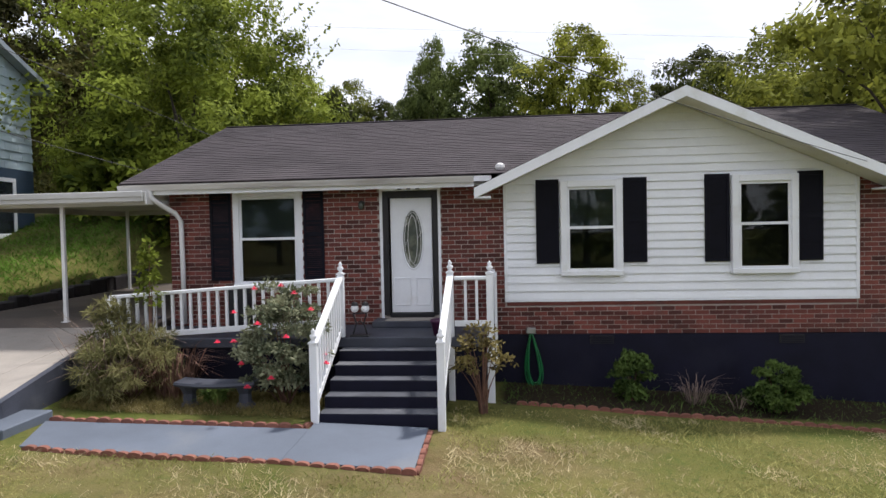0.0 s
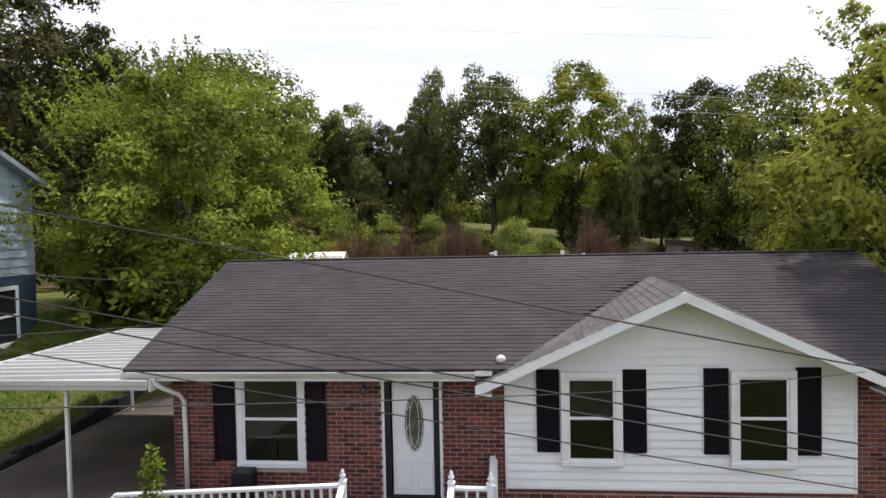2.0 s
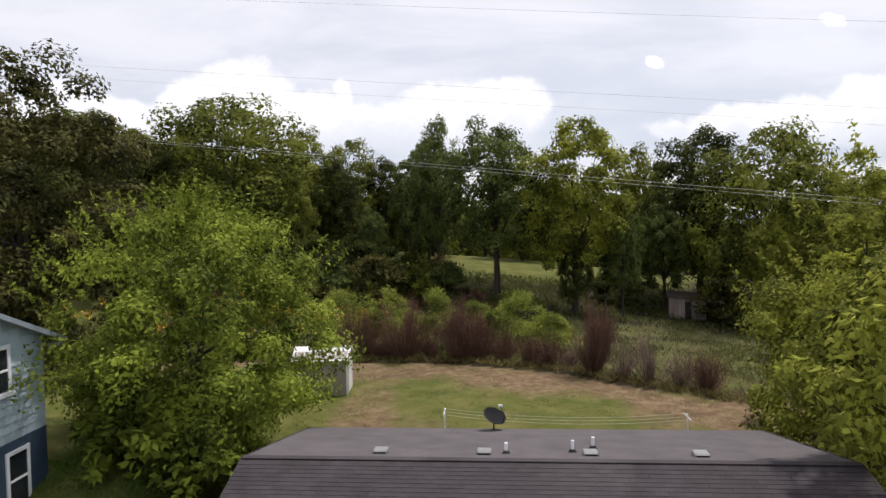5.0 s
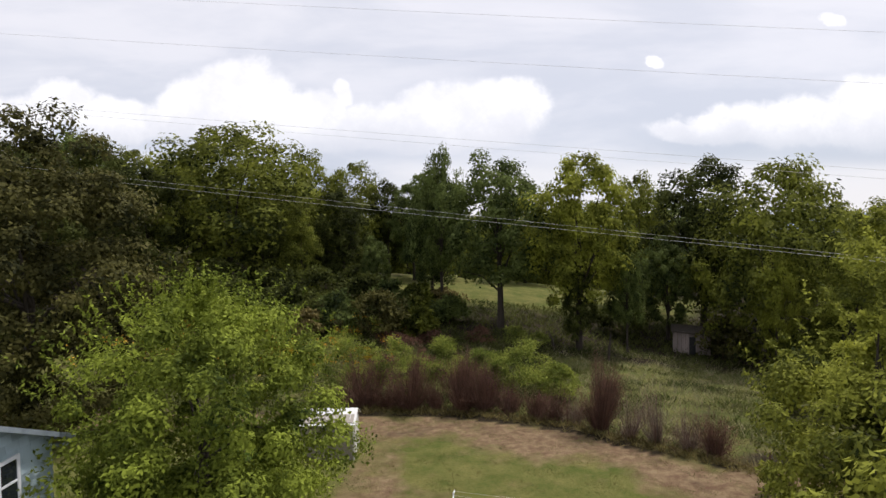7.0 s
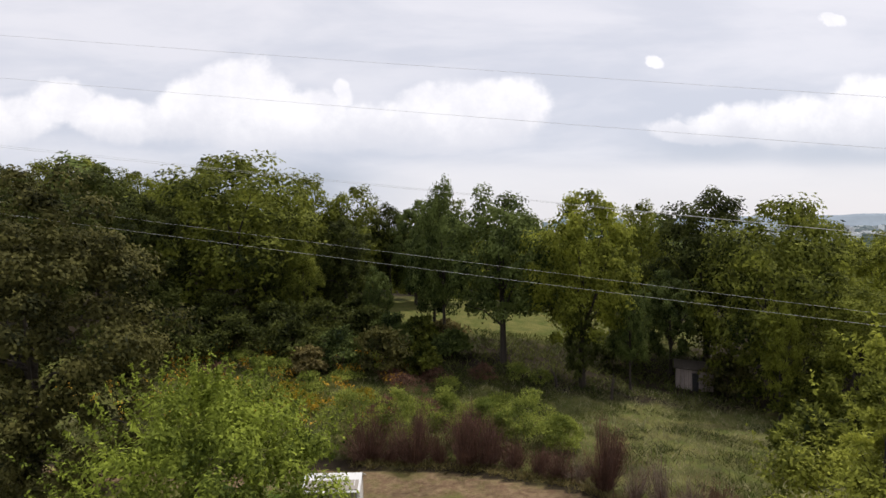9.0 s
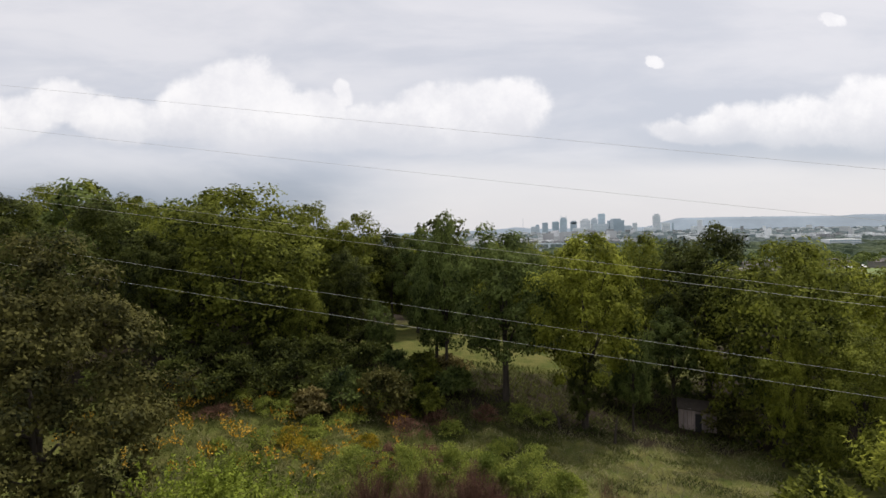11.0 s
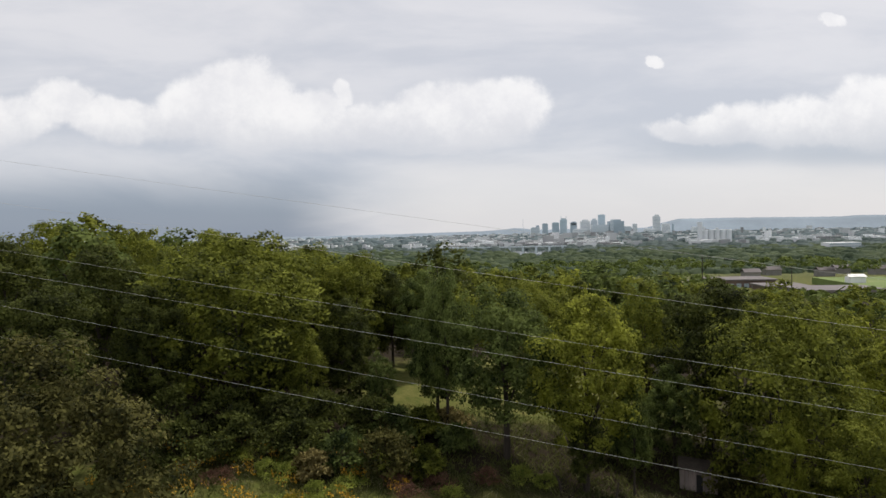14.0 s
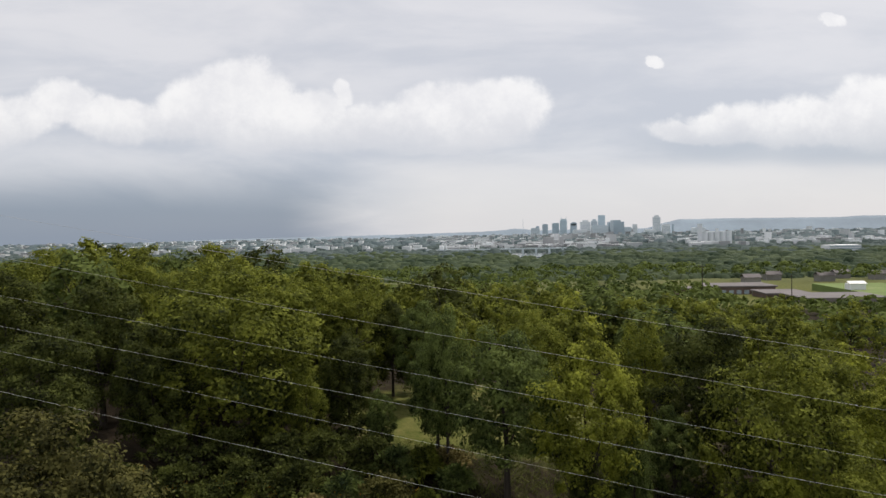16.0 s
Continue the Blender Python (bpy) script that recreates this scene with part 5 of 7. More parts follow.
# ---------------------------------------------------------------- trees
def crown_quads(rng, radius, tall, lobes, per, leaf, width, low=-0.75, sharp=0.5, lobe_size=0.30, droop=0.25, spread=0.8, shoots=0, floor=-99.0, ragged=0.2, lay=False):
    """Leaf quads of a crown about the origin: leafy lobes set unevenly over and inside an egg shape, with gaps."""
    d = rng.normal(0, 1, (lobes, 3))
    d /= np.linalg.norm(d, axis=1, keepdims=True)
    d[:, 2] = np.where(d[:, 2] < low, -d[:, 2], d[:, 2])
    r = rng.uniform(0.35, 1.0, (lobes, 1)) ** sharp
    if lay:
        # a full crown: clumps spread evenly over its surface, a fifth of them inside
        k = np.arange(lobes) + rng.uniform(-0.6, 0.6, lobes)
        zz = np.clip(1 - 1.93 * (k + 0.5) / lobes, -1, 1)
        aa = k * 2.39996 + rng.normal(0, 0.3, lobes)
        d = np.column_stack([np.sqrt(1 - zz * zz) * np.cos(aa), np.sqrt(1 - zz * zz) * np.sin(aa), zz])
        r = np.where(np.arange(lobes) % 5 == 2, rng.uniform(0.35, 0.65, lobes), rng.uniform(0.76, 1.0, lobes))[:, None]
    taper = 1 - (0.12 if lay else 0.32) * np.clip(d[:, 2:3], 0, 1)
    c = d * r * np.array([radius, radius, tall]) * np.column_stack([taper, taper, np.ones(lobes)]) * rng.uniform(1 - ragged, 1 + 0.75 * ragged, (lobes, 1))
    c[:, 2] = np.maximum(c[:, 2], floor + radius * 0.12)
    out = []
    for i in range(lobes):
        s = radius * lobe_size * rng.uniform(0.6, 1.3)
        n = int(per * rng.uniform(0.7, 1.3))
        q = rng.normal(0, 1, (n, 3))
        q /= np.linalg.norm(q, axis=1, keepdims=True)
        q[:, 2] = np.where(q[:, 2] < (-0.7 if lay else -0.3), -q[:, 2] * 0.6, q[:, 2])
        p = c[i] + q * s * rng.uniform(0.45, 1.0, (n, 1)) * np.array([1, 1, 0.85 if lay else 0.72])
        out.append(leaves(rng, p, q * 0.8 + d[i] * 0.35, leaf, width, droop, spread, 0.25, lay))
    for i in range(shoots):
        a, rr = rng.uniform(0, math.tau), radius * rng.uniform(0, 0.97)
        base = np.array([rr * math.cos(a), rr * math.sin(a), tall * math.sqrt(max(0.05, 1 - (rr / radius) ** 2)) * 0.92])
        k = 0.25 + 0.9 * (rr / radius) ** 2
        way = np.array([math.cos(a) * k, math.sin(a) * k, 1.0]) + rng.normal(0, 0.18, 3)
        n = 34
        t = rng.uniform(-0.2, 1, (n, 1)) * rng.uniform(0.5, 1.0) * tall * 0.30
        out.append(leaves(rng, base + way * t, rng.normal(0, 0.6, (n, 3)), leaf * 0.9, width, 0.0, 0.5))
    return np.concatenate(out), c


def trunk_mesh(rng, base, centre, height_, girth, lobes_c, limbs=9):
    bm = bmesh.new()
    bend = rng.normal(0, 0.12, (4, 2))
    top = centre + height_ * 0.25
    zs = np.linspace(base, top, 5)
    pts = [(0 if i == 0 else bend[i - 1][0] * i * 0.5, 0 if i == 0 else bend[i - 1][1] * i * 0.5, z) for i, z in enumerate(zs)]
    tube(bm, pts, [girth * k for k in (1.25, 1.0, 0.8, 0.55, 0.25)], 9)
    for i in rng.choice(len(lobes_c), min(limbs, len(lobes_c)), replace=False):
        p = lobes_c[i] + np.array([0, 0, centre])
        f = rng.uniform(0.30, 0.75)
        s = np.array([np.interp(f, np.linspace(0, 1, 5), [q[k] for q in pts]) for k in range(3)])
        if p[2] < s[2]:
            p[2] = s[2] + abs(p[2] - s[2]) * 0.3
        m = s + (p - s) * 0.5 + np.array([0, 0, 0.12 * np.linalg.norm(p - s)])
        tube(bm, [s, m, p], [girth * 0.38, girth * 0.22, girth * 0.06], 6)
    return bm


def tree(name, label, at, radius, tall, clear, seed, leaf_mat, lobes=70, per=260, leaf=0.26, width=0.10, girth=0.18, group="", **kw):
    """A tree: tall is half the crown's height, clear the height of the crown's underside."""
    rng = np.random.default_rng(seed)
    t = thing(name, label, "tree", at, rng.uniform(0, 360), group)
    q, c = crown_quads(rng, radius, tall, lobes, per, leaf, width, floor=0.4 - clear - tall, **kw)
    q[..., 2] += clear + tall
    q[..., 2] = np.maximum(q[..., 2], 0.05)
    part("crown", quads_mesh("crown", q, leaf_mat), leaf_mat, t)
    part("trunk", trunk_mesh(rng, -0.3, clear + tall, tall, girth, c), BARK, t)
    return t


def spot(x, y, sink=0.1):
    return (x, y, hz(x, y) - sink)


# single trees close to the house
tree("walnut_tree", "broad bright green leafy tree with upright shoots", spot(-10.5, 11.6), 5.0, 5.35, -2.2, 11, LEAF_WALNUT, lobes=180, per=310, leaf=0.20, width=0.095, girth=0.2, low=-0.95, lobe_size=0.185, droop=0.5, spread=0.8, ragged=0.26, shoots=150, lay=True)
tree("oak_tree", "tall dense dark green oak tree", spot(-25.4, 21.5), 6.8, 9.6, -1.8, 12, LEAF_DARK, lobes=190, per=270, leaf=0.30, width=0.17, girth=0.35, low=-0.95, lobe_size=0.20, lay=True)
tree("hackberry_tree", "loose green tree with thin upright shoots", spot(14.9, 12.4), 5.2, 5.2, -1.8, 13, LEAF_HACK, lobes=120, per=300, leaf=0.24, width=0.11, girth=0.17, low=-0.95, lobe_size=0.21, shoots=40, lay=True)
tree("hackberry_tree", "loose green tree with thin upright shoots", spot(18.8, 9.5), 4.6, 7.0, -0.8, 14, LEAF_MID, lobes=110, per=280, leaf=0.24, width=0.11, girth=0.17, low=-0.95, lobe_size=0.21, shoots=30, lay=True)
tree("hackberry_tree", "slender tree with a tall leafy leader", spot(13.6, 12.0), 1.3, 4.6, 2.2, 15, LEAF_HACK, lobes=26, per=170, leaf=0.24, width=0.10, girth=0.12, lobe_size=0.3, shoots=12)
tree("hackberry_tree", "leafy tree at the house corner shading the roof", spot(10.9, 3.7), 2.9, 3.6, 4.3, 16, LEAF_HACK, lobes=60, per=150, leaf=0.28, width=0.13, girth=0.14, lobe_size=0.26, low=-0.95, lay=True)

# the wood behind: a few kinds, set out tree by tree; each kind once full and once sparser for the depth of the wood
KINDS, DEEP = [], []
SORTS = ((LEAF_MID, 5.4, 7.4, 0.0, "tall green broadleaf tree"), (LEAF_BLUE, 4.9, 6.6, 2.2, "dark blue-green broadleaf tree"), (LEAF_YELLOW, 5.2, 7.0, 3.4, "yellow-green willow-like tree"),
         (LEAF_MID, 6.2, 7.8, -0.8, "wide green broadleaf tree"), (LEAF_BLUE, 5.6, 6.2, 3.2, "dark green shade tree over lawn"), (LEAF_DEEP_SHADED, 5.0, 7.2, 1.6, "dense dark green tree with shade in its leaf colour"))
for k, (mt, rad, tall, clear, lab) in enumerate(SORTS):
    KINDS.append(tree("wood_tree", lab + " at the edge of a wood", (0, 0, -400 - 30 * k), rad, tall, clear, 40 + k, mt, lobes=130, per=140, leaf=0.36, width=0.215, girth=0.3, lobe_size=0.235, low=-0.95, ragged=0.14, sharp=0.36, droop=0.4, spread=0.7, lay=True, group="trees of the wood"))
    DEEP.append(tree("wood_tree", lab + " within a wood", (0, 0, -700 - 30 * k), rad, tall, clear, 60 + k, mt, lobes=62, per=31, leaf=0.84, width=0.56, girth=0.3, lobe_size=0.29, low=-0.8, ragged=0.12, sharp=0.36, spread=0.6, lay=True, group="trees of the wood"))


TOPS = {}
for src in KINDS + DEEP:
    crown = next(o for o in src.children if o.name.startswith("crown"))
    co = np.empty(len(crown.data.vertices) * 3)
    crown.data.vertices.foreach_get("co", co)
    TOPS[src.name] = float(np.percentile(co[2::3], 99.6))


def place(src_list, kind, x, y, top, wide=1.0, turn=0.0):
    """A tree of a kind with its top at the height top."""
    src = src_list[kind]
    tallest = TOPS[src.name]
    z = hz(x, y)
    s = (top - z) / tallest
    m = pose(x, y, z - 0.1, 0, 0, turn) @ Matrix.Diagonal((s * wide, s * wide, s, 1))
    return copy_thing(src, m)


# kind, x, y, top, wide: the front row as it stands, from one side to the other
# on the left, kind 5 carries that side's shade in its leaf colour
ROW = ((3, -70, 80, 29.5, 1.0), (5, -61, 62, 27.2, 1.0), (0, -54, 80, 27.6, 1.0), (5, -47, 60, 26.0, 1.0), (5, -43, 45, 22.5, 1.0), (3, -42, 76, 27.4, 1.0), (3, -30.0, 58, 26.8, 1.18), (5, -36, 52, 22.0, 0.9), (5, -25.5, 57, 17.5, 0.9),
       (0, -26.0, 75, 25.4, 0.95), (0, -20.0, 76, 24.0, 0.95), (5, -15, 76, 21.6, 0.75), (1, -11, 73, 21.8, 0.75), (4, -5.6, 54.5, 23.0, 0.5), (1, -7.0, 58, 19.5, 0.75), (4, 0.5, 50.5, 21.6, 0.92), (2, 7.5, 46.5, 20.9, 0.9), (5, 7.4, 46.0, 11.0, 0.65),
       (4, 11.7, 46.5, 13.8, 0.48), (0, 17, 65, 20.4, 0.75), (5, 21.6, 57, 21.3, 0.95), (3, 24.4, 47.5, 19.8, 0.88), (0, 33, 60, 18.6, 1.0), (2, 35.5, 50, 15.8, 1.0), (0, 41, 56, 17.0, 1.1), (1, 16.8, 52.5, 13.4, 0.8), (2, 22.6, 42, 12.2, 0.5),
       (0, 27.5, 40, 12.6, 0.95), (3, 4.0, 80, 19.5, 0.9), (5, -17.5, 61, 19.5, 0.85), (0, -21, 56, 17.0, 0.7), (1, -13, 57, 14.0, 0.7))
for k, (kind, x, y, top, wide) in enumerate(ROW):
    place(KINDS, kind, x, y, top, wide, k * 67)
rng_w = np.random.default_rng(77)
count = 0
while count < 104:
    x, y = rng_w.uniform(-110, 110), rng_w.uniform(66, 185)
    if abs(x) > 0.72 * (y + 12) or (abs(x - 1) < 26 and y < 76):
        continue
    top = 20.8 - 0.055 * (y - 60) + 12.5 * float(step01(-x, 12, 85)) - 5.5 * float(step01(x, 5, 60)) + rng_w.normal(0, 1.5)
    if count == 0:
        x, y, top = -10.7, 110.0, 24.6
    place(DEEP, 5 if count == 0 else int(rng_w.choice([0, 0, 1, 2, 3, 3, 5])), x, y, top, rng_w.uniform(0.95, 1.2), rng_w.uniform(0, 360))
    count += 1
# trees across the street, behind the path, that the window panes mirror
for k in range(9):
    place(DEEP, (0, 3, 5, 1, 3, 0, 5, 3, 0)[k], -34 + k * 8.5, -38 - (k * 5) % 9, 9 + (k * 3) % 4, 1.0, k * 51)
for src in KINDS + DEEP:
    for o in (*src.children_recursive, src):
        bpy.data.objects.remove(o)

# ---------------------------------------------------------------- plants before the house
LEAF_SHAGGY = leaf_material("leaf_shaggy", (0.085, 0.09, 0.035), (0.27, 0.255, 0.11), 0.3, 1.5)

def shrub(name, label, at, radius, tall, seed, mat, lobes=26, per=120, leaf=0.05, width=0.03, stems=8, category="shrub", group="", lift=0.0, **kw):
    rng = np.random.default_rng(seed)
    t = thing(name, label, category, at, 0, group)
    q, c = crown_quads(rng, radius, tall, lobes, per, leaf, width, floor=-tall * 0.85, **kw)
    q[..., 2] = np.maximum(q[..., 2] + tall + lift, 0.01)
    part("foliage", quads_mesh("foliage", q, mat), mat, t)
    bm = bmesh.new()
    for i in range(stems):
        a = rng.uniform(0, math.tau)
        p = c[rng.integers(len(c))] + np.array([0, 0, tall + lift])
        tube(bm, [(0.05 * math.cos(a), 0.05 * math.sin(a), -0.05), p * np.array([0.4, 0.4, 0.55]), p], [0.014, 0.010, 0.004], 5)
    part("branchwork", bm, TWIG, t)
    return t


def flowers(t, pts, size):
    for x, y, z in pts:
        bm = bmesh.new()
        for k in range(3):
            r = size * (1 - 0.28 * k)
            vs = [bm.verts.new((x + r * math.cos(i * math.tau / 8) * (1 if i % 2 else 0.8), y + r * math.sin(i * math.tau / 8) * (1 if i % 2 else 0.8), z + size * (0.2 + 0.3 * k))) for i in range(8)]
            m = bm.verts.new((x, y, z + size * 0.25 * k))
            for i in range(8):
                bm.faces.new((vs[i], vs[(i + 1) % 8], m))
        part("flower", bm, ROSE, t, "red rose bloom")


g = hz(-2.35, -2.0)
rose = shrub("rose_bush", "tall grey-green rose bush with red blooms", (-2.18, -2.0, g), 0.68, 0.92, 21, LEAF_ROSE, low=-0.95, lobes=62, per=125, leaf=0.075, width=0.042, stems=14, lobe_size=0.26)
flowers(rose, ((-0.62, -0.35, 1.40), (-0.55, -0.55, 1.02), (-0.42, -0.62, 0.72), (0.10, -0.40, 1.78), (0.32, -0.5, 1.68), (-0.25, -0.5, 1.75), (0.25, -0.68, 1.1), (-0.95, -0.2, 0.95), (0.68, -0.35, 0.80), (0.72, -0.4, 0.68), (-0.1, -0.8, 1.3),
               (0.55, -0.5, 1.45), (-0.30, -0.72, 0.42), (0.05, -0.75, 0.55)), 0.058)
shrub("boxwood", "round clipped green boxwood shrub", (3.06, -0.82, hz(3.06, -0.82)), 0.31, 0.40, 22, LEAF_BOX, low=-0.95, lobes=50, per=130, leaf=0.06, width=0.035, lobe_size=0.3)
shrub("boxwood", "broad green boxwood shrub", (5.20, -0.98, hz(5.2, -0.98)), 0.41, 0.37, 23, LEAF_BOX, low=-0.95, lobes=56, per=130, leaf=0.06, width=0.035, lobe_size=0.28)
shrub("yellowing_shrub", "leggy shrub with yellowing leaves beside the steps", (0.72, -2.0, hz(0.72, -2.0)), 0.40, 0.42, 24, LEAF_DRY, lobes=24, per=34, leaf=0.07, width=0.045, stems=24, lift=0.42)
vine = shrub("climbing_vine", "thin green vine climbing above the porch railing", (-4.55, -1.55, hz(-4.55, -1.55)), 0.13, 0.85, 25, LEAF_WALNUT, lobes=18, per=22, leaf=0.10, width=0.05, stems=3, lift=0.75, lobe_size=0.9)


def dry_clump(name, label, at, radius, tall, blades, seed, mat, lean=0.6, width=0.012, category="plant"):
    """Long arching blades from a base."""
    rng = np.random.default_rng(seed)
    n = blades
    a = rng.uniform(0, math.tau, n)
    r0 = radius * 0.45 * np.sqrt(rng.uniform(0, 1, n))
    base = np.column_stack([r0 * np.cos(a), r0 * np.sin(a), np.zeros(n)])
    ln = tall * rng.uniform(0.45, 1.1, n)
    out = np.column_stack([np.cos(a), np.sin(a), np.zeros(n)]) + rng.normal(0, 0.5, (n, 3)) * np.array([1, 1, 0])
    mid = base + out * (ln * lean * 0.35)[:, None] + np.array([0, 0, 1]) * (ln * 0.7)[:, None]
    tip = base + out * (ln * lean)[:, None] + np.array([0, 0, 1]) * (ln * rng.uniform(0.45, 1.0, n))[:, None]
    s = np.column_stack([-np.sin(a), np.cos(a), np.zeros(n)]) * width
    q = np.concatenate([np.stack([base - s, base + s, mid + s, mid - s], 1), np.stack([mid - s, mid + s, tip + s * 0.2, tip - s * 0.2], 1)])
    t = thing(name, label, category, at)
    part("foliage", quads_mesh("foliage", q, mat), mat, t)
    return t


shrub("overgrown_plant", "overgrown shaggy clump of dry weedy leaves", (-4.6, -2.0, hz(-4.6, -2.0)), 0.72, 0.52, 31, LEAF_SHAGGY, lobes=70, per=110, leaf=0.15, width=0.014, stems=10, category="plant", droop=0.7, lobe_size=0.25)
shrub("overgrown_plant", "tall weedy growth against the porch corner", (-5.1, -1.65, hz(-5.1, -1.65)), 0.42, 0.75, 37, LEAF_SHAGGY, lobes=30, per=80, leaf=0.12, width=0.02, stems=10, category="plant", droop=0.4, lobe_size=0.3)
dry_clump("overgrown_plant", "tangle of bare dry twigs by the porch", (-5.0, -1.8, hz(-5.0, -1.8)), 0.7, 1.35, 220, 32, TWIG_PALE, 0.6, 0.006)
dry_clump("overgrown_plant", "tangle of bare dry twigs by the porch", (-4.0, -1.8, hz(-4.0, -1.8)), 0.6, 0.95, 260, 33, TWIG, 0.6, 0.006)
dry_clump("bare_shrub", "small leafless grey shrub in the bed", (4.05, -0.75, hz(4.05, -0.75)), 0.35, 0.50, 90, 34, TWIG_PALE, 0.7, 0.003)
dry_clump("bare_shrub", "few bare twigs in the bed", (4.62, -0.95, hz(4.62, -0.95)), 0.2, 0.35, 18, 35, TWIG_PALE, 0.7, 0.005)
dry_clump("bench_weed", "leafy weeds under the stone bench", (-3.2, -2.1, hz(-3.2, -2.1)), 0.3, 0.32, 80, 36, LEAF_BOX, 0.7, 0.02)


def grass_field(name, label, spots, tall, width, mat, seed):
    """Blades scattered at many spots (n, 2)."""
    rng = np.random.default_rng(seed)
    n = len(spots)
    z = height(spots[:, 0], spots[:, 1])
    base = np.column_stack([spots, z - 0.01])
    a = rng.uniform(0, math.tau, n)
    s = np.column_stack([np.cos(a), np.sin(a), np.zeros(n)]) * (width * rng.uniform(0.6, 1.4, n))[:, None]
    ln = tall * rng.uniform(0.4, 1.3, n)
    tip = base + np.column_stack([rng.normal(0, 0.8, n) * ln, rng.normal(0, 0.8, n) * ln, ln * 0.8])
    ob = part(name, quads_mesh(name, np.stack([base - s, base + s, tip + s * 0.25, tip - s * 0.25], 1), mat), mat)
    return tagged(ob, label, "grass", kind="stuff")


rng_g = np.random.default_rng(9)


def lawn_spots(n, x0, x1, y0, y1, keep):
    p = np.column_stack([rng_g.uniform(x0, x1, n), rng_g.uniform(y0, y1, n)])
    return p[keep(p[:, 0], p[:, 1])]


def off_paving(x, y):
    on = ((x > -5.4) & (x < 0.1) & (y > -4.4 + np.where(x < -1.5, 0.28, 0)) & (y < -2.68)) | ((x < -5.3) & (y > -14)) | ((x > -1.6) & (x < 0.3) & (y > -4.3)) | (y > -0.05)
    return ~on


def clumpy(x, y):
    v = np.sin(x * 1.9 + 1.3 * np.sin(y * 1.1)) + np.sin(y * 2.3 + 1.7 * np.sin(x * 0.8)) + 0.8 * np.sin(x * 5.1 + y * 4.3)
    return v


grass_field("lawn_grass", "short patchy green lawn grass", lawn_spots(85000, -6, 9, -9.5, -1.6, lambda x, y: off_paving(x, y) & ((clumpy(x, y) > -0.7 + 0.9 * (x < 1.5))) & ((x < 0.3) | (y < -1.65))), 0.055, 0.006, GRASS_BLADE, 1)
grass_field("straw", "dry straw and dead grass over the lawn", lawn_spots(62000, -6, 9, -9.5, -1.7, lambda x, y: off_paving(x, y) & (clumpy(x, y) < 0.6 - 0.9 * (x > 2.0)) & ((x < 0.3) | (y < -1.8))), 0.06, 0.0055, STRAW, 2)
grass_field("bed_grass", "dry grass and weeds in the flower bed", lawn_spots(9000, -5.3, -1.6, -2.68, -1.45, lambda x, y: y < -1.45), 0.13, 0.005, LEAF_DRY, 3)
grass_field("bed_weeds", "sparse weeds in the bare bed", lawn_spots(1500, 0.95, 8.6, -1.5, -0.1, lambda x, y: y < -0.1), 0.10, 0.007, LEAF_BOX, 4)
grass_field("side_lawn", "green lawn beside the carport", lawn_spots(30000, -14.5, -9.5, -2, 26, lambda x, y: y > -2), 0.13, 0.017, GRASS_GREEN, 5)

# ---------------------------------------------------------------- back yard and field
YARD_GRASS = leaf_material("yard_grass", (0.055, 0.066, 0.018), (0.165, 0.145, 0.048), 0.25, 0.35)
grass_field("yard_grass", "mown back yard grass, green with straw patches", lawn_spots(45000, -9, 13, 10, 27, lambda x, y: clumpy(x, y) > -0.9), 0.05, 0.012, YARD_GRASS, 6)
FENCE = [(-9.0, 27.7), (-2.5, 27.5), (4.2, 25.3), (6.2, 23.5), (10.4, 20.5), (12.5, 18.5)]


def along(pts, step):
    out = []
    for a, b in zip(pts, pts[1:]):
        n = max(1, int(math.hypot(b[0] - a[0], b[1] - a[1]) / step))
        out += [(a[0] + (b[0] - a[0]) * k / n, a[1] + (b[1] - a[1]) * k / n) for k in range(n)]
    return out


def wire_fence():
    f = thing("wire_fence", "rusty wire fence on thin metal posts", "fence")
    posts = along(FENCE, 2.4) + [FENCE[-1]]
    for x, y in posts:
        bm = bmesh.new()
        z = hz(x, y)
        tube(bm, [(x, y, z - 0.1), (x, y, z + 1.15)], 0.028, 6)
        part("post", bm, TWIG, f)
    for h in (0.25, 0.55, 0.85, 1.1):
        bm = bmesh.new()
        tube(bm, [(x, y, hz(x, y) + h) for x, y in posts], 0.005, 4)
        part("fence_wire", bm, TWIG, f)


wire_fence()


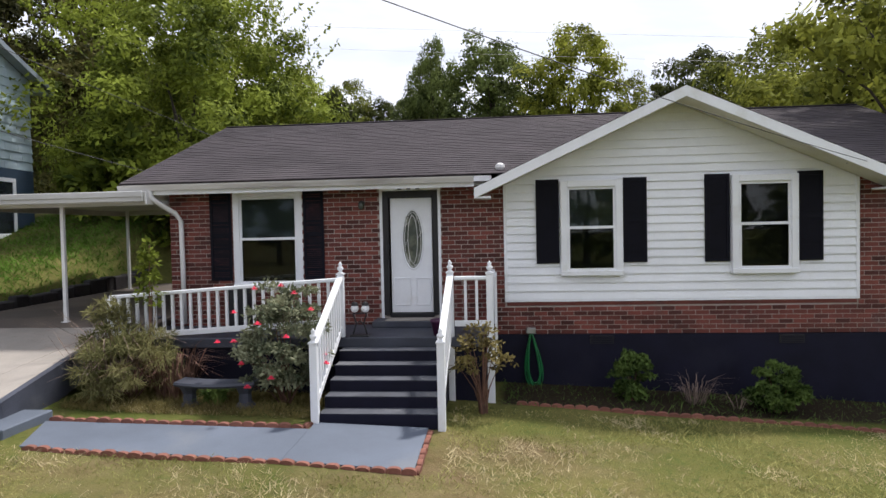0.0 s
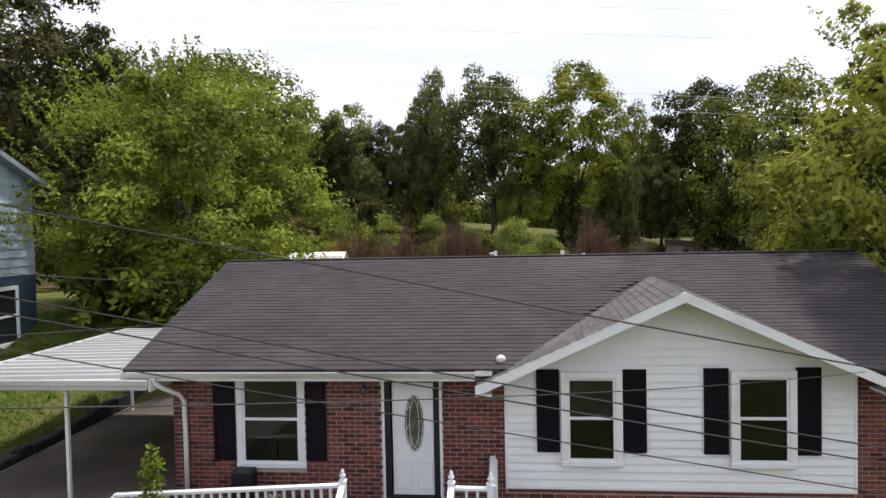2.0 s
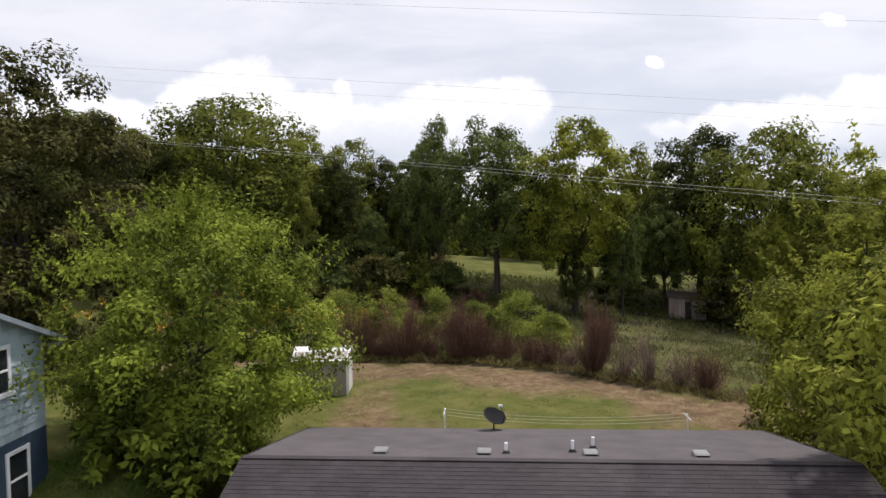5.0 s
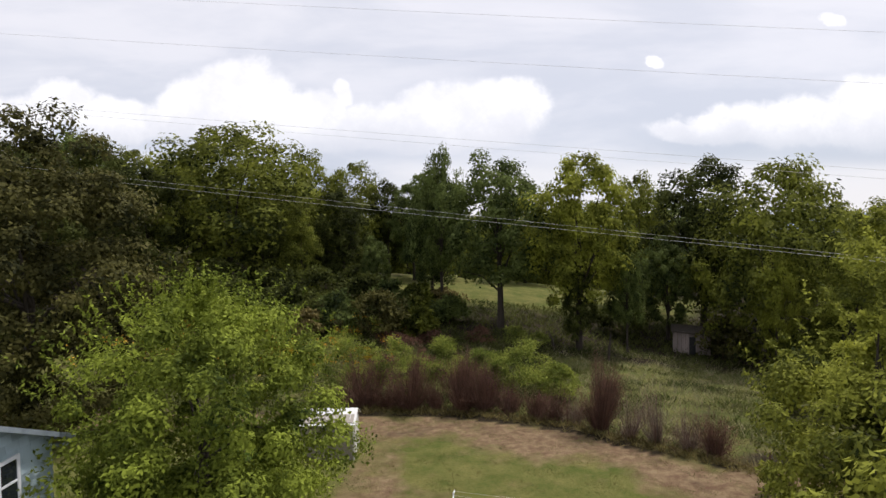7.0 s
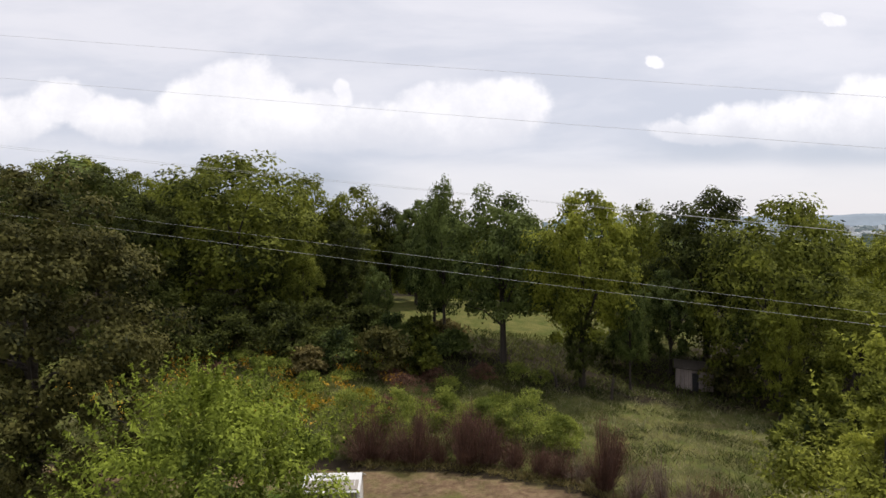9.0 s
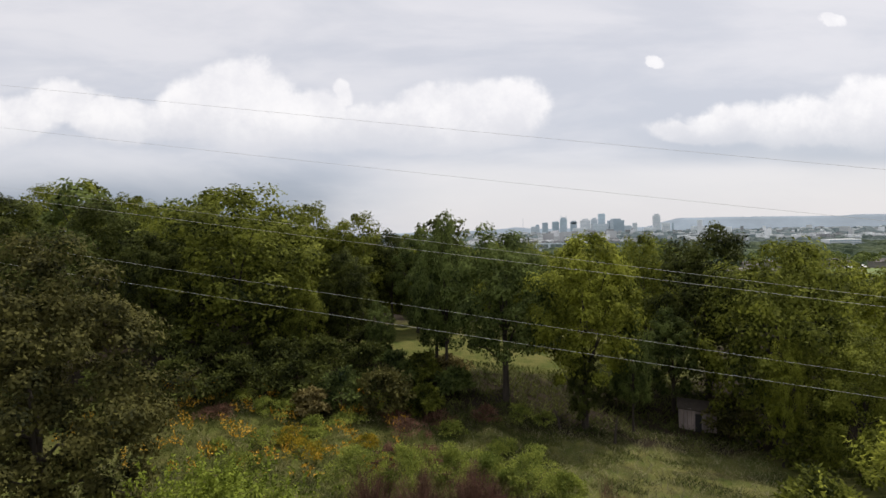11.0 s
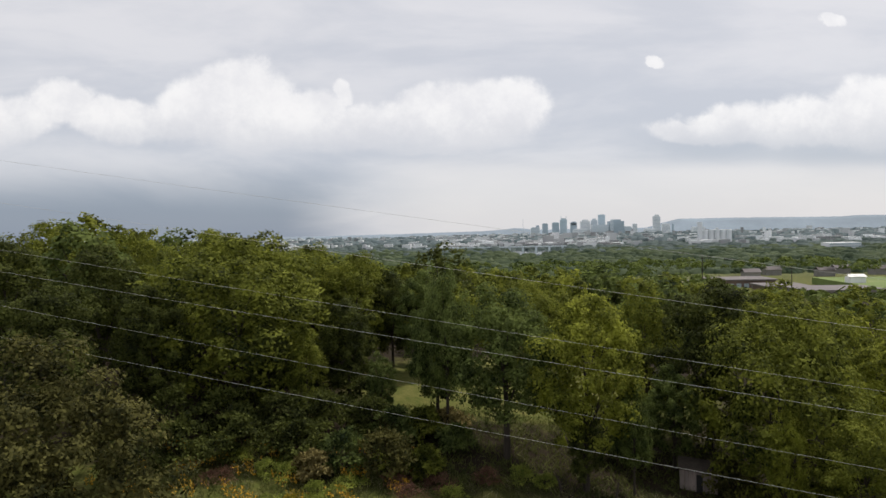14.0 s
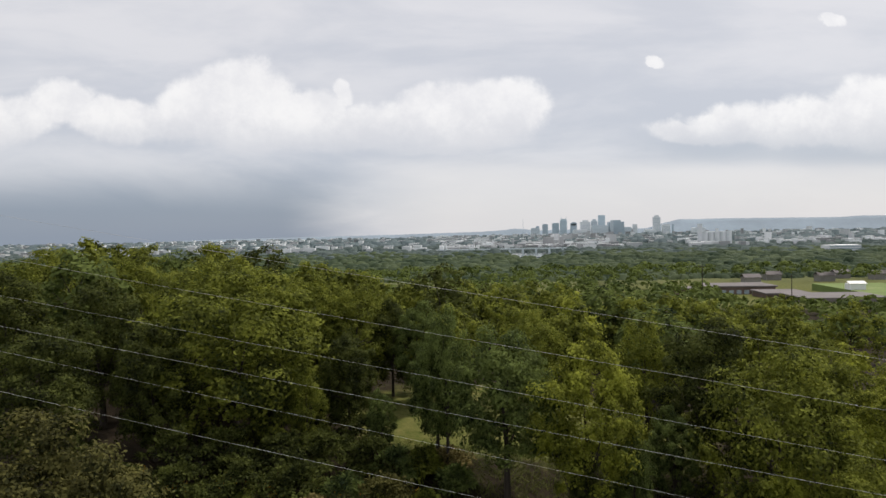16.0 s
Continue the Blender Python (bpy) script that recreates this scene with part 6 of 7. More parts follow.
def dry_bush(at, radius, tall, seed, mat, leafy=0.5, label="reddish-brown dead shrub along the fence", group="dead shrubs along the fence"):
    """Upright dead shrub: a fan of twigs with brown remains of leaves."""
    rng = np.random.default_rng(seed)
    # ragged sprays round an uneven vase, each fed by a few curved twigs
    sprays = 9 + int(19 * leafy)
    a = rng.uniform(0, math.tau, sprays)
    f = rng.uniform(0.22, 1.0, sprays)
    wide = radius * (0.35 + 0.65 * np.sin(math.pi * np.clip(f, 0, 0.9) ** 0.8)) * np.sqrt(rng.uniform(0.05, 1.0, sprays))
    c = np.column_stack([wide * np.cos(a) * 1.15, wide * np.sin(a), f * tall * rng.uniform(0.72, 1.0, sprays)])
    per = 20 + int(16 * leafy)
    i = np.repeat(np.arange(sprays), per)
    n = len(i)
    tip = c[i] + rng.normal(0, 1, (n, 3)) * np.array([0.26, 0.26, 0.30])
    tip[:, 2] = np.maximum(tip[:, 2] + rng.exponential(0.16, n), 0.12)
    base = tip * np.array([0.12, 0.12, 0.0]) + rng.normal(0, 0.06, (n, 3)) * np.array([1, 1, 0])
    mid = base + (tip - base) * np.array([0.62, 0.62, 0.5]) + rng.normal(0, 0.08, (n, 3))
    mid[:, 2] = np.maximum(mid[:, 2], 0.05)
    s = rng.normal(0, 1, (n, 3)) * np.array([1, 1, 0])
    s *= 0.008 / (np.linalg.norm(s, axis=1, keepdims=True) + 1e-6)
    t = thing("dead_shrub", label, "shrub", at, 0, group)
    twigs = np.concatenate([np.stack([base - s * 1.6, base + s * 1.6, mid + s, mid - s], 1), np.stack([mid - s, mid + s, tip + s * 0.4, tip - s * 0.4], 1)])
    part("twig_fan", quads_mesh("twig_fan", twigs, mat), mat, t)
    m = int(2600 * leafy)
    j = rng.integers(0, n, m)
    g = rng.uniform(0.1, 1.0, (m, 1)) ** 0.8
    p = mid[j] + (tip[j] - mid[j]) * g + rng.normal(0, 0.09, (m, 3))
    p[:, 2] = np.maximum(p[:, 2], 0.08)
    part("dead_foliage", quads_mesh("dead_foliage", leaves(rng, p, rng.normal(0, 0.5, (m, 3)) + np.array([0, 0, 0.4]), 0.11, 0.035, 0.15, 0.8), LEAF_RUST), LEAF_RUST, t)
    return t


# dead shrubs: place along the fence, radius, height, leafiness
DEAD = ((-8.2, 28.4, 1.3, 2.8, 0.8), (-5.2, 28.0, 1.15, 3.5, 1.0), (-3.6, 28.2, 0.7, 1.5, 0.4), (-1.9, 28.0, 1.25, 3.3, 1.0), (-0.6, 27.8, 1.0, 2.6, 0.8), (0.9, 27.4, 0.7, 1.6, 0.5),
        (2.4, 26.7, 0.6, 1.5, 0.4), (3.6, 26.2, 0.7, 1.5, 0.5), (5.9, 24.6, 1.15, 3.2, 1.0), (7.3, 23.5, 0.8, 2.3, 0.15), (8.6, 22.6, 0.9, 2.7, 0.15), (9.9, 21.7, 0.7, 1.8, 0.2), (-6.7, 28.3, 0.7, 1.5, 0.5), (10.9, 21.0, 0.8, 1.7, 0.5), (4.6, 25.8, 0.7, 1.2, 0.2))
for k, (x, y, r, h, lf) in enumerate(DEAD):
    dry_bush(spot(x, y), r * 1.35, h * (1.22 if lf > 0.6 else 1.1), 200 + k, TWIG if lf > 0.3 else TWIG_PALE, lf, "reddish-brown dead shrub along the fence" if lf > 0.3 else "pale leafless shrub along the fence")
grass_field("fence_weeds", "dark matted weeds under the fence", np.concatenate([np.array(along(FENCE, 0.02)) + rng_g.normal(0, 0.35, (len(along(FENCE, 0.02)), 2))] * 3), 0.38, 0.022, LEAF_DRY, 7)
for k, (x, y, r, h, lab) in enumerate(((-6.6, 30.5, 1.5, 1.7, 0), (-3.4, 30.8, 1.5, 1.6, 0), (1.8, 31.2, 1.9, 1.5, 1), (4.2, 30.4, 1.3, 1.0, 1), (-0.8, 31.5, 1.3, 1.3, 1), (-9.5, 30.5, 1.9, 1.7, 0), (0.4, 30.2, 0.9, 1.2, 0))):
    shrub("weed_mound", "rounded mound of pale green weeds" if lab else "mound of yellow-green weeds", spot(x, y), r * 1.1, h * 1.2, 230 + k, WEED, lobes=40, per=100, leaf=0.24, width=0.06, stems=2, category="weeds", group="weed mounds behind the fence", lobe_size=0.3)


FIELD_DRY = leaf_material("field_dry", (0.10, 0.095, 0.05), (0.27, 0.25, 0.14), 0.25, 0.5)
behind = lambda x, y: y > np.interp(x, [-9, -2.5, 4.2, 6, 10.4, 14], [28.2, 28, 25.8, 24, 21, 18])
grass_field("field_weeds", "tall rank weeds in the field behind the fence", lawn_spots(60000, -32, 22, 19, 47, lambda x, y: behind(x, y) & (clumpy(x * 0.5, y * 0.5) > -1.2 + 1.6 * (x > 5))), 0.45, 0.026, FIELD_WEED, 8)
grass_field("field_grass", "dry pale grass in the field behind the fence", lawn_spots(24000, -32, 22, 19, 47, lambda x, y: behind(x, y) & ((clumpy(x * 0.6, y * 0.4) < 0.4) | (x > 5))), 0.42, 0.024, FIELD_DRY, 9)
grass_field("wood_floor_weeds", "dark weeds and saplings under the trees", lawn_spots(16000, -30, 22, 45, 61, lambda x, y: clumpy(x * 0.6, y * 0.6) > -1.5), 0.55, 0.05, FIELD_WEED, 10)
gold = lawn_spots(15000, -36, -8, 33, 50, lambda x, y: clumpy(x * 0.7, y * 0.7) > 0.75)
gz = height(gold[:, 0], gold[:, 1])
q = leaves(np.random.default_rng(71), np.column_stack([gold, gz + rng_g.uniform(0.35, 0.8, len(gold))]), np.tile([0, 0, 0.7], (len(gold), 1)), 0.22, 0.14, 0.0, 0.5)
tagged(part("goldenrod", quads_mesh("goldenrod", q, FLOWER), FLOWER), "yellow flowering goldenrod in the field", "flowers", kind="stuff")
GOLD_LEAF = leaf_material("goldenrod_top", (0.09, 0.10, 0.014), (0.40, 0.27, 0.016), 0.3, 1.2)
rng_f = np.random.default_rng(91)
for k in range(34):
    x, y = rng_f.uniform(-29, 4), rng_f.uniform(33.5, 47)
    if x < -22 and y < 36:
        continue
    kind = (0, 1, 0, 2, 0, 1)[k % 6] if x < -9 else (0, 2, 0)[k % 3]
    lab = ("clump of yellow-green field weeds", "clump of goldenrod in bloom", "clump of brown dry weed stalks")[kind]
    shrub(("field_clump", "goldenrod_clump", "dry_clump")[kind], lab, spot(x, y), rng_f.uniform(0.9, 1.9), rng_f.uniform(0.35, 0.75), 600 + k, (WEED, GOLD_LEAF, LEAF_RUST)[kind], lobes=26, per=42, leaf=0.26, width=0.06, stems=2, category="weeds", group="weed clumps in the field", lobe_size=0.34)
# undergrowth along the edge of the wood
for k, (x, y, r, h, mt) in enumerate(((-19, 47, 2.6, 1.9, LEAF_DEEP_SHADED), (-14.5, 46, 2.4, 1.7, LEAF_BLUE), (-10.5, 45.5, 2.6, 2.0, LEAF_DARK), (-7, 46, 1.9, 1.4, LEAF_MID), (-24, 46, 2.8, 2.2, LEAF_DEEP_SHADED), (-29, 44, 2.8, 2.2, LEAF_DEEP_SHADED),
                                      (20.5, 48, 2.3, 1.9, LEAF_DARK), (24, 42, 2.4, 1.8, LEAF_MID), (-17, 44, 1.6, 1.2, LEAF_DRY), (-34, 42, 3.0, 2.4, LEAF_DEEP_SHADED),
                                      # the three LEAF_WALNUT bushes stand in for the walnut's low branches
                                      (26, 34, 2.6, 2.2, LEAF_MID), (18.5, 28, 2.2, 1.8, LEAF_MID), (-10.5, 52, 2.2, 1.8, LEAF_BLUE), (-40, 38, 3.2, 2.6, LEAF_DEEP_SHADED), (-8.9, 8.8, 1.8, 1.35, LEAF_WALNUT), (-10.9, 8.3, 1.7, 1.3, LEAF_WALNUT), (-12.0, 9.8, 1.6, 1.3, LEAF_WALNUT), (-4.5, 51, 2.0, 1.3, LEAF_BLUE), (-8, 53, 2.2, 1.6, LEAF_MID),
                                      (-13.5, 53, 2.6, 2.0, LEAF_DEEP_SHADED), (-18, 52, 2.8, 2.2, LEAF_DEEP_SHADED), (-22.5, 51, 2.8, 2.4, LEAF_DEEP_SHADED), (-27, 50, 3.0, 2.6, LEAF_DEEP_SHADED), (-32, 48, 3.0, 2.6, LEAF_DEEP_SHADED), (-15, 58, 2.6, 2.0, LEAF_DEEP_SHADED), (-20, 62, 2.8, 2.2, LEAF_DEEP_SHADED), (-25, 66, 2.8, 2.2, LEAF_DEEP_SHADED),
                                      (12.5, 53, 2.2, 1.6, LEAF_DEEP_SHADED), (-5.5, 55, 2.0, 1.2, LEAF_DRY))):
    shrub("undergrowth_bush", "low leafy growth at the wood's edge and under the walnut", spot(x, y), r, h, 260 + k, mt, lobes=44, per=52, leaf=0.40, width=0.21, stems=3, category="bush", group="undergrowth", lobe_size=0.3)


def field_shack():
    s = thing("shack", "small weathered plank shack among the trees", "shack", (16.4, 49.0, hz(17.5, 49) - 0.1), -14)
    for k in range(9):
        part("plank", boxed(k * 0.35, k * 0.35 + 0.33, -0.03, 0.0, 0.0, 2.1 - 0.04 * k + (k % 3) * 0.05), WOOD_GREY, s)
    part("side_wall", boxed(3.12, 3.17, -0.02, 2.2, 0.0, 1.8), WOOD_GREY, s)
    part("side_wall", boxed(-0.05, -0.001, -0.02, 2.2, 0.0, 2.1), WOOD_GREY, s)
    bm = bmesh.new()
    roof_plane_mesh(bm, [(-0.2, -0.25, 2.15), (3.3, -0.25, 1.85), (3.3, 2.4, 2.25), (-0.2, 2.4, 2.5)], 0.05)
    part("roof", bm, BARK, s)
    # near-black panel on the planks, painted as the shade of an opening
    part("doorway", boxed(1.35, 1.9, -0.045, -0.031, 0.0, 1.65), DARK, s)


field_shack()
for k, (x, y, h, dx) in enumerate(((9.6, 43.8, 2.4, 0.25), (5.2, 45.5, 1.9, -0.5))):
    st = thing("dead_snag", "broken bare tree stump standing in the field", "stump", spot(x, y))
    bm = bmesh.new()
    tube(bm, [(0, 0, -0.1), (dx * 0.3, 0, h * 0.5), (dx, 0.1, h)], [0.16 - 0.05 * k, 0.10, 0.04], 7)
    tube(bm, [(dx * 0.3, 0, h * 0.5), (dx * 0.3 + 0.3, 0.1, h * 0.8)], [0.05, 0.02], 6)
    part("trunk", bm, BARK, st)


def clothesline():
    c = thing("clothesline", "white clothesline posts with slack lines", "clothesline")
    ends = ((-1.4, 13.1), (7.6, 12.7))
    for x, y in ends:
        bm = bmesh.new()
        z = hz(x, y)
        tube(bm, [(x, y, z - 0.1), (x, y, z + 1.62)], 0.028, 8)
        tube(bm, [(x, y - 0.45, z + 1.5), (x, y + 0.45, z + 1.5)], 0.02, 6)
        part("post", bm, WHITE, c)
    for dy in (-0.4, 0, 0.4):
        bm = bmesh.new()
        tube(bm, [(ends[0][0] + (ends[1][0] - ends[0][0]) * t, ends[0][1] + dy + (ends[1][1] - ends[0][1]) * t, hz(*ends[0]) * (1 - t) + hz(*ends[1]) * t + 1.5 - 0.5 * 4 * t * (1 - t) * 0.5) for t in np.linspace(0, 1, 13)], 0.004, 4)
        part("line", bm, WIRE_PALE, c)


clothesline()


# ---------------------------------------------------------------- wires
def ahead(x, d, z):
    """A place d metres ahead of the path's foot and x metres to its right."""
    a, y = radians(TURN), d - 11.05
    return Vector((x * math.cos(a) - y * math.sin(a), x * math.sin(a) + y * math.cos(a), z))


def cable(label, a, b, sag, r, mat, group):
    t = thing("power_line", label, "power line", group=group)
    bm = bmesh.new()
    tube(bm, [Vector(a).lerp(Vector(b), k / 24) - Vector((0, 0, sag * 4 * (k / 24) * (1 - k / 24))) for k in range(25)], r, 5)
    part("cable", bm, mat, t)


for (xa, ya, xb, yb), heights in (((-37.0, 33.4, 19.7, 23.5), ((19.84, 12.5), (24.8, 17.2), (29.95, 21.6), (33.1, 24.2))), ((-44.2, 41.8, 22.7, 28.8), ((21.3, 12.4), (26.3, 17.1)))):
    for za, zb in heights:
        a, b = Vector((xa, ya, za)), Vector((xb, yb, zb))
        cable("aluminium power line spanning across the wood", a - (b - a) * 0.2, b + (b - a) * 0.2, 0.15, 0.0075, WIRE_PALE, "power lines over the wood")
for a, b, sag in ((ahead(-16, 2.6, 8.9), ahead(12, 4.6, 2.9), 0.25), (ahead(-16, 2.3, 9.3), ahead(12, 3.6, 3.4), 0.25), (ahead(-16, 2.26, 9.26), ahead(12, 3.56, 3.36), 0.28), (ahead(-16, 2.2, 9.8), ahead(12, 3.3, 3.7), 0.2)):
    cable("dark overhead street cable", a, b, sag, 0.0042, WIRE, "street cables")
cable("dark service cable fixed to the gable", ahead(-10.8, -1.6, 7.2), (6.75, -0.62, 4.02), 0.35, 0.0055, WIRE, "service cables")
cable("grey service cable fixed to the roof", ahead(-9.2, -1.0, 7.5), ahead(-5.0, 13.95, 5.27), 0.12, 0.0055, WIRE, "service cables")
cable("dark telephone cable fixed to the roof", ahead(-9.6, -1.0, 6.4), ahead(-6.2, 13.6, 4.45), 0.12, 0.006, WIRE, "service cables")

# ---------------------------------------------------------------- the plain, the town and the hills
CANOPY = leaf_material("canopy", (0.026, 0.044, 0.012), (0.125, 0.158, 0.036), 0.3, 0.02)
# far canopies, towers and hills: distance haze is tinted into their base colours
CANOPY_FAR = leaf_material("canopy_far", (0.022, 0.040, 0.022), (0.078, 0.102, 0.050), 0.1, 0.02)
CANOPY_MID = leaf_material("hazed_canopy_mid", (0.044, 0.068, 0.066), (0.092, 0.118, 0.112), 0.1, 0.01)
CANOPY_TOWN = leaf_material("hazed_canopy_town", (0.085, 0.118, 0.128), (0.135, 0.170, 0.178), 0.1, 0.006)
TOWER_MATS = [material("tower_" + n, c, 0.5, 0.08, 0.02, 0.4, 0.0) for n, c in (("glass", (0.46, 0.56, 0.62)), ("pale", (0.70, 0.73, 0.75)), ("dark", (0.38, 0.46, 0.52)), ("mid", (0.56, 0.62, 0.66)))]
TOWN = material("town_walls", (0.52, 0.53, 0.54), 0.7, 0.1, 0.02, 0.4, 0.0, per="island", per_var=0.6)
HILL_HAZED = material("hazed_hill", (0.20, 0.25, 0.30), 0.9, 0.12, 0.004, 0.05, 0.0)
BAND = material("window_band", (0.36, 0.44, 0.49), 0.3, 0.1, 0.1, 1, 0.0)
ROOF_FLAT = material("flat_roof", (0.15, 0.135, 0.135), 0.9, 0.15, 0.1, 2, 0.1)
HOUSE_FAR = material("far_siding", (0.24, 0.23, 0.22), 0.8, 0.15, 0.2, 2, 0.1)
BRICK_FAR = material("far_brick", (0.17, 0.125, 0.11), 0.9, 0.15, 0.2, 2, 0.1)


def canopy(name, label, n, x_of, y0, y1, size, mat, seed, sheets=0, lift=0.0):
    """Tree tops of the plain: near ones of many leaf sheets, far ones as small uneven mounds."""
    rng = np.random.default_rng(seed)
    y = np.exp(rng.uniform(math.log(y0), math.log(y1), n))
    x = rng.uniform(-0.94, 0.74, n) * (y + 40)
    keep = x_of(x, y)
    x, y = x[keep], y[keep]
    n = len(x)
    lift = lift * (1 - step01(x / (y + 11), 0.30, 0.40) * (y < 345))
    s = size * (0.6 + 0.8 * rng.uniform(0, 1, n)) * np.clip(y / 600, 0.75, 2.2)
    c = np.column_stack([x, y, height(x, y) + s * 0.6 + lift])
    if sheets:
        d = rng.normal(0, 1, (n, sheets, 3))
        d /= np.linalg.norm(d, axis=2, keepdims=True)
        d[..., 2] = np.abs(d[..., 2]) * 0.9 - 0.15
        p = (c[:, None, :] + d * (s * 0.8)[:, None, None] * np.array([1, 1, 0.8])).reshape(-1, 3)
        nrm = d.reshape(-1, 3) + rng.normal(0, 0.25, p.shape) + np.array([0, 0, 0.35])
        t1 = np.cross(nrm, rng.normal(0, 1, p.shape))
        t1 /= np.linalg.norm(t1, axis=1, keepdims=True)
        t2 = np.cross(nrm, t1)
        t2 /= np.linalg.norm(t2, axis=1, keepdims=True)
        hs = (np.repeat(s, sheets) * 0.24)[:, None] * rng.uniform(0.7, 1.2, (len(p), 1))
        me = quads_mesh(name, np.stack([p - t1 * hs, p + t2 * hs * 0.8, p + t1 * hs, p - t2 * hs * 0.8], 1), mat)
    else:
        k = 7
        a = np.arange(k) * math.tau / k
        ring = np.column_stack([np.cos(a), np.sin(a)])
        unit = np.concatenate([[[0, 0, 0.6]], np.column_stack([ring * 1.0, np.full(k, 0.42)]), np.column_stack([ring * 1.7, np.full(k, -0.7)])])
        v = unit[None] * s[:, None, None] * (1 + rng.normal(0, 0.22, (n, 2 * k + 1, 1))) + c[:, None]
        f = []
        for i in range(k):
            j = (i + 1) % k
            f += [(0, 1 + i, 1 + j, 1 + j), (1 + i, 1 + k + i, 1 + k + j, 1 + j)]
        f = np.array(f)[None] + (np.arange(n) * (2 * k + 1))[:, None, None]
        faces = [tuple(q[:3]) if q[2] == q[3] else tuple(q) for q in f.reshape(-1, 4).tolist()]
        me = bpy.data.meshes.new(name)
        me.from_pydata(v.reshape(-1, 3).tolist(), [], faces)
        me.materials.append(mat)
        me.polygons.foreach_set("use_smooth", [True] * len(me.polygons))
    tagged(part(name, me, mat), label, "trees", kind="stuff")


clear = lambda x, y: ~((np.abs(x - 178) < 62) & (y > 310) & (y < 500)) & ~((x > 10) & (x < 115) & (y > 1080) & (y < 1330))
canopy("near_canopy", "green tree tops of the wooded slope", 2600, clear, 170, 640, 5.4, CANOPY, 301, 26, 6.0)
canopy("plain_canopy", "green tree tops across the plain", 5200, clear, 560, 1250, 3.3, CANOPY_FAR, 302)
canopy("valley_canopy", "green tree tops of the valley, tinted for haze", 3400, clear, 1100, 2000, 3.0, CANOPY_MID, 304)
canopy("town_canopy", "far tree tops among the town, tinted for haze", 2000, clear, 1800, 4300, 5.0, CANOPY_TOWN, 303)


def office_tower(x0, x1, z1, y, mat, crown="flat"):
    t = thing("office_tower", "distant office tower of the town, tinted for haze", "tower", group="towers of the town")
    zb = hz((x0 + x1) / 2, y) - 2
    dpt = (x1 - x0) * 0.8
    body = part("body", boxed(x0, x1, y, y + dpt, zb, z1 - 3), mat, t)
    k = zb + 12
    while k < z1 - 8:
        part("window_band", boxed(x0 - 0.3, x1 + 0.3, y - 0.5, y - 0.002, k, k + 2.2), BAND, body)
        k += 9
    w = x1 - x0
    if crown == "spires":
        for sx in (x0 + 0.08 * w, x1 - 0.16 * w):
            part("spire", boxed(sx, sx + 0.08 * w, y, y + 4, z1 - 3, z1 + 16), mat, t)
        part("crown", boxed(x0 + 0.2 * w, x1 - 0.2 * w, y, y + dpt, z1 - 3, z1 + 5), mat, t)
    elif crown == "step":
        part("crown", boxed(x0 + 0.22 * w, x1 - 0.22 * w, y, y + dpt, z1 - 3, z1 + 8), mat, t)
    elif crown == "arch":
        bm = bmesh.new()
        bmesh.ops.create_cone(bm, cap_ends=True, segments=20, radius1=w / 2, radius2=w / 2, depth=dpt, matrix=Matrix.Translation(((x0 + x1) / 2, y + dpt / 2, z1 - 3)) @ Matrix.Rotation(radians(90), 4, "X") @ Matrix.Diagonal((1, 0.6, 1, 1)))
        part("crown", bm, mat, t)
    else:
        part("crown", boxed(x0 + 0.1 * w, x1 - 0.1 * w, y + 2, y + dpt - 2, z1 - 3, z1), mat, t)


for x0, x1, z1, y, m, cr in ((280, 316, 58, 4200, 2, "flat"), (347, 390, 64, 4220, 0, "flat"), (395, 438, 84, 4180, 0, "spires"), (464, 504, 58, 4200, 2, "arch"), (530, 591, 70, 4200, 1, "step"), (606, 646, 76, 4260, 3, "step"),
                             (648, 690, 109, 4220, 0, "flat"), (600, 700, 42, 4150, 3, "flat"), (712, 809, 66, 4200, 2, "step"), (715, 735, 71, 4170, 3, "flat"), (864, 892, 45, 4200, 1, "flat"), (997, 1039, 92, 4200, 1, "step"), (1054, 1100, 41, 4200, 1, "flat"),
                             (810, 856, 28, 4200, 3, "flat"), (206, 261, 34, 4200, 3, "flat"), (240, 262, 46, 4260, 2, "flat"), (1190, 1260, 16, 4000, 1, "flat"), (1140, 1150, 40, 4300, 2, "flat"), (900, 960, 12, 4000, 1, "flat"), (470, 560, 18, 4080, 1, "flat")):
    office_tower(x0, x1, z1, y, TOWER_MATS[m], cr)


def town_blocks():
    rng = np.random.default_rng(411)
    bm = bmesh.new()
    n = 0
    while n < 1100:
        y = math.exp(rng.uniform(math.log(1450), math.log(4300)))
        x = rng.uniform(-0.92, 0.72) * y
        if rng.uniform() < 0.35:
            x = rng.uniform(-300, 500) * y / 3000
        if not clear(np.array(x), np.array(y)):
            continue
        w, d, h = rng.uniform(7, 34), rng.uniform(8, 24), rng.uniform(4, 8.5) + (rng.uniform() < 0.05) * (x > 0.05 * y) * rng.uniform(8, 20)
        z = hz(x, y)
        lift = 5 + y * 0.0016
        box(bm, x, x + w, y, y + d, z - 2, z + h + lift)
        n += 1
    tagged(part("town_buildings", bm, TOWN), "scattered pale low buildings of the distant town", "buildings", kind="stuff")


town_blocks()


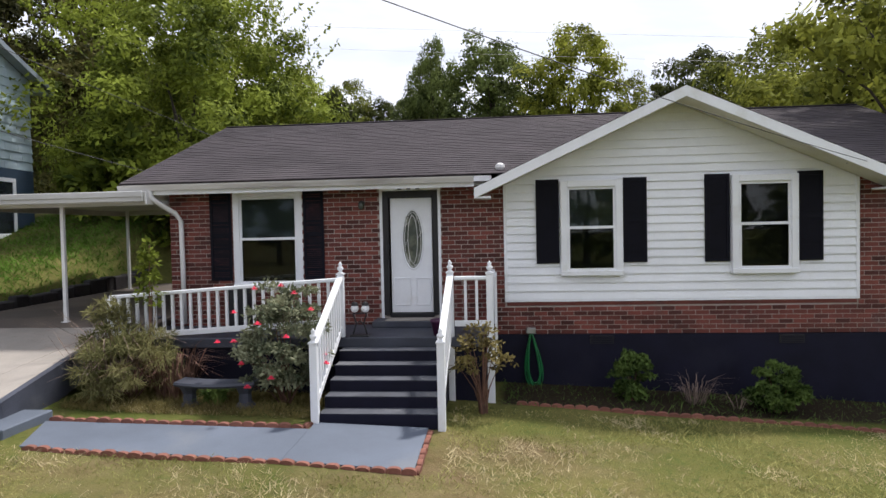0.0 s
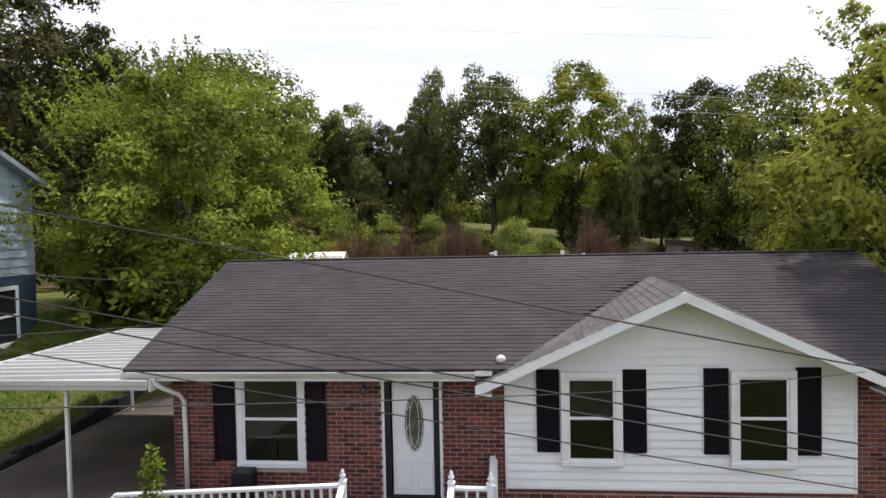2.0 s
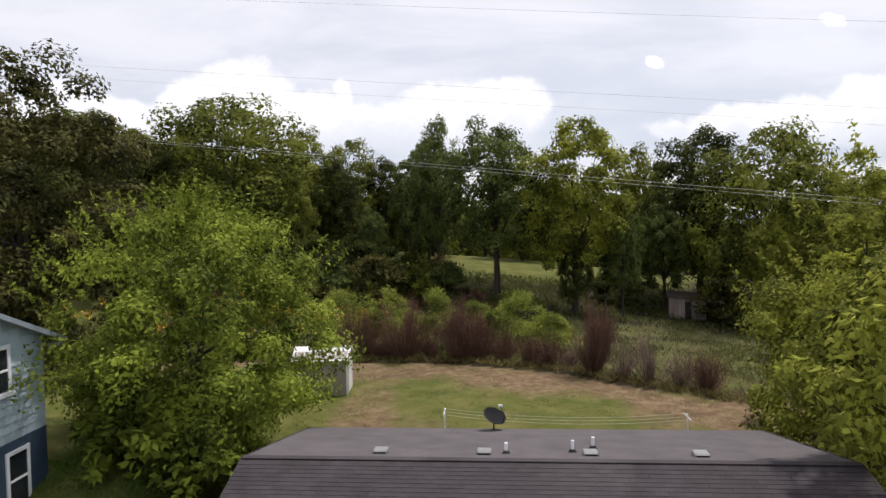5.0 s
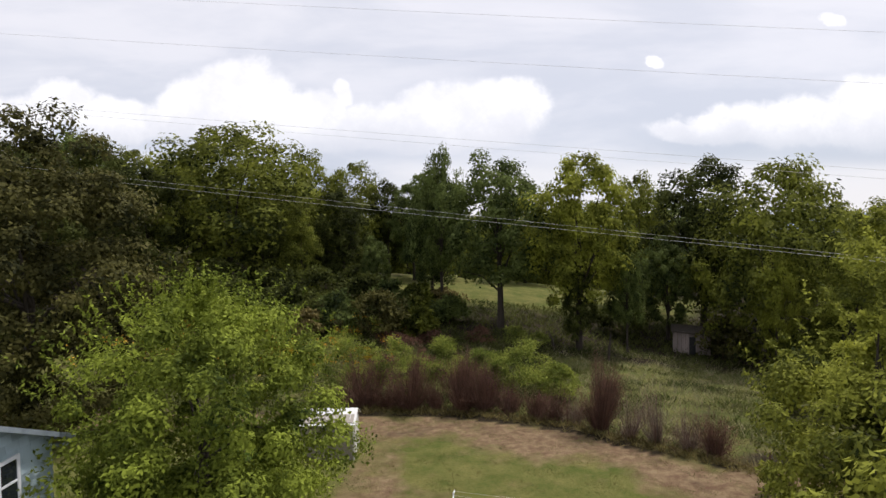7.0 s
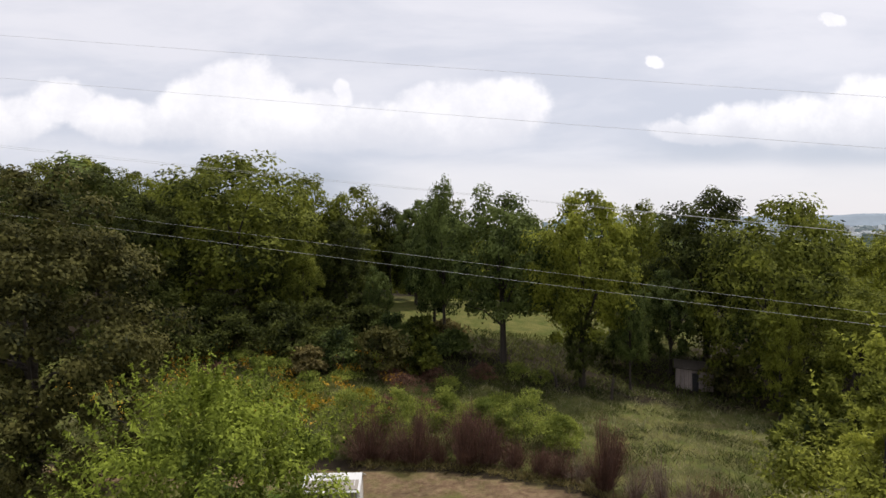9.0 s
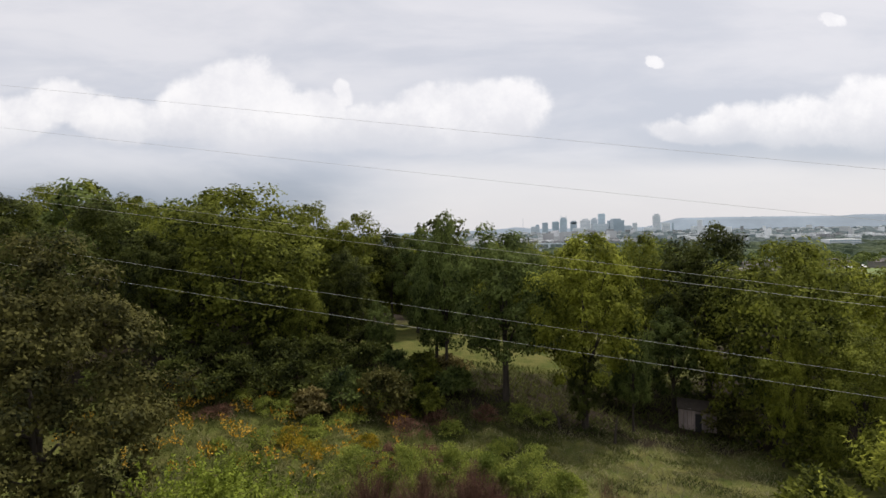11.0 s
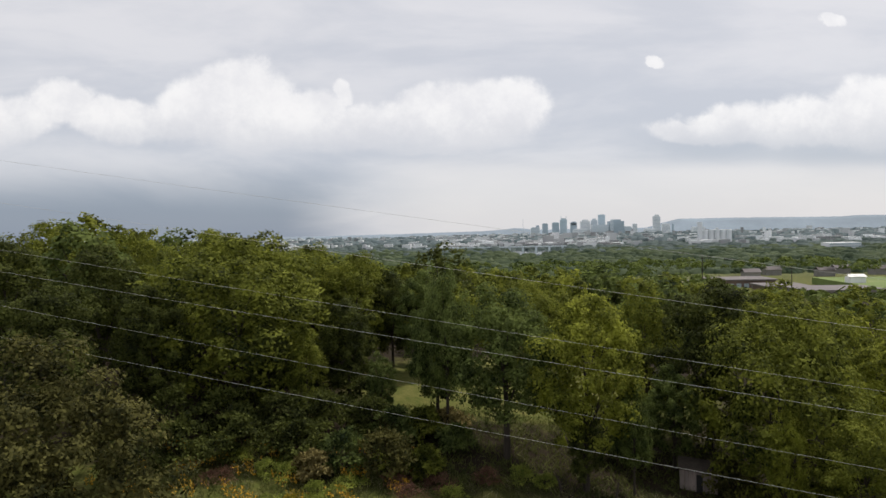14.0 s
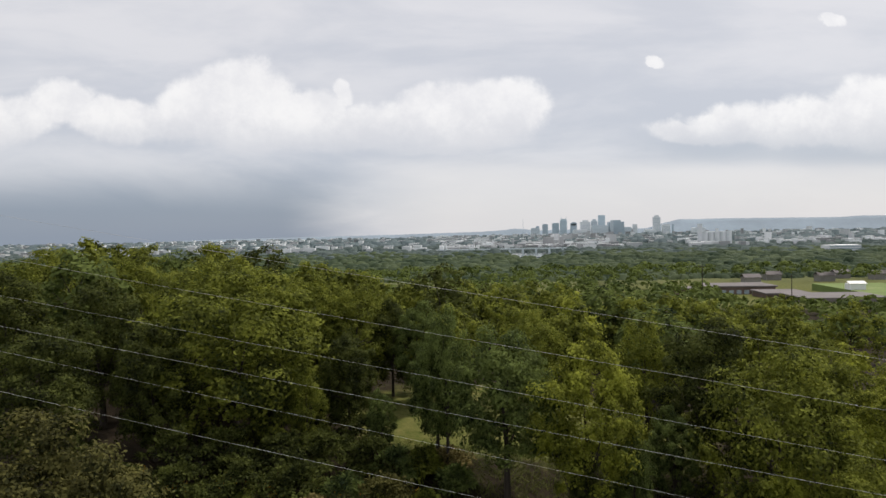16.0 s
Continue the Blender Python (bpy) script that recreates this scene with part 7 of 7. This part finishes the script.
def hill_ridge(name, label, pts, y, thick, seed):
    rng = np.random.default_rng(seed)
    xs = np.linspace(pts[0][0], pts[-1][0], 160)
    top = np.interp(xs, [p[0] for p in pts], [p[1] for p in pts]) + np.cumsum(rng.normal(0, 0.7, 160)) * 0.35
    bm = bmesh.new()
    rows = []
    for f, dy in ((0.0, -thick), (0.55, -thick * 0.45), (0.85, -thick * 0.15), (1.0, 0), (0.6, thick * 0.3)):
        rows.append([bm.verts.new((x, y + dy, -40 + (t + 40) * f + (rng.uniform(-1.0, 1.0) if f == 1.0 else 0.0))) for x, t in zip(xs, top)])
    for a, b in zip(rows, rows[1:]):
        for k in range(159):
            bm.faces.new((a[k], a[k + 1], b[k + 1], b[k]))
    tagged(part(name, bm, HILL_HAZED, smooth=True), label, "hills", kind="structure")


hill_ridge("backdrop_hills", "long wooded ridge behind the town, tinted blue for haze", [(980, -10), (1160, 45), (1290, 76), (1700, 76), (2100, 75), (2400, 72), (2560, 80), (2740, 76), (3600, 66)], 4700, 260, 501)
hill_ridge("backdrop_hills", "low far hills on the horizon, tinted for haze", [(-4300, -18), (-2600, -8), (-1680, 1), (-794, 8), (-148, 18), (40, 28), (106, 38), (200, 30), (274, 20), (700, 22), (1100, 20)], 4800, 200, 502)


def school():
    s = thing("school_building", "long flat-roofed brick school building", "building")
    for b, m in (((128, 172, 402, 425, -16, -8.6), BRICK_FAR), ((154, 178, 370, 392, -16, -10.0), BRICK_FAR), ((110, 126, 404, 420, -16, -10.0), BRICK_FAR)):
        part("wall", boxed(*b), m, s)
        part("roof", boxed(b[0] - 1, b[1] + 1, b[2] - 1, b[3] + 1, b[5], b[5] + 0.8), ROOF_FLAT, s)
    for k in range(9):
        part("window", boxed(130 + k * 4.6, 132.8 + k * 4.6, 401.7, 401.99, -13, -10.5), BAND, s)
    f = thing("sports_field", "mown green sports field with pale track", "field", kind="structure")
    part("turf", boxed(206, 250, 352, 428, -17, float(height(225, 380)) + 3.4), FIELD, f)
    part("lot", boxed(160, 205, 340, 368, -17, float(height(185, 355)) + 3.3), ROOF_FLAT, f, "grey parking lot")
    for x, y in ((207, 385), (236, 352)):
        h = thing("field_hut", "small white hut beside the field", "hut")
        z = hz(x, y) + 3
        part("wall", boxed(x, x + 9, y - 1, y + 5, z, z + 4.2), TOWN, h)
        bm = bmesh.new()
        roof_plane_mesh(bm, [(x - 0.5, y - 1.5, z + 4.2), (x + 9.5, y - 1.5, z + 4.2), (x + 9.5, y + 2, z + 5.6), (x - 0.5, y + 2, z + 5.6)], 0.3)
        part("roof", bm, METAL_WHITE, h)
    for k in range(5):
        x, y = 190 + k * 27 + (k * 17) % 13, 500 + (k * 37) % 60
        h = thing("far_house", "small grey-roofed house among trees", "house", group="houses past the field")
        z = hz(x, y)
        part("wall", boxed(x, x + 12, y, y + 9, z - 1, z + 5), HOUSE_FAR, h)
        bm = bmesh.new()
        for a, b in ((y - 0.6, y + 4.5), (y + 9.6, y + 4.5)):
            roof_plane_mesh(bm, [(x - 0.6, a, z + 4.8), (x + 12.6, a, z + 4.8), (x + 12.6, b, z + 7.4), (x - 0.6, b, z + 7.4)], 0.3)
        part("roof", bm, ROOF_FLAT, h)


FIELD = material("sports_turf", (0.13, 0.18, 0.05), 0.95, 0.15, 0.05, 2, 0.1, second=(0.24, 0.23, 0.11), second_at=0.62)
school()


def landmarks():
    o = thing("office_block", "long white office block with window bands", "building")
    body = part("body", boxed(560, 611, 1120, 1150, -24, -8), TOWN, o)
    for k in range(3):
        part("window_band", boxed(559.5, 611.5, 1119.4, 1119.99, -19 + k * 3.8, -17.2 + k * 3.8), BAND, body)
    s = thing("concrete_silos", "pale concrete silos and elevator tower", "silo")
    for k in range(5):
        bm = bmesh.new()
        spun(bm, [(7, 0), (7, 38), (6.5, 39)], (505 + k * 14, 1600, -24), 14)
        part("silo", bm, TOWER_MATS[1], s)
    part("elevator", boxed(488, 497, 1595, 1606, -24, 34), TOWER_MATS[1], s)
    w = thing("river", "pale river reach below the town", "water", kind="structure")
    part("water", boxed(20, 110, 1110, 1320, -24, float(height(60, 1200)) + 2.5), GLASS_WATER, w)
    b = thing("river_bridge", "long low road bridge over the river", "bridge")
    part("deck", boxed(-160, 140, 1340, 1348, -12.5, -10.5), TOWER_MATS[3], b)
    for k in range(11):
        part("pier", boxed(-150 + k * 28, -146 + k * 28, 1341, 1347, -24, -12.5), TOWER_MATS[3], b)
    for x, y, h in ((96, 300, 30), (150, 330, 24), (228, 300, 20), (258, 330, 20)):
        p = thing("utility_pole", "distant wooden utility pole", "utility pole", spot(x, y))
        bm = bmesh.new()
        tube(bm, [(0, 0, -1), (0, 0, h - 8)], [0.25, 0.16], 6)
        part("pole", bm, BARK, p)
        part("crossarm", boxed(-1.4, 1.4, -0.1, 0.1, h - 9.3, h - 9.0), BARK, p)
    m = thing("radio_mast", "thin distant radio mast on the horizon", "mast")
    bm = bmesh.new()
    tube(bm, [(168, 4600, -20), (168, 4600, 95)], [1.6, 0.8], 5)
    part("mast", bm, TOWER_MATS[2], m)


GLASS_WATER = glass_material("water", (0.12, 0.15, 0.17))
landmarks()

# ---------------------------------------------------------------- bricks and shingles, piece by piece
def box_mesh(name, sx, sy, sz, mat, bevel=0.0):
    bm = boxed(-sx / 2, sx / 2, -sy / 2, sy / 2, -sz / 2, sz / 2, bevel=bevel)
    bmesh.ops.recalc_face_normals(bm, faces=bm.faces)
    me = bpy.data.meshes.new(name)
    bm.to_mesh(me)
    bm.free()
    me.materials.append(mat)
    return me


def joined_boxes(name, boxes, mat, parent, label):
    """Many small boxes (centre, half sizes, tilt round x) in one mesh."""
    n = len(boxes)
    corner = np.array([[sx, sy, sz] for sx in (-1, 1) for sy in (-1, 1) for sz in (-1, 1)], float)
    c, h, tilt = np.array([b[0] for b in boxes]), np.array([b[1] for b in boxes]), np.array([b[2] for b in boxes])
    v = corner[None] * h[:, None]
    y, z = v[..., 1].copy(), v[..., 2].copy()
    ct, st = np.cos(tilt)[:, None], np.sin(tilt)[:, None]
    v[..., 1], v[..., 2] = y * ct - z * st, y * st + z * ct
    v += c[:, None]
    f = np.array([[0, 1, 3, 2], [4, 6, 7, 5], [0, 4, 5, 1], [2, 3, 7, 6], [1, 5, 7, 3], [0, 2, 6, 4]])
    faces = (f[None] + (np.arange(n) * 8)[:, None, None]).reshape(-1, 4)
    me = bpy.data.meshes.new(name)
    me.from_pydata(v.reshape(-1, 3).tolist(), [], faces.tolist())
    me.materials.append(mat)
    return tagged(part(name, me, mat, parent, label), kind="stuff")


def lay_bricks():
    bw, bh, jt = 0.213, 0.066, 0.013
    full, half = box_mesh("brick", bw, 0.05, bh, BRICK, 0.004), box_mesh("brick", bw / 2 - jt / 2, 0.05, bh, BRICK, 0.004)
    rng = random.Random(12)
    blocked = [(WIN_A[0] + 0.02, WIN_A[1] - 0.02, WIN_A[2], 4.2), (DOOR[0] - 0.03, DOOR[1] + 0.03, 1.2, 4.2), (SID[0] - 0.05, SID[1] + 0.05, 1.757, 4.5)]
    rest, made, row, z = [], 0, 0, 1.27 + bh / 2
    while z < 3.90:
        x = WL - (row % 2) * (bw + jt) / 2
        while x < WR:
            x0, x1 = max(x, WL), min(x + bw, WR)
            pieces = [(x0, x1)]
            for a, b, za, zb in blocked:
                if za < z + bh / 2 and z - bh / 2 < zb:
                    nxt = []
                    for p0, p1 in pieces:
                        if p1 <= a or p0 >= b:
                            nxt.append((p0, p1))
                        else:
                            if p0 < a:
                                nxt.append((p0, a))
                            if p1 > b:
                                nxt.append((b, p1))
                    pieces = nxt
            for p0, p1 in pieces:
                if p1 - p0 < 0.03:
                    continue
                y = -0.012 + 0.025 + rng.uniform(-0.003, 0.002)
                if abs(p1 - p0 - bw) < 0.002 and -2.1 < p0 < 1.0 and made < 300:
                    o = new("brick", full)
                    o.parent = front_wall
                    o.matrix_basis = pose((p0 + p1) / 2, y, z, rng.uniform(-0.8, 0.8), rng.uniform(-0.4, 0.4), 0)
                    made += 1
                else:
                    rest.append((((p0 + p1) / 2, y, z), ((p1 - p0) / 2, 0.025, bh / 2), 0.0))
            x += bw + jt
        z += bh + jt
        row += 1
    joined_boxes("brickwork", rest, BRICK_REST, front_wall, "red and dark brick courses")


lay_bricks()


def lay_shingles():
    tilt = math.atan(SLOPE)
    course, tab = 0.138, 0.31
    n_rows = int(math.hypot(RIDGE_Y - EAVE_Y, RIDGE_Z - EAVE_Z) / course)
    nrm = Vector((0, -math.sin(tilt), math.cos(tilt)))
    up = Vector((0, math.cos(tilt), math.sin(tilt)))
    me = box_mesh("shingle", tab - 0.005, course + 0.03, 0.016, SHINGLE)
    rng = random.Random(31)
    rest, made = [], 0
    for r in range(n_rows):
        p = Vector((0, EAVE_Y - 0.02, EAVE_Z)) + up * (course * (r + 0.5))
        x = RL - (r % 2) * tab / 2
        while x < RR:
            x0, x1 = max(x, RL), min(x + tab - 0.005, RR)
            c = Vector(((x0 + x1) / 2, p.y, p.z)) + nrm * (0.009 + rng.uniform(0, 0.004))
            zg = GZ - GS * abs(c.x - GX)
            under = abs(c.x - GX) < GHALF - 0.02 and zg > c.z + 0.06
            if x1 - x0 > 0.04 and not under:
                if abs(x1 - x0 - tab + 0.005) < 1e-4 and -2.2 < c.x < 1.2 and r > n_rows - 27 and made < 300:
                    o = new("shingle", me)
                    o.parent = roof
                    o.matrix_basis = pose(c.x, c.y, c.z, math.degrees(tilt) - 3.2, 0, rng.uniform(-0.25, 0.25))
                    made += 1
                else:
                    rest.append((tuple(c), ((x1 - x0) / 2, course / 2 + 0.015, 0.008), tilt - radians(3.2)))
            x += tab
    joined_boxes("shingles", rest, SHINGLE_REST, roof, "courses of asphalt shingles")


lay_shingles()


def lay_gable_shingles():
    a = math.atan(GS)
    course, tab = 0.138, 0.31
    for s in (-1, 1):
        verts = []
        rows = int(GHALF / math.cos(a) / course)
        rng = random.Random(50 + s)
        for r in range(rows):
            d0, d1 = course * r, course * (r + 1) + 0.02
            x0, x1 = GX + s * (GHALF - d0 * math.cos(a)), GX + s * (GHALF - d1 * math.cos(a))
            z0, z1 = GZ - GS * abs(x0 - GX) + 0.022, GZ - GS * abs(x1 - GX) + 0.010
            if (x1 - GX) * s < 0:
                continue
            y_end = max(EAVE_Y, EAVE_Y + (z0 - EAVE_Z) / SLOPE) + 0.02
            y = GY - (r % 2) * tab / 2
            while y < y_end:
                ya, yb = max(y, GY - 0.02), min(y + tab - 0.012, y_end)
                if yb - ya > 0.03:
                    j = rng.uniform(0, 0.003)
                    k0, k1 = SKEW * (ya - GY) * min(1, r / 16), SKEW * (yb - GY) * min(1, r / 16)
                    verts.append([(x0 + k0, ya, z0 + j), (x0 + k1, yb, z0 + j), (x1 + k1, yb, z1 + j), (x1 + k0, ya, z1 + j)])
                    verts.append([(x0 + k0, ya, z0 + j - 0.012), (x0 + k1, yb, z0 + j - 0.012), (x0 + k1, yb, z0 + j), (x0 + k0, ya, z0 + j)])
                y += tab
        tagged(part("gable_shingles", quads_mesh("gable_shingles", np.array(verts), SHINGLE_PALE), SHINGLE_PALE, gable_roof), kind="stuff")


lay_gable_shingles()
